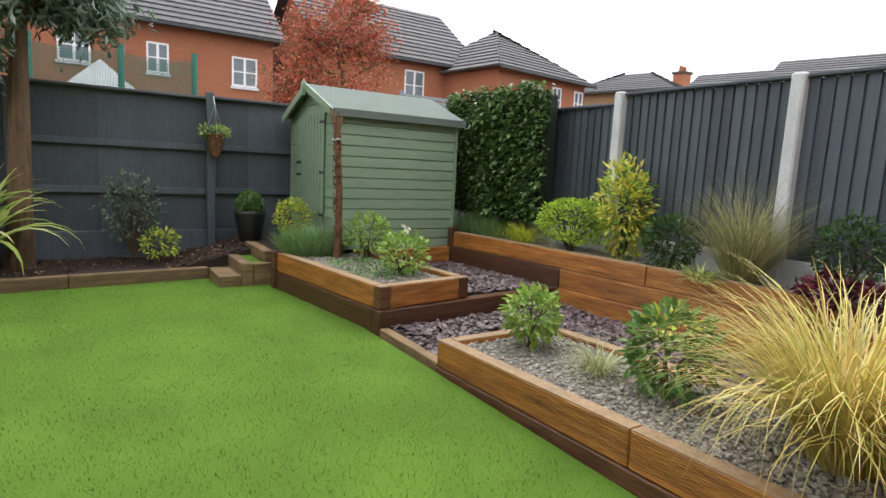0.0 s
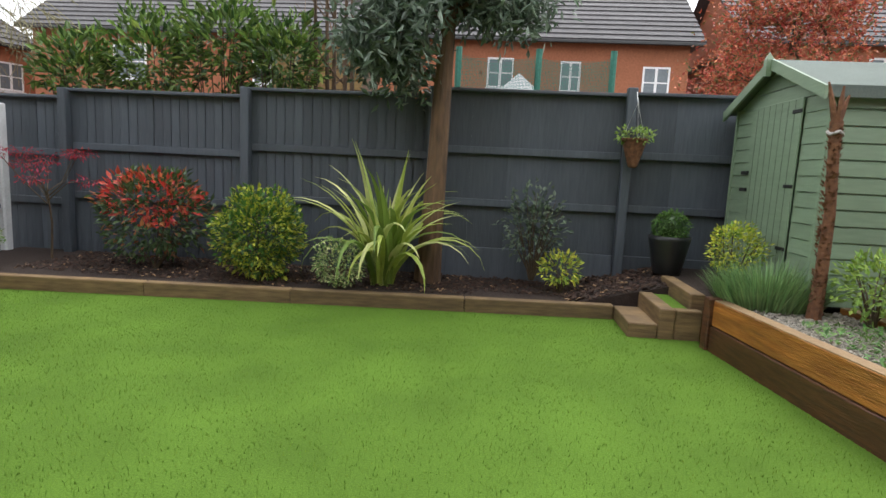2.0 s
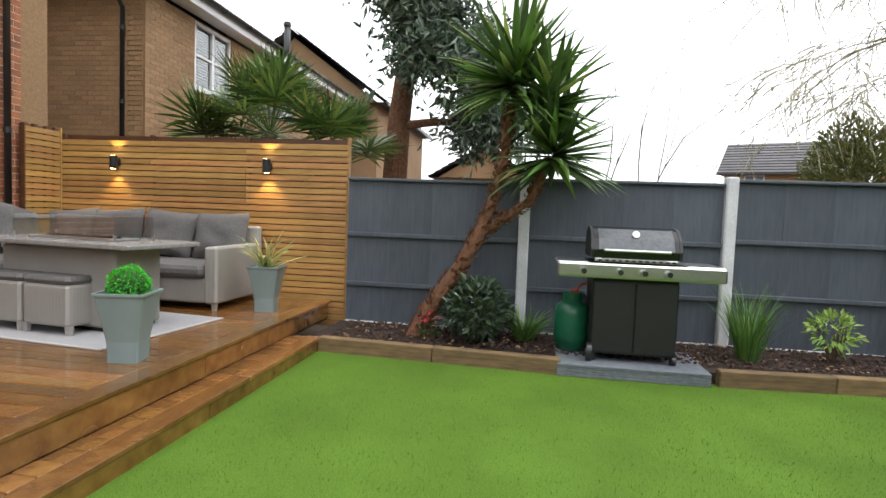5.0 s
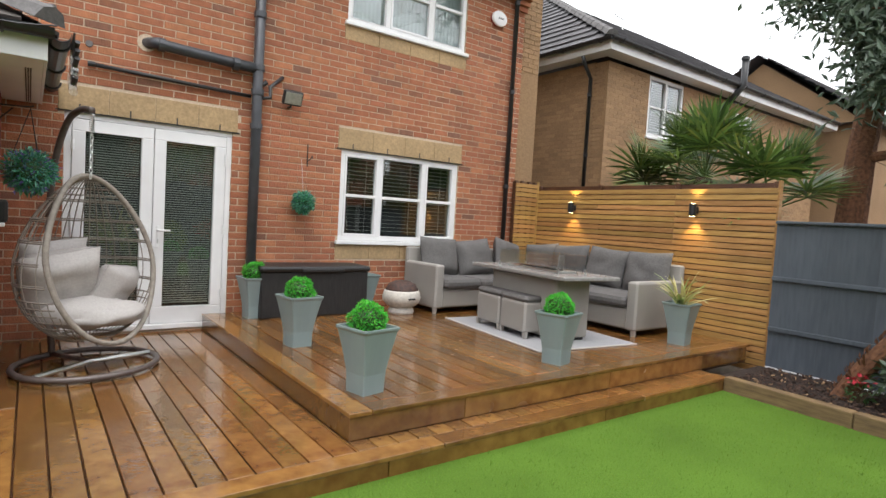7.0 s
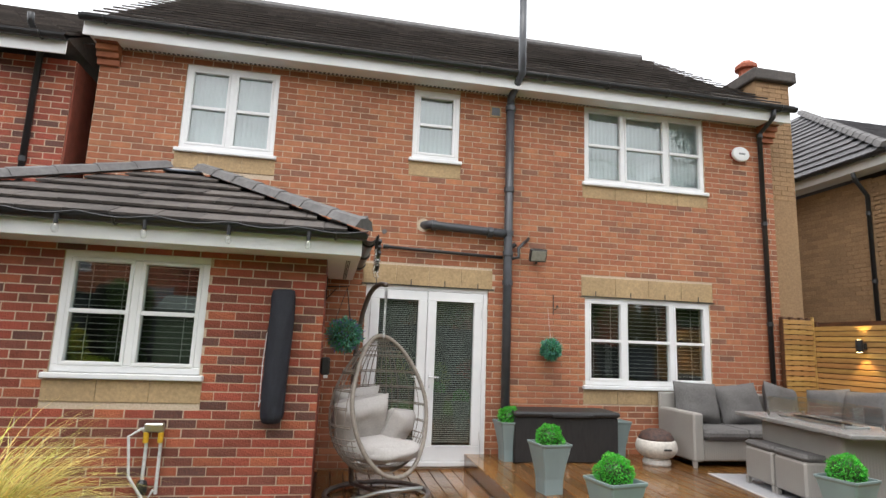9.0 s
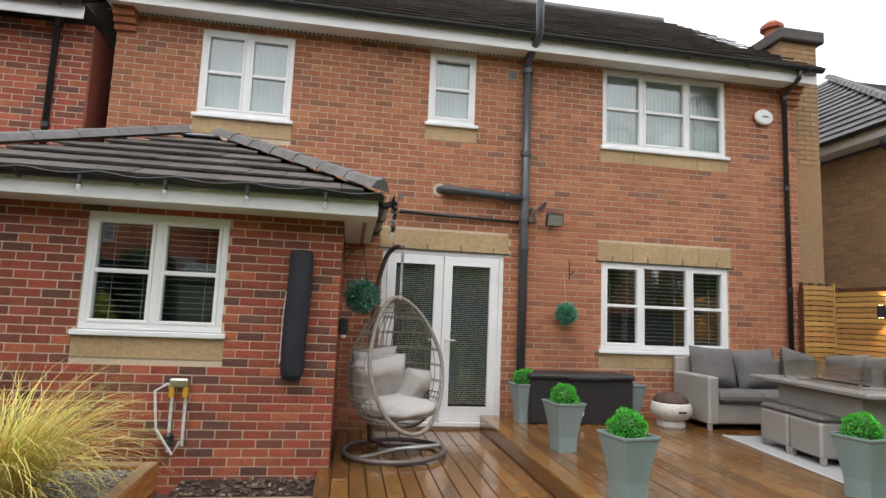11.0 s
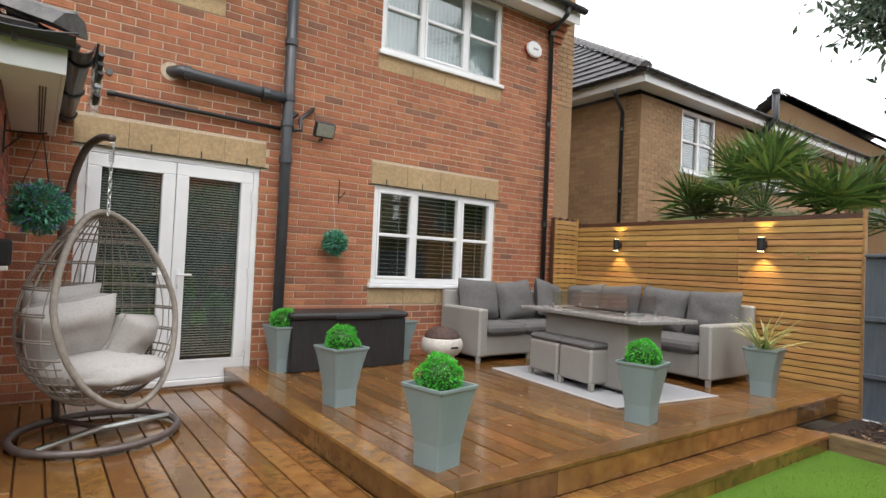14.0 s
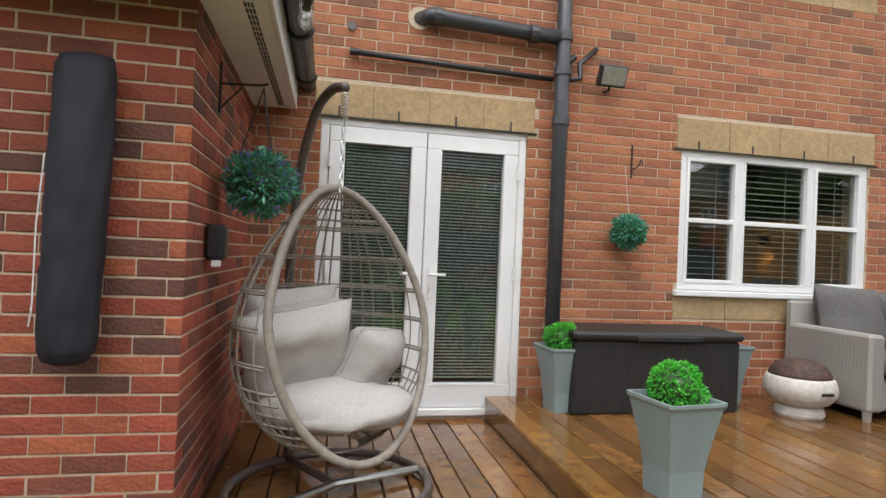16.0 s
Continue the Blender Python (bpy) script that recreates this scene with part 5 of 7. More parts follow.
L_LAV = leafmat("lavender_leaf", (.12, .21, .075), (.17, .27, .11))
L_YUC = leafmat("yucca_leaf", (.045, .09, .022), (.10, .15, .04), alt=((0, (.03, .07, .02)), (.5, (.09, .17, .03)), (.88, (.28, .32, .08))), vary=.3)
L_PALM = leafmat("fan_palm_leaf", (.07, .125, .03), (.04, .08, .02), alt=((0, (.035, .075, .018)), (.45, (.085, .14, .03)), (.86, (.22, .24, .05))))
L_EUC = leafmat("grey_green_gum_leaf", (.10, .14, .10), (.06, .09, .06), alt=((0, (.09, .13, .09)), (.45, (.05, .08, .05)), (.78, (.19, .23, .18))))
PETAL = mat("white_petal", (.8, .75, .65), .6)


def shrub(name, label, at, r, s, leafm, n=700, seed=0, lift=.15, aspect=.55, cat="shrub", hole=0.0, shell=.5, stems=10, fold=.15, group=""):
    t = thing(name, label, cat, at, group=group)
    c = (0, 0, r[2] + lift)
    part("stem_frame", twigs(c, (0, 0, -.01), stems, r, .006, seed), STEM, t)
    part("foliage", crown(n, c, r, s, seed, shell, aspect, hole=hole, fold=fold), leafm, t)
    return t


def grass(name, label, at, n, ln, wd, mt, seed=0, lean=(.7, 1.45), droop=(1.0, 2.2), spread=.06, cat="ornamental grass"):
    rr = random.Random(seed)
    t = thing(name, label, cat, at)
    g = G()
    for i in range(n):
        a, q = rr.uniform(0, 6.283), rr.random() ** .5 * spread
        g.blade((q * math.cos(a), q * math.sin(a), -.01), a + rr.gauss(0, .5), rr.uniform(*lean), ln * rr.uniform(.55, 1.1), wd * rr.uniform(.7, 1.2), rr.uniform(*droop), 6, curl=rr.gauss(0, .5))
    part("blades", g, mt, t)
    return t


# ---- planters and small trees on the deck ----
def planter(at, rot=0.0, h=.435, top=.154, bot=.090, label="tall flared grey-green planter with an artificial box ball on the deck", ball=True, mt=None):
    t = thing("planter", label, "planter", at, rot, group="tapered planters")
    g = G().square([(bot, 0), (bot + .004, h * .3), (bot + .025, h * .6), (top * .93, h * .93), (top, h * .97), (top, h), (top - .014, h), (top - .02, h * .93)], c=.08)
    part("pot", g, mt or POT, t)
    if ball:
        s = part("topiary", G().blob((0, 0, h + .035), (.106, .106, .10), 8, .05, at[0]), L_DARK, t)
        part("foliage", crown(2600, (0, 0, h + .04), (.116, .116, .112), .019, int(abs(at[0] * 100)), .88, .6, up=0), L_BOX, t, "bright green artificial box leaves")
    return t


planter((-.77, 1.03, DZ2), 12)
planter((-.86, -.36, DZ2), 8)
planter((-.92, -1.74, DZ2), 4)
planter((-2.60, 1.03, DZ2), 14)
planter((-2.32, -1.90, DZ2), 5, label="tall grey-green planter standing empty against the brick wall", ball=False)
t = planter((-4.50, 1.02, DZ2), 10, label="tall grey-green planter with a variegated spiky plant beside the screen", ball=False)
rr_ = random.Random(4)
g = G()
for i in range(34):
    g.blade((rr_.uniform(-.04, .04), rr_.uniform(-.04, .04), .40), rr_.uniform(0, 6.28), rr_.uniform(.5, 1.45), rr_.uniform(.30, .46), .036, rr_.uniform(.5, 1.9), 5, fold=.2)
part("spiky_leaves", g, leafmat("cream_striped_leaf", (.42, .42, .16), (.22, .28, .09), alt=((0, (.48, .44, .2)), (.5, (.22, .26, .08)))), t, "cream and green striped leaves")

# storage box
t = thing("storage_box", "black rattan-look plastic storage box with a sagging lid", "storage box", (-1.57, -1.82, DZ2))
part("box", G().box(-.63, .63, -.24, .24, 0, .50, .015), BOXM, t)
part("lid", G().box(-.65, .65, -.26, .27, .503, .56, .02), BOXM, t)
part("ridge", G().box(-.3, .2, .262, .285, .50, .535, .006), BOXM, t)
part("badge", G().box(-.02, .02, .241, .246, .10, .14, .003), UPVC, t)
# fire bowl
t = thing("fire_bowl", "cream ceramic fire bowl with a rusty dark lid", "fire pit", (-2.64, -1.52, DZ2))
part("foot", G().lathe([(.15, 0), (.16, .02), (.15, .06), (.13, .08)]), CREAM, t)
part("bowl", G().lathe([(.12, .07), (.18, .10), (.225, .15), (.235, .20), (.22, .26), (.205, .28), (.19, .28)], n=28), CREAM, t, smooth=True)
part("lid", G().lathe([(.20, .275), (.195, .30), (.16, .355), (.09, .39), (.02, .40)], n=24), mat("rusty_iron", (.10, .05, .035), .7, color2=(.03, .02, .02), bump=.4), t, smooth=True)
part("handle_slot", G().box(-.05, .05, .228, .242, .185, .205, .006), BLACKS, t)
# rug
t = thing("rug", "pale grey woven outdoor rug under the table", "rug", (-3.47, -.06, DZ2), -7)
part("mat", G().box(-.62, .62, -.88, .84, .002, .012, .003), RUG, t)
part("border", G().box(-.62, .62, .842, .87, .002, .014, .003).box(.622, .65, -.88, .87, .002, .014, .003), EGGC, t)

# ---- rattan set ----
def weave(u0, u1, z0, z1, m, pitch=.012, amp=.0025):
    """Horizontal rattan strands on a face, u along it and v out of it."""
    g = G()
    n = int((z1 - z0) / pitch)
    for i in range(n):
        z = z0 + i * pitch
        k = max(2, int((u1 - u0) / .028))
        for j in range(k):
            a = u0 + (u1 - u0) * j / k
            b = u0 + (u1 - u0) * (j + 1) / k
            d = amp if (i + j) % 2 else amp * .2
            mid = (a + b) / 2
            q = len(g.v)
            g.v += [tuple(m @ Vector(p)) for p in ((a, .0005, z + .001), (mid, d + .001, z + .002), (b, .0005, z + .001), (b, .0005, z + pitch - .002), (mid, d + .001, z + pitch - .003), (a, .0005, z + pitch - .002))]
            g.f += [(q, q + 1, q + 4, q + 5), (q + 1, q + 2, q + 3, q + 4)]
    return g


def rattan_box(name, t, x0, x1, y0, y1, z0, z1, faces=("+x", "+y")):
    b = part(name, G().box(x0, x1, y0, y1, z0, z1, .018), RATTAN, t)
    for ax in faces:
        o = {"+x": (x1, 0, 0), "-x": (x0, 0, 0), "+y": (0, y1, 0), "-y": (0, y0, 0)}[ax]
        m = facing(o, ax)
        u = (-x1, -x0) if ax == "+y" else (x0, x1) if ax == "-y" else (y0, y1) if ax == "+x" else (-y1, -y0)
        part("weave", weave(u[0] + .018, u[1] - .018, z0 + .018, z1 - .018, m), RATTAN, b)
    return b


def legs(t, pts, h=.07):
    for x_, y_ in pts:
        part("leg", G().square([(.018, 0), (.022, h)], (x_, y_, 0)), RATTAN, t)


# corner sofa along the house wall and the screen
t = thing("corner_sofa", "grey rattan corner sofa with dark grey cushions", "sofa", (0, 0, DZ2 + .001))
rattan_box("arm", t, -3.10, -2.97, -1.98, -1.28, .07, .60, ("+x", "+y"))
rattan_box("seat_base", t, -4.40, -3.105, -1.98, -1.32, .07, .30, ("+y",))
rattan_box("backrest", t, -5.20, -3.00, -2.06, -1.985, .07, .78, ())
rattan_box("seat_base", t, -5.15, -4.29, -1.98, .505, .07, .30, ("+x",))
rattan_box("backrest", t, -5.24, -5.16, -1.98, .60, .07, .78, ("+y",))
rattan_box("arm", t, -5.15, -4.26, .51, .64, .07, .60, ("+x", "+y"))
legs(t, [(-3.0, -1.32), (-3.0, -1.94), (-4.30, .60), (-5.1, .60), (-4.30, -.5), (-3.8, -1.35)])
for i, (a, b) in enumerate(((-3.70, -3.11), (-4.28, -3.705))):
    part("seat_cushion", G().box(a, b, -1.94, -1.26, .31, .42, .035), CUSH, t)
for a, b in ((-1.94, -1.2), (-1.19, -.345), (-.34, .50)):
    part("seat_cushion", G().box(-5.12, -4.24, a, b, .31, .42, .035), CUSH, t)


def cushion(at, w, h, th, rx, rz, mt, label, name="cushion", ry=0, seed=1.0, group="sofa cushions", cat="cushion"):
    c = thing(name, label, cat, group=group)
    c.matrix_world = pose(*at, rx, ry, rz)
    part("cover", G().pillow(w, h, th, Matrix.Identity(4), 12, seed=seed), mt, c, smooth=True)
    return c


cl = "plump dark grey scatter cushion leaning on the sofa back"
for i, (x_, z_, ry) in enumerate(((-3.42, .67, -3), (-4.03, .66, 6))):
    cushion((x_, -1.86, DZ2 + z_), .60, .50, .22, 14, 0, CUSH, cl, ry=ry, seed=i + 1.5)
cushion((-4.62, -1.83, DZ2 + .67), .54, .50, .22, 14, 10, CUSH, cl, ry=-12, seed=3.3)
cushion((-5.02, -1.52, DZ2 + .66), .54, .48, .20, 14, -76, CUSH, cl, ry=6, seed=4.1)
for i, y_ in enumerate((-.99, -.38, .23)):
    cushion((-5.03, y_, DZ2 + .67), .61, .50, .22, 14, -90, CUSH, cl, ry=(4, -4, 2)[i], seed=6.2 + i)

# fire table
t = thing("fire_table", "grey rattan fire-pit dining table with a stone top and glass guard", "table", (-3.44, -.02, DZ2 + .014), -7)
rattan_box("pedestal", t, -.23, .23, -.56, .54, .03, .62, ("+x", "+y"))
part("plinth", G().box(-.20, .20, -.53, .51, 0, .035, .004), BLACKS, t)
part("tabletop", G().box(-.37, .37, -.80, .80, .635, .672, .008), TTOP, t, "grey stone-look tabletop")
part("burner_tray", G().box(-.13, .13, -.42, .42, .672, .690, .005), STEEL, t)
part("gas_burner", G().box(-.03, .03, -.35, .35, .690, .705, .005), BLACKM, t)
for a in ((-.19, .19, -.50, -.492), (-.19, .19, .492, .50), (-.19, -.182, -.49, .49), (.182, .19, -.49, .49)):
    part("glass_guard", G().box(*a, .70, .86), CLEAR, t)
for x_, y_ in ((-.185, -.495), (.185, -.495), (-.185, .495), (.185, .495)):
    part("guard_clip", G().tube([(x_, y_, .672), (x_, y_, .72)], .012, 8), STEEL, t)
# ottomans
for x_, y_ in ((-3.27, -.38), (-3.215, .07)):
    t = thing("ottoman", "cube rattan footstool with a thin grey cushion", "footstool", (x_, y_, DZ2 + .015), -7, group="rattan footstools")
    rattan_box("base", t, -.215, .215, -.212, .212, .06, .36, ("+x", "+y", "-y"))
    legs(t, [(-.19, -.2), (.19, -.2), (-.19, .2), (.19, .2)], .065)
    part("cushion_pad", G().box(-.22, .22, -.218, .218, .362, .42, .025), CUSH, t)

# ---- hanging egg chair ----
def egg_chair(at, rz):
    t = thing("egg_chair", "grey wicker hanging egg chair with cushions on a ring stand", "hanging chair", at, rz)
    # front faces +y of the chair
    ring = [(.50 * math.cos(a), .46 * math.sin(a), .035) for a in [2 * math.pi * k / 36 for k in range(36)]]
    DS = mat("grey_brown_powder_coat", (.16, .13, .12), .35, metal=.4)
    part("base_ring", G().tube(ring, .024, 8, closed=True), DS, t, smooth=True)
    part("cross_tube", G().tube([(-.47, .10, .045), (0, .03, .055), (.47, .10, .045)], .02, 8), STEEL, t)
    part("cross_tube", G().tube([(0, .03, .055), (0, -.46, .04)], .02, 8), DS, t)
    pole = [(0, -.44, .05), (0, -.50, .5), (0, -.52, 1.1), (0, -.46, 1.6), (0, -.32, 1.92), (0, -.16, 2.02), (0, -.03, 2.01)]
    sm_ = []
    for i in range(len(pole) - 1):
        for k in range(4):
            p0, p1, p2, p3 = [Vector(pole[min(max(j, 0), len(pole) - 1)]) for j in (i - 1, i, i + 1, i + 2)]
            u = k / 4
            sm_.append(.5 * ((2 * p1) + (p2 - p0) * u + (2 * p0 - 5 * p1 + 4 * p2 - p3) * u * u + (3 * p1 - p0 - 3 * p2 + p3) * u ** 3))
    sm_.append(Vector(pole[-1]))
    part("curved_pole", G().tube(sm_, .026, 10), DS, t, smooth=True)
    sp = [(.016 * math.cos(k * .9), -.03 + .016 * math.sin(k * .9), 1.98 - k * .0022) for k in range(60)]
    part("spring", G().tube(sp, .004, 5), STEEL, t)
    ch = G()
    for k in range(9):
        z = 1.84 - k * .042
        ax = (1, 0) if k % 2 else (0, 1)
        lk = [(ax[0] * .011 * math.cos(a), -.03 + ax[1] * .011 * math.cos(a), z + .026 * math.sin(a)) for a in [6.283 * i / 8 for i in range(8)]]
        ch.tube(lk, .004, 4, closed=True)
    part("chain", ch, STEEL, t)
    # basket: an egg open at the front
    zc, H_, top = .88, .66, 1.47
    def shell(phi, lat):
        """phi round the axis, 0 at the front; lat from 0 at the bottom to 1 at the top."""
        z = .20 + lat * 1.31
        s = math.sin(math.pi * min(max(lat, 0), 1) ** .80)
        rad = .49 * max(s, 0) ** .60
        return Vector((math.sin(phi) * rad, math.cos(phi) * rad * .92 - .03, z))
    def opening(a):
        # the rim: an upright ellipse tipped back toward the top
        x_ = .435 * math.sin(a)
        z_ = .87 + .635 * math.cos(a)
        y_ = .24 - .26 * ((z_ - .26) / 1.2) ** 2 + .10 * (1 - (x_ / .435) ** 2) * (.5 - .5 * math.cos(a)) - .03
        x_ *= 1 - .20 * max(0, (z_ - .9) / .6)
        return Vector((x_, y_, z_))
    WICK = mat("grey_brown_wicker", (.30, .26, .22), .6, bump=.4, bscale=90)
    rim = [opening(2 * math.pi * k / 48) for k in range(48)]
    part("rim", G().tube(rim, .021, 8, closed=True), WICK, t, "thick pale wicker-bound rim", smooth=True)
    st, th_ = G(), G()
    def rim_y(z):
        return .24 - .26 * ((z - .26) / 1.2) ** 2 - .03
    for i in range(1, 25):
        lat = i / 25
        z = .20 + lat * 1.31
        pts = [shell(math.pi * (.0 + 2 * k / 60), lat) for k in range(61)]
        run_, runs = [], []
        for p in pts:
            if p.y < rim_y(p.z) - .01:
                run_.append(p)
            elif run_:
                runs.append(run_)
                run_ = []
        if run_:
            runs.append(run_)
        dense = lat < .30 or lat > .84
        if not dense and i % 3:
            continue
        for q in runs:
            if len(q) > 2:
                th_.tube(q, .006, 4, cap=False)
                if not dense:
                    th_.tube([p + Vector((0, 0, .014)) for p in q], .005, 4, cap=False)
    for k in range(44):
        phi = math.pi * 2 * k / 44
        pts = [shell(phi, .02 + .96 * i / 22) for i in range(23)]
        run_ = [p for p in pts if p.y < rim_y(p.z) - .01]
        lo = [p for p in pts[:7] if p.y < rim_y(p.z) + .0]
        up_ = [p for p in run_]
        if k % 2 or abs(phi - math.pi) < 1.0:
            if len(up_) > 2:
                st.tube(up_, .005, 4, cap=False)
        elif len(lo) > 2:
            st.tube(lo, .005, 4, cap=False)
    part("wicker_body", th_, WICK, t)
    part("wicker_lattice", st, WICK, t)
    m0 = Matrix.Identity(4)
    g = G().blob((0, -.06, .44), (.34, .32, .13), 12, .10, 2.0)
    part("seat_pad", g, EGGC, t, "puffy pale grey seat pad", smooth=True)
    g = G().pillow(.48, .42, .18, pose(.10, -.31, .80, -20, 4, -8), 14, seed=3.0)
    part("cushion", g, EGGC, t, "pale grey cushion", smooth=True)
    g = G().pillow(.54, .48, .28, pose(.14, -.13, .70, -26, 10, -16), 14, seed=1.0)
    part("cushion", g, EGGC, t, "pale grey cushion", smooth=True)
    g = G().pillow(.42, .36, .24, pose(-.21, -.03, .63, -24, -6, 24), 14, seed=2.0)
    part("cushion", g, EGGC, t, "pale grey cushion", smooth=True)
    g = G().blob((-.07, .09, .43), (.31, .23, .10), 12, .22, 5.0)
    part("seat_pad", g, EGGC, t, "puffy pale grey seat pad", smooth=True)
    return t


egg_chair((.63, -.92, DZ1), 31)


# ---- wall things ----
def leaf_ball(at, r, label, seed):
    t = thing("artificial_plant_ball", label, "artificial plant", at, group="hanging leaf balls")
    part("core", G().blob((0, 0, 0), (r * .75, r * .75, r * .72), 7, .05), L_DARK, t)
    part("leaves", crown(1500, (0, 0, 0), (r, r, r * .95), .045, seed, .6, .4, up=0, fold=.1), L_BALL, t)
    return t


t = leaf_ball((-1.51, HY + .16, 1.55), .115, "round blue-green artificial plant ball hanging on the brick wall", 3)
part("cord", G().tube([(0, 0, .1), (.03, -.03, .5)], .002, 4), UPVC, t)
t2 = thing("wall_bracket", "small black wrought wall bracket for a hanging ball", "bracket", (-1.6, HY + .008, 2.0))
part("plate", G().box(-.006, .006, 0, .008, -.02, .24, .002), BLACKS, t2)
part("arm", G().tube([(0, .0, .04), (0, .10, .06), (0, .14, .10), (0, .16, .06)], .005, 5), BLACKS, t2)
t = leaf_ball((1.03, -.92, 1.62), .155, "round blue-green artificial plant ball hanging by the extension", 7)
part("flower_tips", crown(170, (0, 0, 0), (.165, .165, .155), .035, 12, .85, .45, up=0, fold=.1), leafmat("violet_tip", (.10, .10, .32), (.16, .13, .36)), t, "violet-blue flower tips")
cg = G()
for a in (0, 2.1, 4.2):
    cg.tube([(.1 * math.cos(a), .1 * math.sin(a), .12), (0, 0, .46)], .003, 4)
part("cord", cg, BLACKS, t)
t2 = thing("wall_bracket", "black iron hanging bracket on the extension's side wall", "bracket", (1.232, -.92, 2.10))
part("plate", G().box(-.01, .0, -.008, .008, -.16, .08, .002), BLACKS, t2)
part("arm", G().tube([(-.005, 0, -.02), (-.20, 0, -.01), (-.22, 0, .0)], .006, 5).tube([(-.005, 0, -.14), (-.1, 0, -.03)], .005, 5), BLACKS, t2)
t = thing("power_socket", "black weatherproof power socket on the brick wall", "socket", (1.232, -.80, 1.32))
part("housing", G().box(-.085, 0, -.06, .06, -.075, .085, .018), BLACKP, t)
part("plug", G().box(-.07, -.03, .02, .05, -.105, -.075, .006), UPVC, t)
t = thing("floodlight", "black floodlight mounted on the brick wall", "floodlight", (-1.34, HY + .01, 2.68))
part("arm", G().tube([(0, 0, -.05), (0, .08, -.06), (0, .10, .0)], .012, 6), BLACKP, t)
hd = part("head", G().box(-.11, .11, -.035, .03, -.075, .085, .012), BLACKP, t)
hd.matrix_basis = pose(0, .13, .03, -22)
part("glass", G().box(-.095, .095, .031, .036, -.058, .070, .002), mat("milky_glass", (.34, .33, .28), .2), hd)
t = thing("alarm_box", "white oval alarm sounder with a red base on the wall", "alarm", (-4.40, HY + .006, 4.40))
part("base", G().loft([[(.13 * math.cos(a), 0, .10 * math.sin(a)) for a in [6.283 * k / 20 for k in range(20)]], [(.13 * math.cos(a), .03, .10 * math.sin(a)) for a in [6.283 * k / 20 for k in range(20)]]]), mat("red_plastic", (.4, .03, .03), .4), t)
part("cover", G().loft([[(s * .14 * math.cos(a) - .01, y_, s * .11 * math.sin(a)) for a in [6.283 * k / 20 for k in range(20)]] for s, y_ in ((1, .031), (1, .05), (.9, .065), (.5, .072))]), UPVC, t)
for i in range(5):
    part("text_bar", G().box(-.06 + i * .02, -.048 + i * .02, .073, .075, -.015, .012), GREYP, t)
t = thing("air_brick", "square grey vent grille on the brick wall", "vent", (-.78, HY + .008, 4.62))
part("frame", G().box(-.075, .075, 0, .012, -.075, .075, .004), BUFF, t)
part("grille", G().box(-.055, .055, .012, .016, -.055, .055, .002), GREYP, t)
t = thing("round_wall_vent", "small round grey plastic cap on the wall", "vent", (.60, HY + .006, 2.90))
part("cap", G().tube([(0, 0, 0), (0, .018, 0)], .03, 14), RIDGE, t)
# covered parasol bag on the extension wall
t = thing("parasol_bag", "navy fabric cover hanging upright on the brick wall", "cover", (1.60, EY + .10, .86))
rings = []
prof_ = ((0, .045, .030), (.012, .070, .050), (.05, .088, .066), (.10, .094, .070), (.25, .098, .072), (.40, .101, .074), (.52, .100, .070), (.62, .104, .074), (.75, .103, .072), (.88, .101, .068), (1.0, .100, .062), (1.08, .097, .052), (1.115, .088, .036), (1.125, .055, .020))
zs_ = []
for i in range(len(prof_) - 1):
    for k in range(4):
        zs_.append(tuple(prof_[i][j] + (prof_[i + 1][j] - prof_[i][j]) * k / 4 for j in range(3)))
zs_.append(prof_[-1])
for z, a, b in zs_:
    ring = []
    for q in [6.283 * k / 40 for k in range(40)]:
        crease = .10 * noise.noise(Vector((q * 1.8, z * 5, 0))) + .07 * noise.noise(Vector((q * 5 + z * 6, z * 9, 4))) + .05 * abs(noise.noise(Vector((q * 2, z * 16 + q, 8))))
        ring.append((a * math.cos(q) * (1 + crease * .7) - z * .02, b * math.sin(q) * (1 + crease * 1.6), z))
    rings.append(ring)
part("cover", G().loft(rings), NAVY, t, smooth=True)
part("drawstring", G().tube([(.088, .03, .75), (.103, .03, .5), (.103, .03, .22), (.106, .04, .14), (.09, .06, .2)], .003, 4), UPVC, t)
for i in range(8):
    part("text_bar", G().box(-.087, -.083, .02, .045, .68 + i * .025, .695 + i * .025), UPVC, t)
# outside tap
t = thing("outside_tap", "outside tap with white hose splitter and yellow fittings", "tap", (2.56, EY + .01, .25))
part("pipe", G().tube([(.0, .02, 0), (.0, .02, .5), (.03, .06, .56)], .014, 7).tube([(-.11, .02, .05), (-.11, .03, .5), (-.08, .06, .56)], .014, 7), WPIPE, t)
part("hose_loop", G().tube([(.03, .06, .56), (.12, .08, .5), (.08, .1, .2), (-.06, .1, .0), (-.11, .1, .1)], .012, 6), WPIPE, t)
part("tap_body", G().box(-.13, .02, .02, .07, .53, .60, .01), STEEL, t)
for x_ in (-.11, 0):
    part("connector", G().tube([(x_, .05, .45), (x_, .05, .53)], .022, 8), YEL, t)
part("lower_tap", G().box(-.05, .03, .02, .07, .05, .16, .02), BLACKP, t)
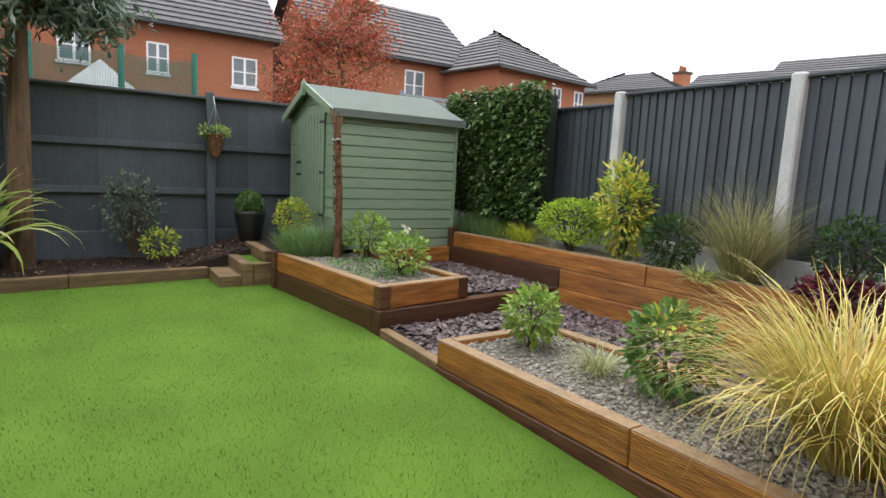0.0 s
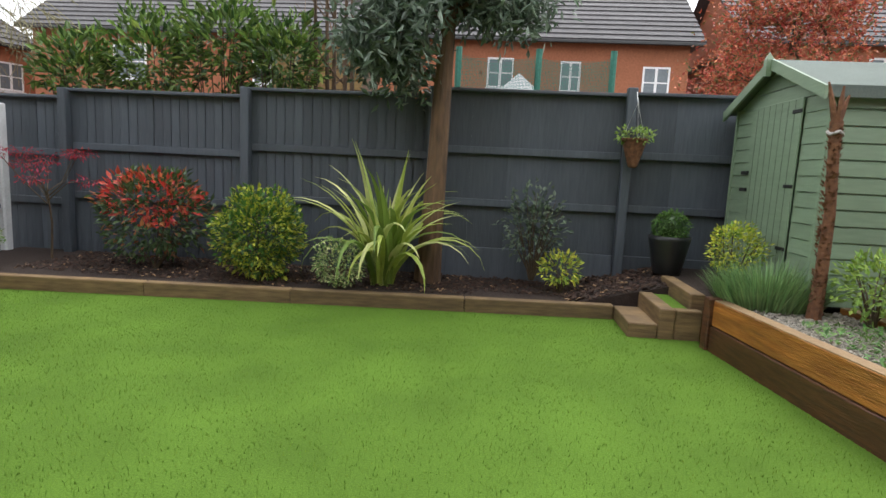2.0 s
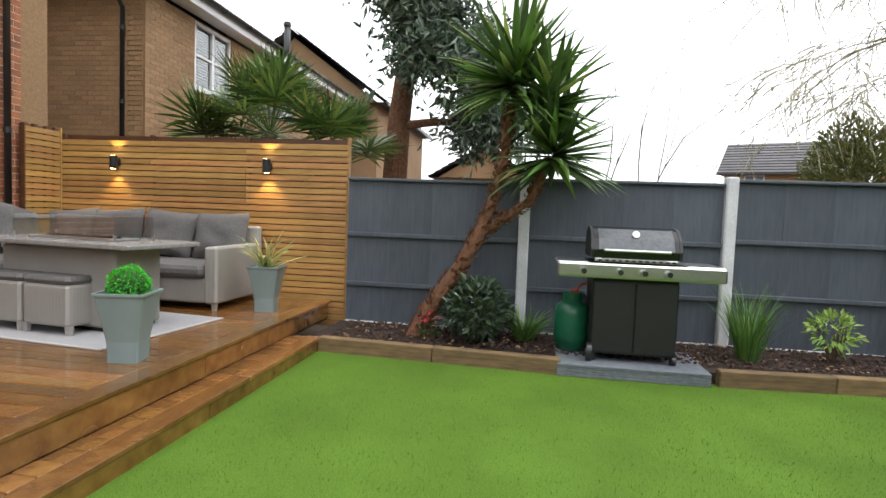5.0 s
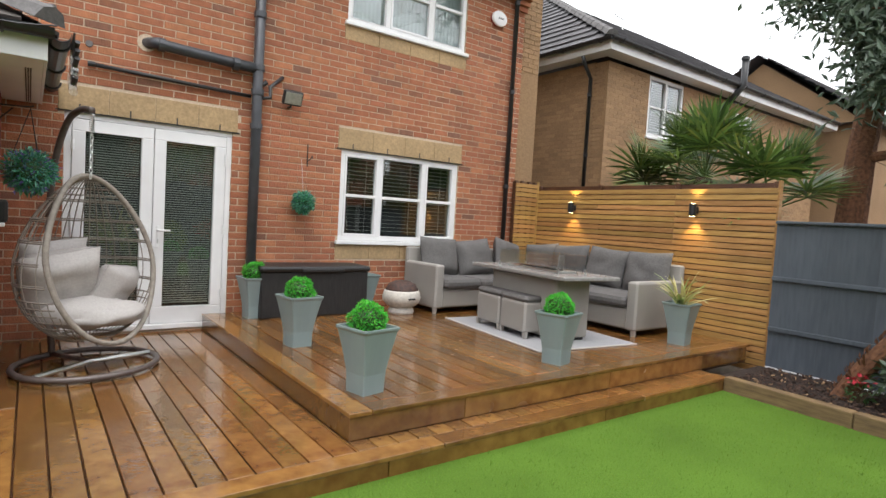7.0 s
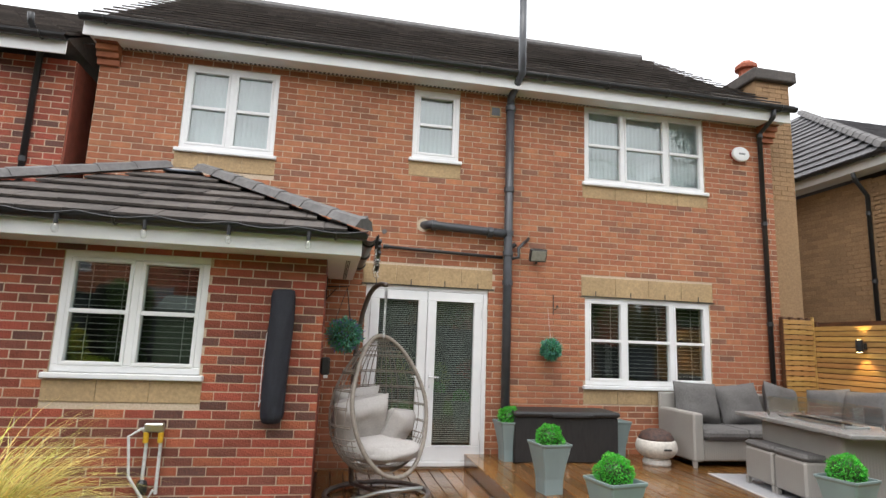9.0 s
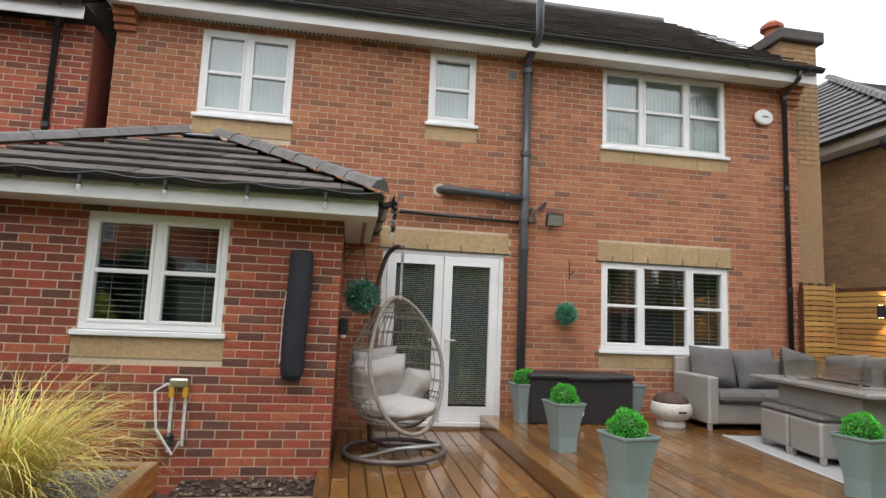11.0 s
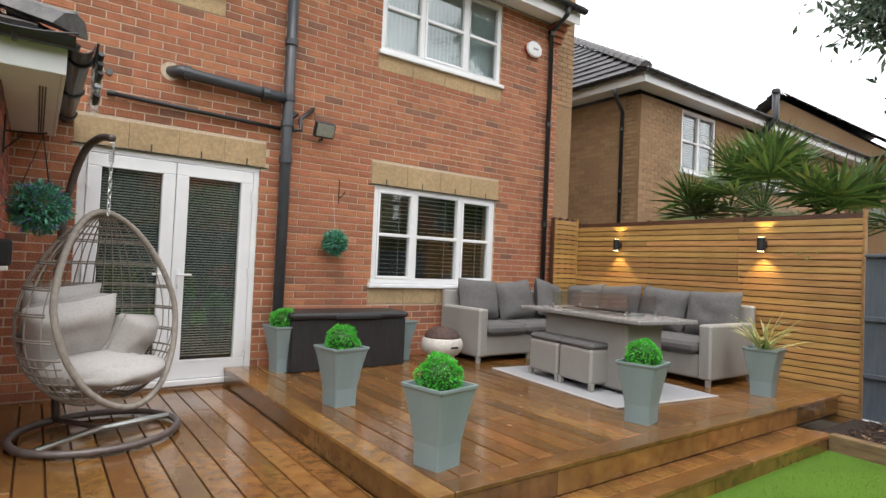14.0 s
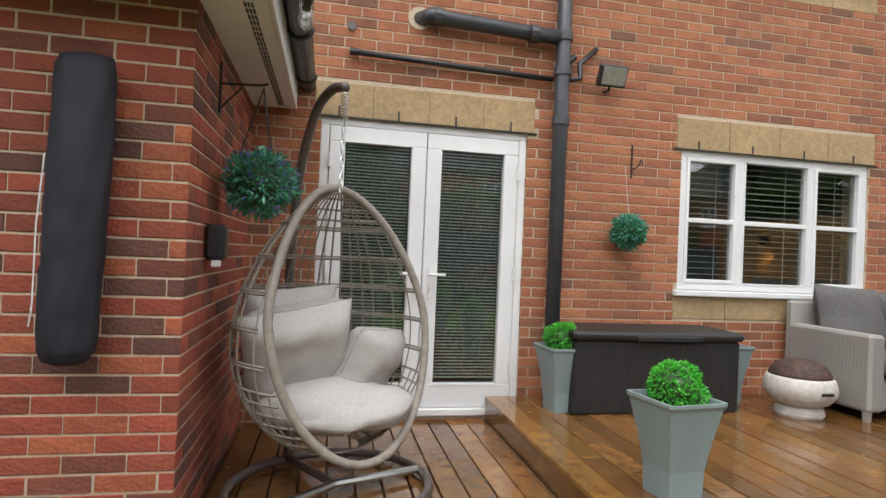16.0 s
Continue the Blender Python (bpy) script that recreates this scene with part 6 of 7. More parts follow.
# festoon lights along the extension's fascia
t = thing("festoon_lights", "black festoon cable with clear bulbs along the gutter", "string lights")
pts = []
for i in range(41):
    u = i / 40
    pts.append((ex0 - .06 + (ex1 - ex0) * u, ey0 + .15, 2.47 - .035 * abs(math.sin(u * math.pi * 7))))
part("cable", G().tube(pts, .006, 4), BLACKP, t)
for i in range(8):
    x_ = ex0 + .42 + i * .62
    part("socket", G().tube([(x_, ey0 + .15, 2.43), (x_, ey0 + .15, 2.36)], .016, 8), BLACKP, t)
    b = part("bulb", G().lathe([(.012, 0), (.024, -.02), (.027, -.045), (.018, -.068), (.004, -.075)], (x_, ey0 + .15, 2.36), 10), CLEAR, t, smooth=True)
for i in range(9):
    z = 2.42 - (i % 5) * .05
    y_ = ey0 + .06 - (i // 3) * .10
    part("socket", G().tube([(ex0 - .17, y_, z), (ex0 - .16, y_ - .05, z - .04)], .017, 8), BLACKP, t)
    part("bulb", G().lathe([(.012, 0), (.024, -.02), (.027, -.045), (.018, -.068), (.004, -.075)], (ex0 - .16, y_ - .05, z - .04), 10), CLEAR, t, smooth=True)
part("cable", G().tube([(ex0 - .15, ey0 + .1 - .03 * k, 2.46 - .05 * (k % 3)) for k in range(12)], .006, 4), BLACKP, t)
t = thing("camera_bracket", "small grey camera on the hip tile", "security camera", (ex0 - .02, ey0 + .0, 2.53))
part("body", G().tube([(0, 0, 0), (0, 0, .07)], .012, 8).tube([(-.03, .02, .08), (.03, -.02, .085)], .02, 8), RIDGE, t)

# ---- barbecue ----
slab = thing("barbecue_base", "low stack of grey composite boards under the barbecue", "plinth")
for k in range(5):
    part("board", G().box(-4.78, -4.06 + (k == 4) * .005, 3.76, 4.95, .002 + k * .021, .020 + k * .021, .003), SLABM, slab)
t = thing("gas_barbecue", "black and stainless-steel gas barbecue with four burners, closed", "barbecue", (-4.47, 4.36, .108), -90)
# local x runs along its front, local -y is the front
t.matrix_world = pose(-4.47, 4.36, .108, 0, 0, 90)
part("cabinet", G().box(-.33, .36, -.22, .24, .06, .68, .01), BLACKS, t)
part("cabinet_door", G().box(-.32, .01, -.235, -.222, .08, .66, .004).box(.02, .35, -.235, -.222, .08, .66, .004), BLACKS, t)
part("firebox", G().box(-.36, .37, -.24, .24, .685, .83, .02), BLACKS, t)
part("control_panel", G().box(-.63, .70, -.30, -.26, .70, .82, .015), STEEL, t, "brushed steel control panel")
for a, b in ((-.63, -.37), (.39, .70)):
    sh = part("side_shelf", G().box(a, b, -.255, .22, .80, .825, .008), STEEL, t)
for i, x_ in enumerate((-.42, -.13, .06, .25)):
    k = part("control_knob", G().tube([(x_, -.30, .755), (x_, -.335, .755)], .032, 14), STEEL, t)
    part("knob_grip", G().tube([(x_, -.336, .755), (x_, -.35, .755)], .022, 12), BLACKP, k)
part("vent_strip", G().box(-.33, .33, -.25, -.20, .832, .86, .004), STEEL, t)
for i in range(12):
    part("vent_hole", G().box(-.30 + i * .053, -.27 + i * .053, -.253, -.2505, .84, .852), BLACKS, t)
prof = [(-.235, .865), (-.245, .93), (-.20, 1.02), (-.09, 1.10), (.08, 1.12), (.20, 1.05), (.235, .93), (.235, .865)]
lid = part("lid", G().loft([[(x_, y_, z_) for y_, z_ in prof] for x_ in (-.34, .34)]), BLACKM, t, "glossy black domed lid")
part("end_cap", G().loft([[(x_, y_ * 1.02, .86 + (z_ - .86) * 1.02) for y_, z_ in prof] for x_ in (-.362, -.341)]).loft([[(x_, y_ * 1.02, .86 + (z_ - .86) * 1.02) for y_, z_ in prof] for x_ in (.341, .362)]), BLACKS, lid)
part("lid_panel", G().loft([[(x_, y_ - .004, z_ + .003) for y_, z_ in prof[1:4]] for x_ in (-.30, .30)], closed=False, cap=False), mat("dark_brushed_steel", (.11, .115, .12), .35, metal=.9), lid, "polished steel front panel of the lid")
part("thermometer", G().tube([(0, -.17, 1.06), (0, -.185, 1.066)], .03, 14), STEEL, lid)
part("lid_handle", G().tube([(-.26, -.23, .93), (-.26, -.29, .93), (.26, -.29, .93), (.26, -.23, .93)], .012, 8), STEEL, lid)
for x_, y_ in ((-.30, -.20), (.33, -.20), (-.30, .2), (.33, .2)):
    part("leg", G().box(x_ - .015, x_ + .015, y_ - .015, y_ + .015, .0, .10, .003), BLACKS, t)
for y_ in (-.24, .20):
    w_ = part("wheel", G().tube([(-.36, y_, .075), (-.32, y_, .075)], .075, 20), BLACKP, t)
    part("hub_cap", G().tube([(-.366, y_, .075), (-.36, y_, .075)], .035, 12), GREYP, w_)
part("caster_wheel", G().tube([(.33, -.22, .035), (.36, -.22, .035)], .035, 12), BLACKP, t)
# gas bottle
t = thing("gas_bottle", "green gas bottle with an orange hose beside the barbecue", "gas bottle", (-4.62, 3.90, .108))
part("cylinder", G().lathe([(.12, 0), (.135, .02), (.135, .06), (.15, .07), (.155, .12), (.155, .33), (.14, .40), (.08, .44), (.04, .45)], n=24), DGREEN, t, smooth=True)
part("collar", G().lathe([(.075, .43), (.085, .44), (.085, .52), (.075, .52)], n=18), DGREEN, t)
part("regulator", G().tube([(0, 0, .45), (0, 0, .52), (.06, .03, .53)], .022, 8), RED, t)
part("hose", G().tube([(.05, .02, .53), (.10, .06, .60), (.10, .18, .62), (.0, .26, .56), (.1, .34, .62)], .010, 6), RED, t)

# ---- shed ----
def shed():
    x0, x1, y0, y1, zb, ze, za = 2.90, 4.56, 6.44, 8.10, .38, 2.0, 2.33
    t = thing("garden_shed", "sage-green painted shiplap shed with a green felt roof", "shed")
    ym = (y0 + y1) / 2
    n = 13
    bh = (ze - zb) / n
    core = G().box(x0 + .02, x1 - .02, y0 + .02, y1 - .02, zb, ze)
    core.loft([[(x0 + .02, y0 + .02, ze), (x0 + .02, y1 - .02, ze), (x0 + .02, ym, za - .02)], [(x1 - .02, y0 + .02, ze), (x1 - .02, y1 - .02, ze), (x1 - .02, ym, za - .02)]])
    part("inner_wall", core, SHED, t)
    for i in range(n):
        z = zb + i * bh
        part("shiplap_board", G().add([(x0, y0 + .016, z), (x1, y0 + .016, z), (x1, y0 - .002, z + .004), (x0, y0 - .002, z + .004), (x0, y0 + .004, z + bh - .016), (x1, y0 + .004, z + bh - .016), (x1, y0 + .016, z + bh - .004), (x0, y0 + .016, z + bh - .004)],
                              [(0, 1, 2, 3), (3, 2, 5, 4), (4, 5, 6, 7), (0, 3, 4, 7), (1, 6, 5, 2)]), SHED, t)
    i = 0
    while zb + i * bh < za - .06:
        z = zb + i * bh
        zt = min(z + bh - .006, za - .04)
        for a, b in ((y0 + .03, y0 + .36), (y0 + 1.27, y1 - .03)) if z < 1.95 else ((y0 + .03, y1 - .03),):
            def lim(zz, y_):
                if zz <= ze:
                    return y_
                h = (za - zz) / (za - ze) * (y1 - y0) / 2
                return min(max(y_, ym - h), ym + h)
            a0, b0, a1, b1 = lim(z, a), lim(z, b), lim(zt, a), lim(zt, b)
            part("front_board", G().loft([[(x0 - .004, a0, z), (x0 - .004, b0, z), (x0 + .02, b0, z), (x0 + .02, a0, z)], [(x0 + .004, a1, zt), (x0 + .004, b1, zt), (x0 + .02, b1, zt), (x0 + .02, a1, zt)]]), SHED, t)
        i += 1
    d = part("door", G().box(x0 - .022, x0 - .006, y0 + .37, y0 + 1.26, zb + .03, 2.0, .004), SHED, t, "sage-green boarded door")
    for k in range(1, 8):
        part("joint", G().box(x0 - .0235, x0 - .022, y0 + .37 + k * .111, y0 + .373 + k * .111, zb + .04, 1.99), BLACKS, d)
    for z in (.75, 1.27, 1.88):
        part("hinge", G().box(x0 - .03, x0 - .022, y0 + .36, y0 + .51, z, z + .03, .003), BLACKS, d)
    for z in (1.22, 1.38):
        part("bolt", G().box(x0 - .04, x0 - .022, y0 + 1.20, y0 + 1.34, z, z + .035, .004), BLACKS, d)
    for y_, s in ((y0 - .0, 1), (y1 + .0, -1)):
        part("corner_trim", G().box(x0 - .012, x0 + .03, min(y_ - s * .012, y_ + s * .03), max(y_ - s * .012, y_ + s * .03), zb, ze + .02, .003), SHED, t)
    part("corner_trim", G().box(x1 - .03, x1 + .012, y0 - .012, y0 + .03, zb, ze + .02, .003), SHED, t)
    o = .075
    sl = (za - ze) / (ym - y0)
    for s in (1, -1):
        ya = y0 - o if s > 0 else y1 + o
        z_a = ze - sl * o + .03
        part("roof_felt", G().loft([[(x_, ya, z_a - .015), (x_, ya, z_a + .012), (x_, ym, za + .045), (x_, ym, za + .015)] for x_ in (x0 - .09, x1 + .09)]), FELT, t, "pale green mineral felt")
        part("bargeboard", G().loft([[(x_, ya - s * .02, z_a - .075), (x_, ya - s * .02, z_a + .02), (x_, ym, za + .055), (x_, ym, za - .04)] for x_ in (x0 - .115, x0 - .092)]), SHED, t)
    part("eave_board", G().box(x0 - .08, x1 + .08, y0 - o - .012, y0 - o, ze - .06, ze + .03, .003), FELT, t)
    part("finial", G().square([(.02, -.10), (.03, -.02), (.03, .04), (.0, .11)], (x0 - .125, ym, za)), SHED, t)


shed()
t = thing("garden_trellis", "pale grey slatted trellis panel behind the shed", "fence", (5.35, 8.75, 0))
for k in range(13):
    part("slat", G().box(-.4, .9, -.01, .01, 1.6 + k * .08, 1.66 + k * .08, .003), mat("pale_grey_paint", (.30, .33, .36), .6) if k == 0 else bpy.data.materials["pale_grey_paint"], t)
part("post", G().box(-.43, -.38, -.03, .03, 0, 2.66, .004), bpy.data.materials["pale_grey_paint"], t)

# ---- plants in the north bed ----
S0 = .10
shrub("photinia", "rounded shrub with red young leaves over dark green", (-3.1, 7.55, S0), (.62, .42, .48), .095, L_PHOT, 1300, 1, .1, .42)
part("young_leaves", crown(420, (0, 0, .74), (.52, .36, .26), .11, 81, .6, .45, up=.5), leafmat("red_young_leaf", (.42, .06, .03), (.3, .05, .03), alt=((0, (.46, .07, .035)), (.5, (.34, .045, .03)), (.8, (.5, .16, .09)))), scene.objects["photinia"], "red young leaves")
shrub("euonymus", "dense yellow-green and dark green rounded shrub", (-1.86, 7.34, S0), (.44, .40, .45), .06, leafmat("yellow_and_green_leaf", (.30, .34, .04), (.06, .12, .02), alt=((0, (.32, .36, .04)), (.45, (.05, .11, .02)), (.8, (.06, .13, .02)))), 4400, 2, .02)
shrub("hebe", "small dome-shaped shrub with cream and green leaves", (-.98, 7.18, S0), (.27, .24, .23), .035, L_VAR, 1700, 3, .02)
shrub("rose_bush", "sparse dark-leaved shrub against the fence", (.90, 7.90, S0 + .08), (.38, .22, .42), .07, L_GREY, 520, 4, .18, stems=22, shell=.1)
shrub("choisya", "small bright yellow-green shrub in dark soil", (1.18, 7.66, S0), (.22, .2, .17), .075, L_YEL, 260, 5, .08, .4)
rr_ = random.Random(77)
t = thing("phormium", "large strap-leaved plant with cream-edged green leaves", "plant", (-.62, 7.50, S0))
g = G()
for i in range(66):
    a = rr_.uniform(0, 6.28)
    el = rr_.uniform(1.18, 1.57)
    g.blade((rr_.uniform(-.1, .1), rr_.uniform(-.1, .1), 0), a, el, rr_.uniform(.95, 1.5), .088, rr_.uniform(1.4, 3.4) if el < 1.32 else rr_.uniform(.3, 2.2), 9, fold=.22, curl=rr_.gauss(0, .3))
part("leaves", g, L_STRAP, t)
t = thing("japanese_maple", "thin red-leaved small maple in the corner of the bed", "small tree", (-4.42, 7.72, S0))
g = G()
rr_ = random.Random(5)
g.tube([(0, 0, 0), (.02, 0, .4), (-.02, .0, .78)], [.014, .011, .008], 5)
lf = G()
for i in range(9):
    a = rr_.uniform(0, 6.28)
    e_ = Vector((math.cos(a) * rr_.uniform(.25, .75), math.sin(a) * rr_.uniform(.1, .3), .78 + rr_.uniform(.05, .42)))
    g.tube([(-.02, 0, .6 + .02 * i), (e_.x * .5, e_.y * .5, .85), tuple(e_)], [.007, .005, .003], 4)
    crown(75, e_, (.2, .12, .05), .05, i, .1, .3, lf, up=-.3)
part("stem_frame", g, STEM, t)
part("foliage", lf, L_ACER, t)
shrub("variegated_shrub", "small cream and green shrub with red tips", (-4.72, 7.05, S0), (.25, .22, .23), .05, L_VAR, 800, 6, .06)
shrub("choisya", "small pale green star-leaved shrub by the fence", (-4.78, 6.15, S0), (.19, .18, .16), .09, L_LIGHT, 170, 7, .12, .4)
grass("fern", "feathery bright green fern by the fence post", (-4.66, 5.42, S0), 170, .70, .013, L_MID, 8, (1.2, 1.56), (.3, 1.2), .10, "fern")
shrub("camellia", "low dark glossy-leaved shrub with pale leaf undersides", (-4.72, 3.02, S0), (.42, .30, .26), .10, L_GLOSS, 900, 9, .04, .5)
t = shrub("cyclamen", "small red-flowered plant at the yucca's foot", (-4.62, 2.60, S0), (.10, .1, .07), .05, L_DARK, 60, 10, .03)
part("flower", crown(26, (0, 0, .2), (.08, .08, .06), .045, 11, .3, .8), mat("red_petal", (.6, .02, .05), .5), t, "red petals")
grass("fern", "dark feathery fern beside the gas bottle", (-4.85, 3.48, S0), 80, .45, .025, L_MID, 12, (.8, 1.4), (.8, 1.9), .08, "fern")
t = thing("plant_pot", "black round-shouldered pot with a clipped box ball by the shed", "plant pot", (2.24, 7.75, .352))
part("pot", G().lathe([(.12, 0), (.135, .02), (.17, .20), (.20, .34), (.205, .38), (.19, .39), (.175, .36)], n=22), BLACKP, t, smooth=True)
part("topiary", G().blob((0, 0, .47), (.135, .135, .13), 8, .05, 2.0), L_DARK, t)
part("foliage", crown(1500, (0, 0, .47), (.17, .17, .165), .03, 91, .8, .6, up=0), L_MID, t, "dense clipped green leaves")

# hanging basket on the fence post
t = thing("hanging_basket", "cone-shaped wicker hanging basket with trailing green plants", "hanging basket", (1.87, 8.02, 1.70))
part("basket", G().lathe([(.03, -.30), (.05, -.28), (.12, -.04), (.135, -.02), (.135, .0), (.11, .0)], n=18), YBARK, t)
cg = G()
for a in (0.5, 2.6, 4.7):
    cg.tube([(.13 * math.cos(a), .13 * math.sin(a), 0), (0, 0, .36)], .003, 4)
cg.tube([(0, 0, .36), (0, .08, .48)], .005, 4)
part("chain", cg, STEEL, t)
part("foliage", crown(260, (0, 0, .03), (.2, .16, .09), .05, 3, .3, .5), L_LIGHT, t)

# ---- bed A ----
S1 = .36
t = thing("cut_trunk", "slender bare shaggy trunk cut off with split tips", "tree stump", (2.79, 6.10, S1))
pts = [(0, 0, -.02), (.01, 0, .3), (.01, 0, .75), (-.02, 0, 1.15), (-.03, 0, 1.38)]
g = G().tube(pts, [.052, .042, .036, .035, .042], 12)
rr_ = random.Random(2)
for i in range(330):
    u = rr_.uniform(0, 1.32)
    a = rr_.uniform(0, 6.28)
    c = (.01 - .03 * u + .037 * math.cos(a), .037 * math.sin(a), u)
    g.leaf(c, (math.cos(a) * .6, math.sin(a) * .6, .9), (0, 0, 1), .035, .025)
for k, (dx, dy, h) in enumerate(((-.06, .0, .30), (.05, .02, .22), (.0, -.03, .27), (-.02, .03, .18))):
    g.tube([(-.03, 0, 1.34), (-.03 + dx * .7, dy * .7, 1.34 + h * .5), (-.03 + dx * 1.4, dy, 1.34 + h)], [.026, .02, .006], 6)
part("trunk", g, YBARK, t)
part("tie", G().tube([(-.03 + .045 * math.cos(a), .045 * math.sin(a), 1.30 + .01 * math.sin(a * 3)) for a in [6.283 * k / 12 for k in range(12)]], .012, 5, closed=True), EGGC, t)
t = thing("lavender", "low soft green needle-leaved bush in the raised bed", "shrub", (2.62, 6.42, S1))
g = G()
rr_ = random.Random(31)
for i in range(1500):
    a, q = rr_.uniform(0, 6.28), rr_.random() ** .5 * .34
    g.blade((q * math.cos(a) * 1.1, q * math.sin(a) * .8, 0), a, rr_.uniform(.8, 1.5), rr_.uniform(.24, .48) * (1 - q), .012, .5, 3)
part("foliage", g, L_LAV, t)
shrub("box_ball", "bright yellow-green clipped ball shrub beside the shed", (2.56, 6.95, S1), (.22, .22, .23), .04, L_YEL, 1100, 13, .14)
shrub("pieris", "light green shrub in grey gravel", (3.10, 5.95, S1), (.25, .22, .22), .06, L_LIGHT, 620, 14, .06, .5)
t = shrub("choisya", "yellow-green shrub with a white flower in the raised bed", (3.02, 4.98, S1), (.24, .24, .19), .07, L_LIGHT, 480, 15, .03, .5)
part("flower", crown(22, (.02, 0, .44), (.04, .04, .025), .045, 16, .3, .9), PETAL, t, "white petals")
g = G()
rr_ = random.Random(35)
for i in range(420):
    p_ = (rr_.uniform(-.35, .25), rr_.uniform(-.6, .5), .01)
    g.leaf(p_, (rr_.gauss(0, 1), rr_.gauss(0, 1), .5), (0, 0, 1), .05, .025)
t = thing("ground_cover", "low green leafy ground cover in the gravel", "ground cover", (2.88, 5.35, S1))
part("leaves", g, L_MID, t)
# ---- bed B ----
S2 = .165
was = set(scene.objects)
t = shrub("rhododendron", "pale green shrub tipped with creamy buds", (2.98, 3.02, S2), (.19, .19, .17), .085, L_LIGHT, 420, 17, .06, .42)
part("flower", crown(130, (0, 0, .27), (.15, .15, .10), .04, 18, .8, .7), leafmat("cream_bud", (.62, .66, .36)), t, "creamy buds")
grass("feather_grass", "small wispy pale grass in the gravel", (2.98, 2.42, S2), 260, .30, .004, leafmat("pale_wispy_grass", (.34, .36, .16)), 19, (.5, 1.3), (.8, 2.0), .05)
shrub("rhododendron", "dark green broad-leaved shrub with pale new tips", (3.03, 1.97, S2), (.23, .23, .22), .105, L_MID, 420, 20, .04, .38)
part("new_leaves", crown(50, (0, 0, .40), (.16, .16, .07), .08, 21, .5, .4), L_YEL, scene.objects["rhododendron.001"], "pale yellow-green new leaves")
grass("golden_grass", "large arching clump of straw-gold grass", (3.02, 1.12, S2), 1300, 1.08, .008, L_GRASS, 22, (.85, 1.5), (1.3, 3.0), .13)
since(was, RISE)
# ---- back bed ----
S3 = .56
g = G()
rr_ = random.Random(41)
noise_off = Vector((9, 2, 0))
for i in range(8600):
    u, v = rr_.random(), rr_.random()
    y_, z_ = 5.32 + 2.10 * u, .85 + 1.62 * v
    b_ = noise.noise(Vector((y_ * 2.2, z_ * 2.2, 1))) * .14
    edge = min(u, 1 - u, 1 - v) * 4
    x_ = 5.36 - min(.55, .36 + b_ + .1 * min(edge, 1)) * rr_.uniform(.6, 1)
    g.leaf((x_, y_ + rr_.gauss(0, .04), z_ + rr_.gauss(0, .04)), (-1, rr_.gauss(0, .8), rr_.gauss(-.2, .7)), (rr_.gauss(0, .4), 0, 1), rr_.uniform(.06, .11), .055)
t = thing("climbing_ivy", "thick dark glossy evergreen climber covering the fence panel", "climber")
part("foliage", g, leafmat("glossy_dark_leaf", (.06, .12, .035), (.035, .07, .02), alt=((0, (.06, .125, .035)), (.40, (.035, .075, .022)), (.68, (.18, .27, .09)), (.92, (.30, .38, .16))), rough=.25), t)
# near-black box behind the leaves stands in for shade inside the climber
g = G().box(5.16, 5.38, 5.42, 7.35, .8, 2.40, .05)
part("inner_growth", g, mat("ivy_depth_shade", (.012, .02, .008), .9), t)
part("stem_frame", G().tube([(5.35, 5.9, .5), (5.33, 5.95, 1.0), (5.3, 5.8, 1.5)], [.03, .025, .02], 6).tube([(5.35, 6.2, .5), (5.33, 6.3, 1.2)], [.025, .015], 6), STEM, t)
t = thing("rosemary", "low feathery green bush at the end of the back bed", "shrub", (4.95, 6.25, S3))
g = G()
for i in range(1500):
    a, q = rr_.uniform(0, 6.28), rr_.random() ** .5 * .38
    g.blade((q * math.cos(a) * .7, q * math.sin(a) * 1.2, 0), a, rr_.uniform(.8, 1.5), rr_.uniform(.2, .42) * (1 - q * .7), .010, .5, 3)
part("foliage", g, L_LAV, t)
grass("yellow_sedge", "small bright yellow-green arching sedge", (4.95, 5.45, S3), 320, .40, .009, leafmat("yellow_sedge_blade", (.52, .52, .06), (.36, .42, .05)), 24, (.5, 1.3), (.8, 2.2), .08)
shrub("euphorbia", "domed acid-green euphorbia over dark stems", (5.02, 4.72, S3), (.34, .36, .24), .045, leafmat("acid_green_bract", (.38, .48, .05), (.22, .34, .04)), 1900, 25, .10, .8, shell=.85, stems=26)
shrub("elaeagnus", "upright yellow and green variegated shrub by the fence", (5.15, 4.12, S3), (.26, .30, .52), .085, leafmat("yellow_splashed_leaf", (.55, .52, .08), (.2, .28, .04), alt=((0, (.58, .54, .09)), (.5, (.14, .24, .04)), (.8, (.40, .46, .08)))), 1200, 26, .02, .5, shell=.3)
shrub("skimmia", "compact dark green shrub in the back bed", (5.12, 3.52, S3), (.23, .26, .24), .07, L_DARK, 700, 27, .02)
grass("fountain_grass", "tall hazy olive grass with straw seed heads", (5.08, 2.78, S3), 900, 1.05, .0055, L_GRASS2, 28, (.9, 1.52), (.5, 1.8), .12)
grass("carex", "low arching cream-edged sedge beside the tall grass", (4.85, 3.0, S3), 130, .28, .014, L_STRAP, 29, (.3, 1.1), (.5, 1.6), .06)
shrub("box_shrub", "small upright dark evergreen shrub by the fence post", (5.22, 2.05, S3), (.20, .26, .28), .05, L_DARK, 1000, 30, .10)
shrub("heuchera", "low dark crimson-leaved plant on the gravel", (4.92, 1.95, S3), (.22, .30, .10), .08, leafmat("dark_crimson_leaf", (.11, .012, .025), (.06, .01, .02)), 300, 31, .0, .8)

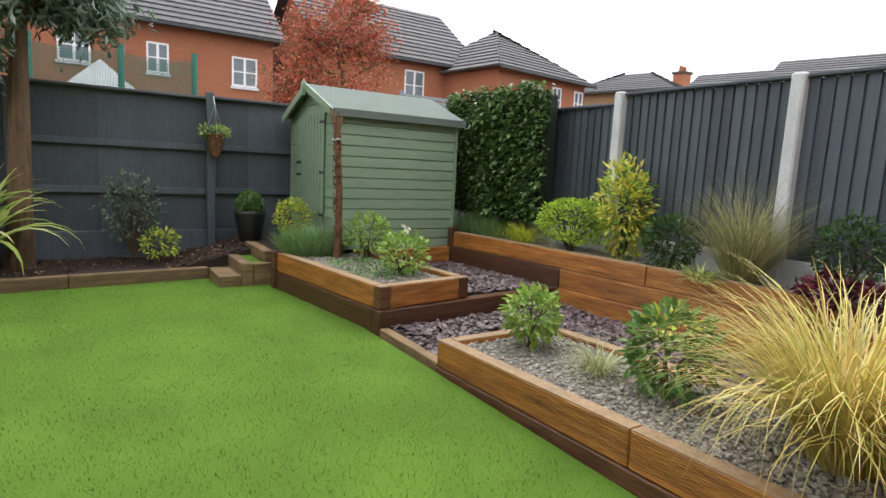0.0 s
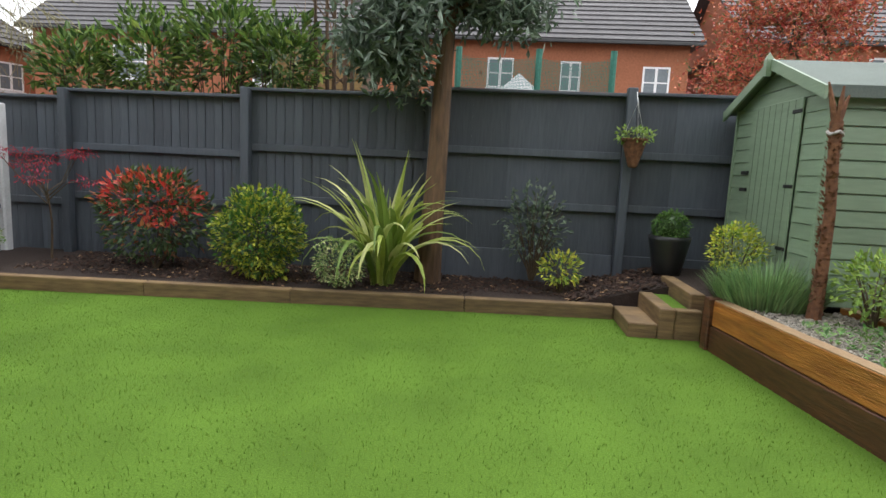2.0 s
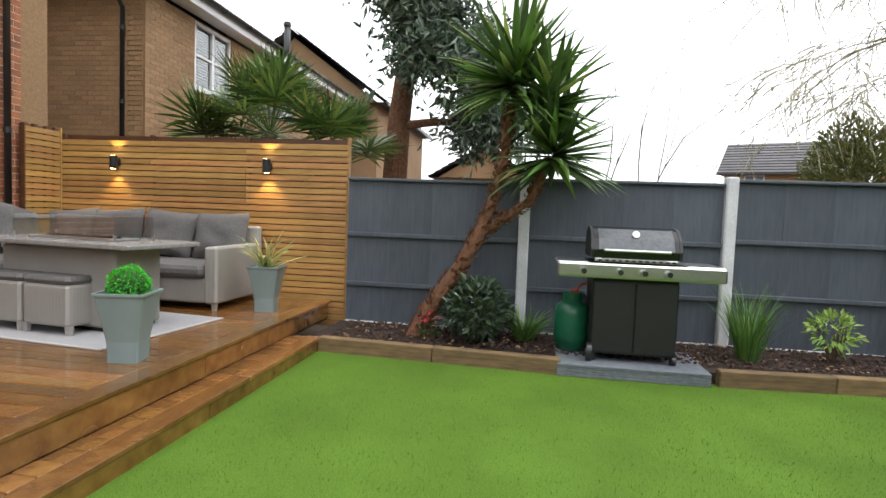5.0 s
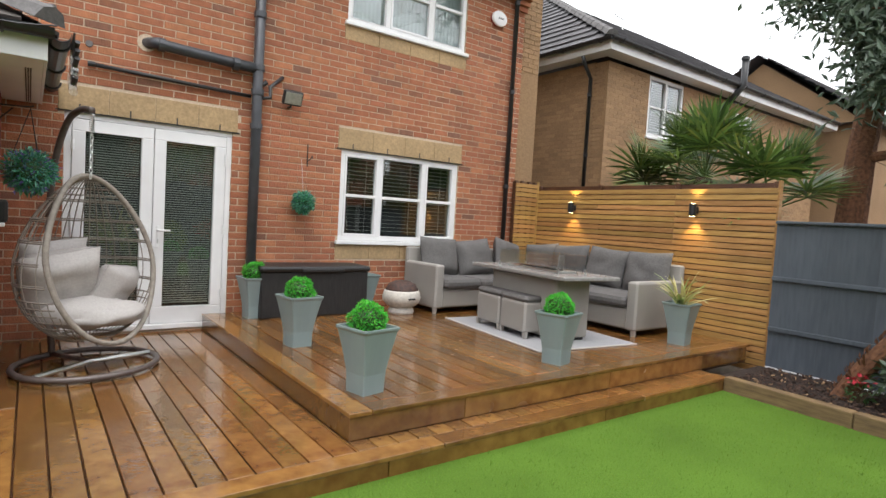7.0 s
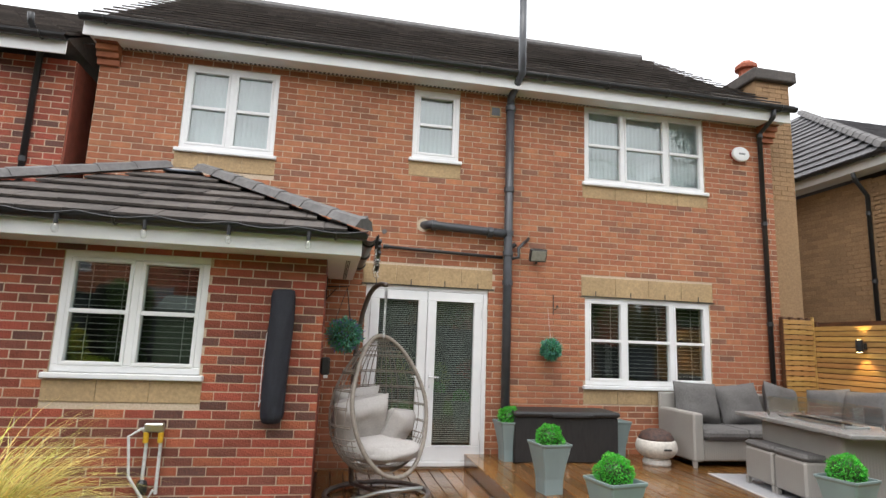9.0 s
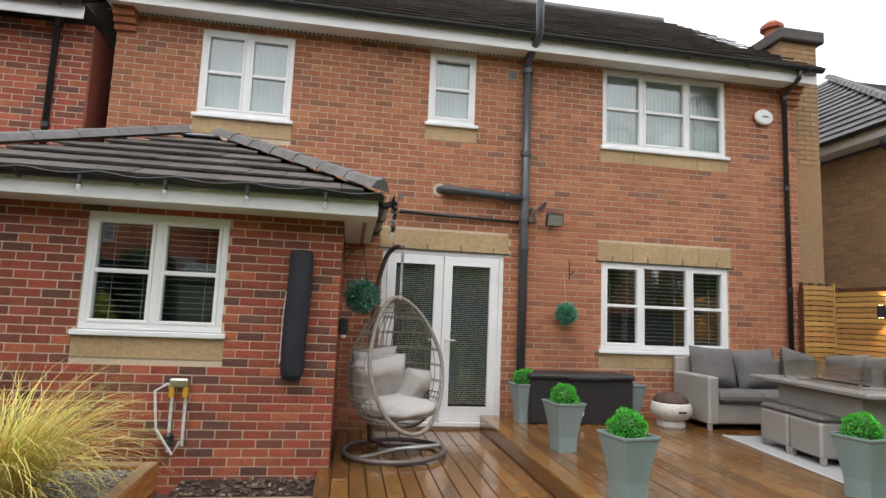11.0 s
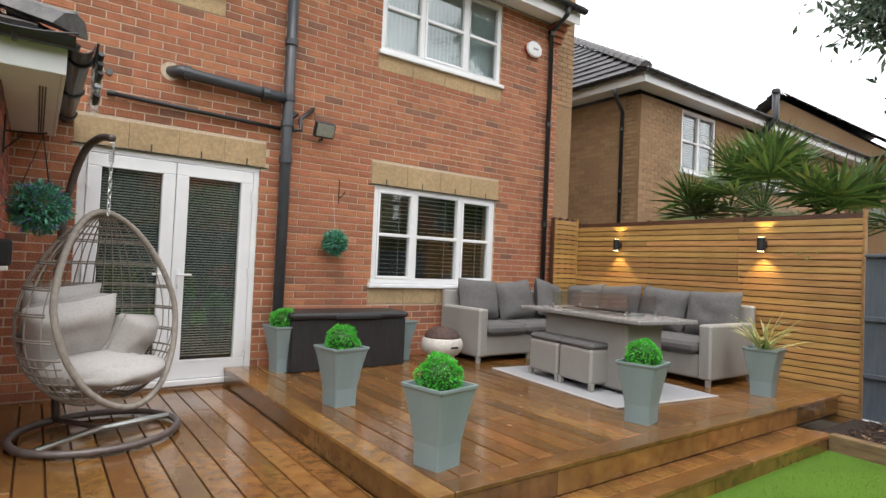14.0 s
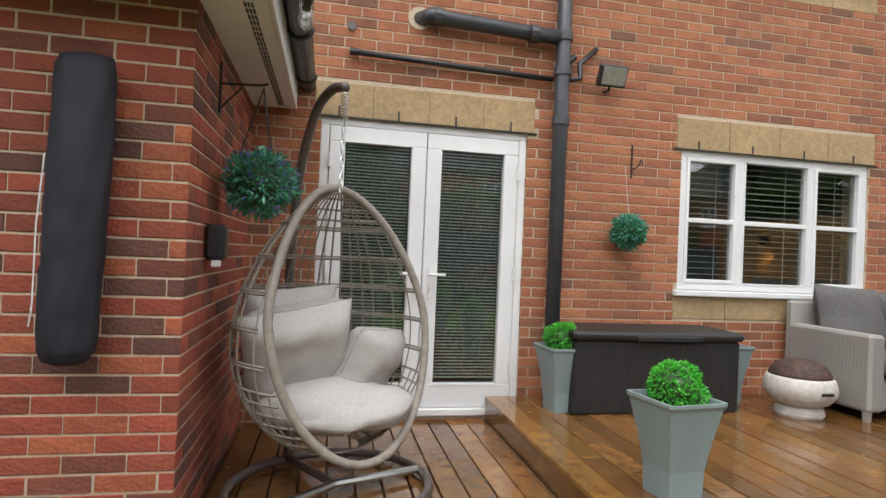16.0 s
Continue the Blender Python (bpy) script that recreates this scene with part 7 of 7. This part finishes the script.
# ---- yucca ----
t = thing("yucca_tree", "leaning two-headed yucca tree with a rough brown trunk", "tree", (-4.75, 2.42, .05))
def rough_trunk(pts, rads, seed):
    g = G().tube(pts, rads, 12)
    rr = random.Random(seed)
    for i in range(len(pts) - 1):
        p, q = Vector(pts[i]), Vector(pts[i + 1])
        d = (q - p).normalized()
        s = d.cross(Vector((1, 0, 0))).normalized()
        w = d.cross(s)
        for k in range(int((q - p).length * 130)):
            u, a = rr.random(), rr.uniform(0, 6.28)
            o = s * math.cos(a) + w * math.sin(a)
            r = rads[i] + (rads[i + 1] - rads[i]) * u
            g.leaf(p + (q - p) * u + o * r * .93, d * .8 + o * .8, o, .07, .05, .1)
    return g
part("trunk", rough_trunk([(0, 0, 0), (0, .14, .3), (.0, .42, .72), (0, .58, 1.02), (0, .70, 1.32), (0, .80, 1.75), (0, .84, 2.25)], [.095, .08, .068, .066, .046, .042, .046], 1), YBARK, t)
part("branch", rough_trunk([(0, .56, 1.02), (.02, .80, 1.20), (.02, 1.05, 1.38), (.02, 1.16, 1.62)], [.046, .038, .036, .042], 2), YBARK, t)
rr_ = random.Random(6)
for c, n_, L_ in (((0, .86, 2.52), 165, .82), ((.02, 1.26, 1.86), 120, .74), ((.12, 1.20, 2.30), 80, .66)):
    g = G()
    for i in range(n_):
        u = rr_.random()
        el = math.asin(1 - 1.45 * u)
        g.blade((c[0] + rr_.gauss(0, .03), c[1] + rr_.gauss(0, .03), c[2] - .25 * u + .12), rr_.uniform(0, 6.28), el, L_ * rr_.uniform(.65, 1.05), .078, rr_.uniform(.05, .35) if u < .7 else rr_.uniform(.3, 1.0), 4, fold=.25)
    part("leaf_head", g, L_YUC, t)

# ---- trees beyond and in the beds ----
MINR = .0042


def limb(g, p, d, r, ln, depth, rr, ends, droop=0.0, kids=3, spread=.7, thin=.68):
    """A limb that bends and divides; ends takes the tips."""
    p, d = Vector(p), Vector(d).normalized()
    pts, rads = [p], [r]
    n = 4
    for i in range(n):
        d = (d + Vector((rr.gauss(0, .13), rr.gauss(0, .13), rr.gauss(0, .1) - droop))).normalized()
        p = p + d * ln / n
        pts.append(p)
        rads.append(max(MINR, r * (1 - (1 - thin) * (i + 1) / n)))
        if depth <= 1:
            ends.append(p)
    g.tube(pts, rads, 7 if r > .04 else 4, cap=False)
    if depth > 0:
        for k in range(kids):
            q = pts[rr.choice((2, 3, 4))] if k else pts[-1]
            a = rr.uniform(0, 6.28)
            o = Vector((math.cos(a), math.sin(a), rr.uniform(-.2, .5)))
            limb(g, q, d + o * spread, r * thin * rr.uniform(.5, .8), ln * rr.uniform(.55, .8), depth - 1, rr, ends, droop, kids, spread, thin)


def tree(name, label, at, pts, rads, limbs, bark, leafm, n_leaf, size, r_clump, seed, depth=2, droop=0., kids=3, ln=1.0, spread=.7, aspect=.25, down=-.5, cat="tree"):
    rr = random.Random(seed)
    t = thing(name, label, cat, at)
    g = G().tube(pts, rads, 12)
    part("trunk", g, bark, t)
    g, ends = G(), []
    for p, d, r, l_ in limbs:
        limb(g, p, d, r, l_ * ln, depth, rr, ends, droop, kids, spread)
    part("branches", g, bark, t)
    if leafm:
        lf = G()
        per = max(1, n_leaf // max(1, len(ends)))
        for e in ends:
            for _ in range(per):
                q = e + Vector((rr.gauss(0, r_clump), rr.gauss(0, r_clump), rr.gauss(0, r_clump)))
                lf.leaf(q, (rr.gauss(0, .7), rr.gauss(0, .7), down + rr.gauss(0, .5)), (rr.gauss(0, 1), rr.gauss(0, 1), rr.gauss(0, 1)), size * rr.uniform(.6, 1.2), size * aspect)
        part("crown", lf, leafm, t)
    return t


tree("eucalyptus_tree", "leaning eucalyptus with grey-green drooping leaves in the bed", (-.20, 7.78, .05),
     [(0, 0, 0), (.02, 0, .5), (.05, 0, 1.2), (.07, 0, 1.95), (.10, 0, 2.6), (.18, .05, 3.6)], [.15, .125, .105, .095, .075, .04],
     [((.07, 0, 2.1), (-.8, -.2, .55), .035, .85), ((.10, 0, 2.75), (.9, -.2, .5), .03, .9), ((.08, 0, 2.35), (-.7, -.5, .4), .03, .9), ((.10, 0, 2.6), (.5, .3, .8), .03, .9), ((.10, 0, 2.6), (-.6, .4, .7), .03, 1.0), ((.13, 0, 3.0), (.2, -.6, .7), .03, .9), ((.17, .05, 3.5), (.1, .1, 1), .03, .8), ((.12, 0, 2.9), (-.9, 0, .4), .03, .9)],
     GUM, L_EUC, 11000, .145, .15, 3, 2, .05, 3, ln=.52, spread=.9, aspect=.3)
tree("eucalyptus_tree", "large eucalyptus with peeling brown trunk beyond the fence", (-7.3, 1.55, 0),
     [(0, 0, 0), (0, .0, 1.6), (.0, .05, 2.6), (-.05, .12, 3.4), (0, .25, 4.6), (.1, .3, 6.2)], [.20, .18, .16, .14, .11, .05],
     [((0, .05, 2.5), (.3, .9, .25), .07, 1.1), ((0, .05, 2.9), (-.2, .4, .9), .08, 1.1), ((-.05, .12, 3.3), (.2, .8, .6), .07, 1.2), ((0, .2, 4.2), (.2, .7, .7), .06, 1.3), ((0, .25, 4.6), (0, .2, .9), .06, 1.1), ((.1, .3, 5.8), (.1, .3, .9), .05, 1.2), ((0, .2, 3.8), (.6, .2, .5), .05, 1.1)],
     YBARK, L_EUC, 20000, .17, .20, 13, 2, .05, 3, ln=.72, spread=.8, aspect=.3)
MINR = .0065
tree("silver_birch", "tall bare silver birch with fine drooping twigs beyond the fence", (-9.6, 10.3, 0),
     [(0, 0, 0), (.02, 0, 2.5), (.08, 0, 5), (.1, .1, 7.5), (.1, .1, 9.5)], [.17, .14, .11, .075, .03],
     [((.04, 0, 2.8 + .26 * k), (math.cos(k * 2.3), math.sin(k * 2.3), .75), .018, 1.1 + .2 * (k % 4)) for k in range(24)] + [((.08, 0, 4.2), (.35, -1, .45), .024, 2.2), ((.1, .1, 5.2), (.5, -1, .5), .022, 2.4), ((.1, .1, 6.0), (.2, -1, .6), .02, 2.4), ((.08, 0, 4.8), (-.2, 1, .5), .022, 2.2)],
     BIRCH, leafmat("birch_catkin", (.16, .13, .07)), 9000, .065, .12, 23, 3, .13, 4, spread=.8, aspect=.3)
MINR = .0042
tree("red_photinia_tree", "rounded tree with coppery red young leaves behind the shed", (5.15, 12.0, 0), [(0, 0, 0), (.0, 0, 1.6), (.1, 0, 2.6), (.1, 0, 3.8)], [.12, .10, .07, .03],
     [((0, 0, 1.9 + .22 * k), (math.cos(k * 2.4), math.sin(k * 2.4), .6), .035, .85 - .03 * k) for k in range(12)], STEM, L_RED, 15000, .085, .20, 31, 2, .0, 3, spread=.9, aspect=.45, down=.3)
for k, (x_, y_, z_, s_) in enumerate(((-5.2, 9.25, 2.35, 1.0), (-4.2, 9.3, 2.6, 1.15), (-3.2, 9.3, 2.80, 1.2), (-2.35, 9.2, 2.60, 1.0))):
    t = thing("laurel", "large-leaved green laurel rising above the fence", "shrub", (x_, y_, 0), group="laurels behind the fence")
    part("stem_frame", twigs((0, 0, z_ - .1), (0, 0, 0), 16, (.5, .4, .5), .012, k), STEM, t)
    part("foliage", crown(900, (0, 0, z_ + .0), (.60 * s_, .45, .56 * s_), .16, k + 60, .2, .38, up=.5), leafmat("laurel_leaf", (.08, .14, .025), (.04, .08, .015), alt=((0, (.06, .115, .022)), (.45, (.13, .21, .04)), (.72, (.03, .06, .015)), (.94, (.24, .27, .06)))) if k == 0 else bpy.data.materials["laurel_leaf"], t)
rr_ = random.Random(55)
for k in range(5):
    t = thing("bare_sapling", "thin bare upright stems behind the fence", "small tree", (-1.95 + k * .14 + rr_.uniform(-.04, .04), 9.2 + rr_.uniform(-.2, .2), 0), group="bare saplings")
    g, ends = G(), []
    g.tube([(0, 0, 0), (.02, 0, 2), (.04 * rr_.uniform(-1, 1), 0, 3.9)], [.035, .03, .018], 6)
    for j in range(3):
        limb(g, (.01, 0, 2.3 + .4 * j), (rr_.uniform(-1, 1), rr_.uniform(-1, 1), .9), .012, .6, 1, rr_, ends, 0, 2)
    part("stem_frame", g, BARK, t)
t = thing("conifer", "olive-green bushy conifer beyond the fence", "tree", (-9.0, 8.4, 0))
part("trunk", G().tube([(0, 0, 0), (0, 0, 2.6)], [.1, .04], 8), BARK, t)
part("crown", crown(6500, (0, 0, 1.95), (.75, .75, 1.0), .11, 71, .3, .35, up=.5), leafmat("olive_needle", (.13, .14, .04), (.07, .08, .02)), t)
t = thing("bare_shrub", "upright budding bare twigs beyond the fence", "shrub", (-8.6, 4.7, 0))
g, ends = G(), []
for k in range(9):
    limb(g, (0, rr_.uniform(-.6, .6), .6), (rr_.uniform(-.3, .3), rr_.uniform(-.8, .8), 1.2), .014, 2.2, 1, rr_, ends, 0, 2, .3)
part("stem_frame", g, STEM, t)
lf = G()
for e in ends:
    lf.leaf(e, (rr_.gauss(0, 1), rr_.gauss(0, 1), .5), (0, 0, 1), .04, .03)
part("buds", lf, L_DARK, t)


def fan_palm(at, h, seed, n=26):
    rr = random.Random(seed)
    t = thing("fan_palm", "fan palm with dark green pleated leaves above the screen", "palm", at, group="fan palms")
    part("trunk", G().tube([(0, 0, 0), (0, 0, h)], [.12, .10], 10), BARK, t)
    for i in range(n):
        a, el = rr.uniform(0, 6.28), rr.uniform(-.2, 1.35)
        d = Vector((math.cos(a) * math.cos(el), math.sin(a) * math.cos(el), math.sin(el)))
        ln = rr.uniform(.40, .70)
        c = Vector((0, 0, h)) + d * ln
        side = d.cross(Vector((0, 0, 1))).normalized()
        up = side.cross(d)
        g = G().tube([(0, 0, h), tuple(c)], .009, 4)
        for k in range(22):
            b = (k / 21 - .5) * 3.6
            v = d * math.cos(b) + side * math.sin(b) + up * .12 * ((k % 2) - .5)
            L2 = .58 * (1 - .12 * abs(b) / 1.8) * rr.uniform(.9, 1.08)
            e = c + v * L2 + Vector((0, 0, -.06 * rr.random()))
            w = (side * math.cos(b) - d * math.sin(b)).normalized() * .019
            q = len(g.v)
            m_ = c + v * L2 * .55
            g.v += [tuple(c - w * .3), tuple(c + w * .3), tuple(m_ + w), tuple(e), tuple(m_ - w)]
            g.f += [(q, q + 1, q + 2, q + 4), (q + 4, q + 2, q + 3)]
        part("frond", g, L_PALM, t)


fan_palm((-6.3, .15, 0), 2.22, 1, 34)
fan_palm((-6.25, 1.05, 0), 1.80, 2, 20)
fan_palm((-6.5, -.75, 0), 1.95, 3, 14)

# trampoline net and play tent beyond the fence
t = thing("trampoline_net", "green safety netting on padded green poles beyond the fence", "trampoline", (0, 10, 0))
for x_ in (-.15, .95, 1.95):
    part("pole", G().tube([(x_, 0, 0), (x_ * 1.0, 0, 2.98)], .045, 8), NET, t)
g = G()
for i in range(106):
    x_ = -.15 + 2.1 * i / 105
    g.box(x_ - .0032, x_ + .0032, -.002, .002, 1.2, 2.9 - .12 * math.sin(math.pi * ((x_ + .15) % 1.05) / 1.05))
for k in range(80):
    z = 1.25 + k * .020
    g.box(-.15, 1.95, -.002, .002, z, z + .0055)
part("mesh", g, NET, t)
t = thing("play_tent", "pale grey pitched tent roof behind the netting", "tent", (.75, 11.3, 0))
part("canvas", G().add([(-.8, 0, 2.2), (.8, 0, 2.2), (.8, 1.4, 2.2), (-.8, 1.4, 2.2), (0, .7, 3.0), (-.8, 0, 0), (.8, 0, 0), (.8, 1.4, 0), (-.8, 1.4, 0)], [(0, 1, 4), (1, 2, 4), (2, 3, 4), (3, 0, 4), (0, 5, 6, 1), (1, 6, 7, 2), (2, 7, 8, 3), (3, 8, 5, 0)]), CONC, t)

t = thing("timber_outbuilding", "tan timber-boarded outbuilding beyond the saplings", "outbuilding", (-2.3, 10.6, 0))
for k in range(22):
    part("board", G().box(-.75, .65, 0, .02 + .004 * (k % 2), .05 + k * .14, .18 + k * .14, .004), bpy.data.materials["tan_board"] if k else mat("tan_board", (.40, .25, .10), .7, vary=.2, per="object", stain=.3), t)
part("roof", G().box(-.85, .75, -.12, 1.2, 3.14, 3.2, .01), FELT, t)
part("inner_wall", G().box(-.75, .65, .03, 1.1, 0, 3.13), BARK, t)

# ---- houses beyond ----
def far_house(name, label, at, rz, w, d, eave, ridge, hip, wins, wall=None, side_wins=()):
    """Origin at the front corner; x runs along the front, y goes back."""
    t = thing(name, label, "house", at, rz)
    wm = wall or FARBRICK
    part("wall", G().box(0, w, 0, d, 0, eave), wm, t)
    o = .35
    h = d / 2 if hip else 0
    rf = G()
    A_ = [(-o, -o, eave), (w + o, -o, eave), (w + o, d + o, eave), (-o, d + o, eave)]
    hl = hip * (d / 2)
    hr = hl
    B_ = [(-o + hl, d / 2, ridge), (w + o - hr, d / 2, ridge)]
    rf.add(A_ + B_, [(0, 1, 5, 4), (2, 3, 4, 5), (3, 2, 1, 0)] + ([(1, 2, 5), (3, 0, 4)] if hip else []))
    r_ = part("roof", rf, GTILE, t)
    L2 = math.hypot(d / 2 + o, ridge - eave)
    rows = int(L2 / .34)
    g = G()
    def row(p0, along, up, length, clipk):
        along, up = Vector(along), Vector(up).normalized()
        nn = along.cross(up)
        if nn.z < 0:
            nn = -nn
        for i in range(rows):
            s = i * L2 / rows
            c0 = clipk * s / L2
            a, b = c0, length - c0
            if b - a < .2:
                continue
            p = Vector(p0) + up * s
            c1 = clipk * (s + L2 / rows) / L2
            q = [p + along * a, p + along * b, Vector(p0) + along * (length - c1) + up * (s + L2 / rows), Vector(p0) + along * c1 + up * (s + L2 / rows)]
            g.add([q[0] + nn * .07, q[1] + nn * .07, q[2] + nn * .025, q[3] + nn * .025, q[0], q[1]], [(0, 1, 2, 3), (4, 5, 1, 0)])
    row(A_[0], (1, 0, 0), (0, d / 2 + o, ridge - eave), w + 2 * o, hl)
    row(A_[2], (-1, 0, 0), (0, -d / 2 - o, ridge - eave), w + 2 * o, hl)
    if hip:
        row(A_[1], (0, 1, 0), (-hr, 0, ridge - eave), d + 2 * o, d / 2 + o)
        row(A_[3], (0, -1, 0), (hl, 0, ridge - eave), d + 2 * o, d / 2 + o)
    else:
        part("gable", G().loft([[(.0, 0, eave), (.0, d, eave), (.0, d / 2, ridge - .2)], [(w, 0, eave), (w, d, eave), (w, d / 2, ridge - .2)]]), wm, t)
    part("tiles", g, GTILE, r_, kind="stuff")
    part("gutter", G().box(-o, w + o, -o - .08, -o, eave - .1, eave, .02), BLACKP, t)
    for f, ws in (("f", wins), ("l", side_wins)):
        for a, z0, ww, hh in ws:
            m = Matrix.Identity(4) if f == "f" else pose(0, 0, 0, 0, 0, -90) @ Matrix.Identity(4)
            if f == "l":
                m = facing((0, 0, 0), "-x")
                m = Matrix(((0, 1, 0, 0), (1, 0, 0, 0), (0, 0, 1, 0), (0, 0, 0, 1)))
            wd = part("window", G().box(a, a + ww, -.03, .02, z0, z0 + .06, 0, m).box(a, a + ww, -.03, .02, z0 + hh - .06, z0 + hh, 0, m).box(a, a + .06, -.03, .02, z0 + .06, z0 + hh - .06, 0, m).box(a + ww - .06, a + ww, -.03, .02, z0 + .06, z0 + hh - .06, 0, m).box(a + ww / 2 - .04, a + ww / 2 + .04, -.03, .02, z0 + .06, z0 + hh - .06, 0, m), UPVC, t, "white window frame")
            for q in (0, 1):
                part("pane", G().box(a + .06 + q * (ww / 2 - .02), a + ww / 2 - .04 + q * (ww / 2 - .02), -.012, -.006, z0 + .06, z0 + hh - .06, 0, m), FARGLASS, wd)
                part("glazing_bar", G().box(a + .06 + q * (ww / 2 - .02), a + ww / 2 - .04 + q * (ww / 2 - .02), -.02, -.013, z0 + hh * .5 - .02, z0 + hh * .5 + .02, 0, m), UPVC, wd)
            part("sill", G().box(a - .05, a + ww + .05, -.07, 0, z0 - .09, z0 - .01, 0, m), CONC, t)
    return t


FARGLASS = mat("far_window_glass", (.16, .19, .21), .08)
far_house("terraced_house", "long orange-brick house with a grey tiled roof behind the fence", (-16.0, 21.0, 0), 0, 22.3, 8, 5.55, 9.0, 0, [(20.9, 3.88, .85, .98), (18.3, 4.0, .65, .95), (15.95, 4.05, .85, .95), (8, 3.9, 1.2, 1.2), (3, 3.9, 1.2, 1.2)])
far_house("terraced_house", "orange-brick gabled house with a grey tiled roof", (8.0, 20.6, 0), 0, 6.8, 7.5, 5.6, 8.6, 0, [(3.4, 4.1, .9, 1.15), (6.0, 4.1, .9, 1.15)], side_wins=())
far_house("detached_house", "orange-brick house with a grey hipped roof", (13.8, 17.6, 0), 8, 5.4, 6.0, 5.3, 7.4, 1, [(1.3, 4.0, .7, 1.0), (3.2, 4.0, .6, 1.0), (4.7, 4.0, .6, 1.0)])
far_house("detached_house", "distant house with a grey hipped roof above the fence", (26.3, 26.4, 0), -75, 6.2, 5, 6.4, 7.8, 1, [], TAN)
far_house("terraced_house", "distant house with a long grey tiled roof above the fence", (27.7, 19.8, 0), -75.6, 4.4, 8, 5.4, 7.65, 0, [], TAN)
far_house("terraced_house", "distant house with a long grey tiled roof and a tan gable", (28.0, 15.4, 0), -75.6, 18, 8.4, 5.5, 7.95, 0, [], TAN)
t = thing("chimney", "orange brick chimney with pots above a far roof", "chimney", (34.0, 24.1, 0))
part("shaft", G().box(-.42, .42, -.4, .4, -.6, 8.35, .02), FARBRICK, t)
part("cap", G().box(-.5, .5, -.48, .48, 8.35, 8.5, .02), TILE, t)
for x_ in (-.2, .2):
    part("pot", G().lathe([(.14, 8.5), (.11, 8.85), (.13, 8.87)], (x_, 0, 0), 10), bpy.data.materials["terracotta"], t)
far_house("detached_house", "orange-brick house with a grey hipped roof beyond the birch", (-21.0, 16.0, 0), 67, 8.0, 5.0, 5.15, 7.4, 1, [(.6, 3.5, .85, 1.05), (4.3, 3.5, .85, 1.05), (6.6, 3.5, .85, 1.05)], FARBRICK)
far_house("detached_house", "small distant gabled house with a grey roof", (-33.5, 14.3, 0), 64, 6.4, 6, 4.2, 6.2, 0, [(1, 3, 1, 1.1)], TAN)
far_house("detached_house", "tan brick house gable with a dark verge past the neighbour", (-18.0, -1.7, 0), 180, 8, 6.0, 4.9, 7.3, 0, [], TAN)
far_house("detached_house", "low tan brick house end past the eucalyptus", (-24.0, 3.4, 0), 180, 6, 4, 2.9, 4.3, 0, [], TAN)
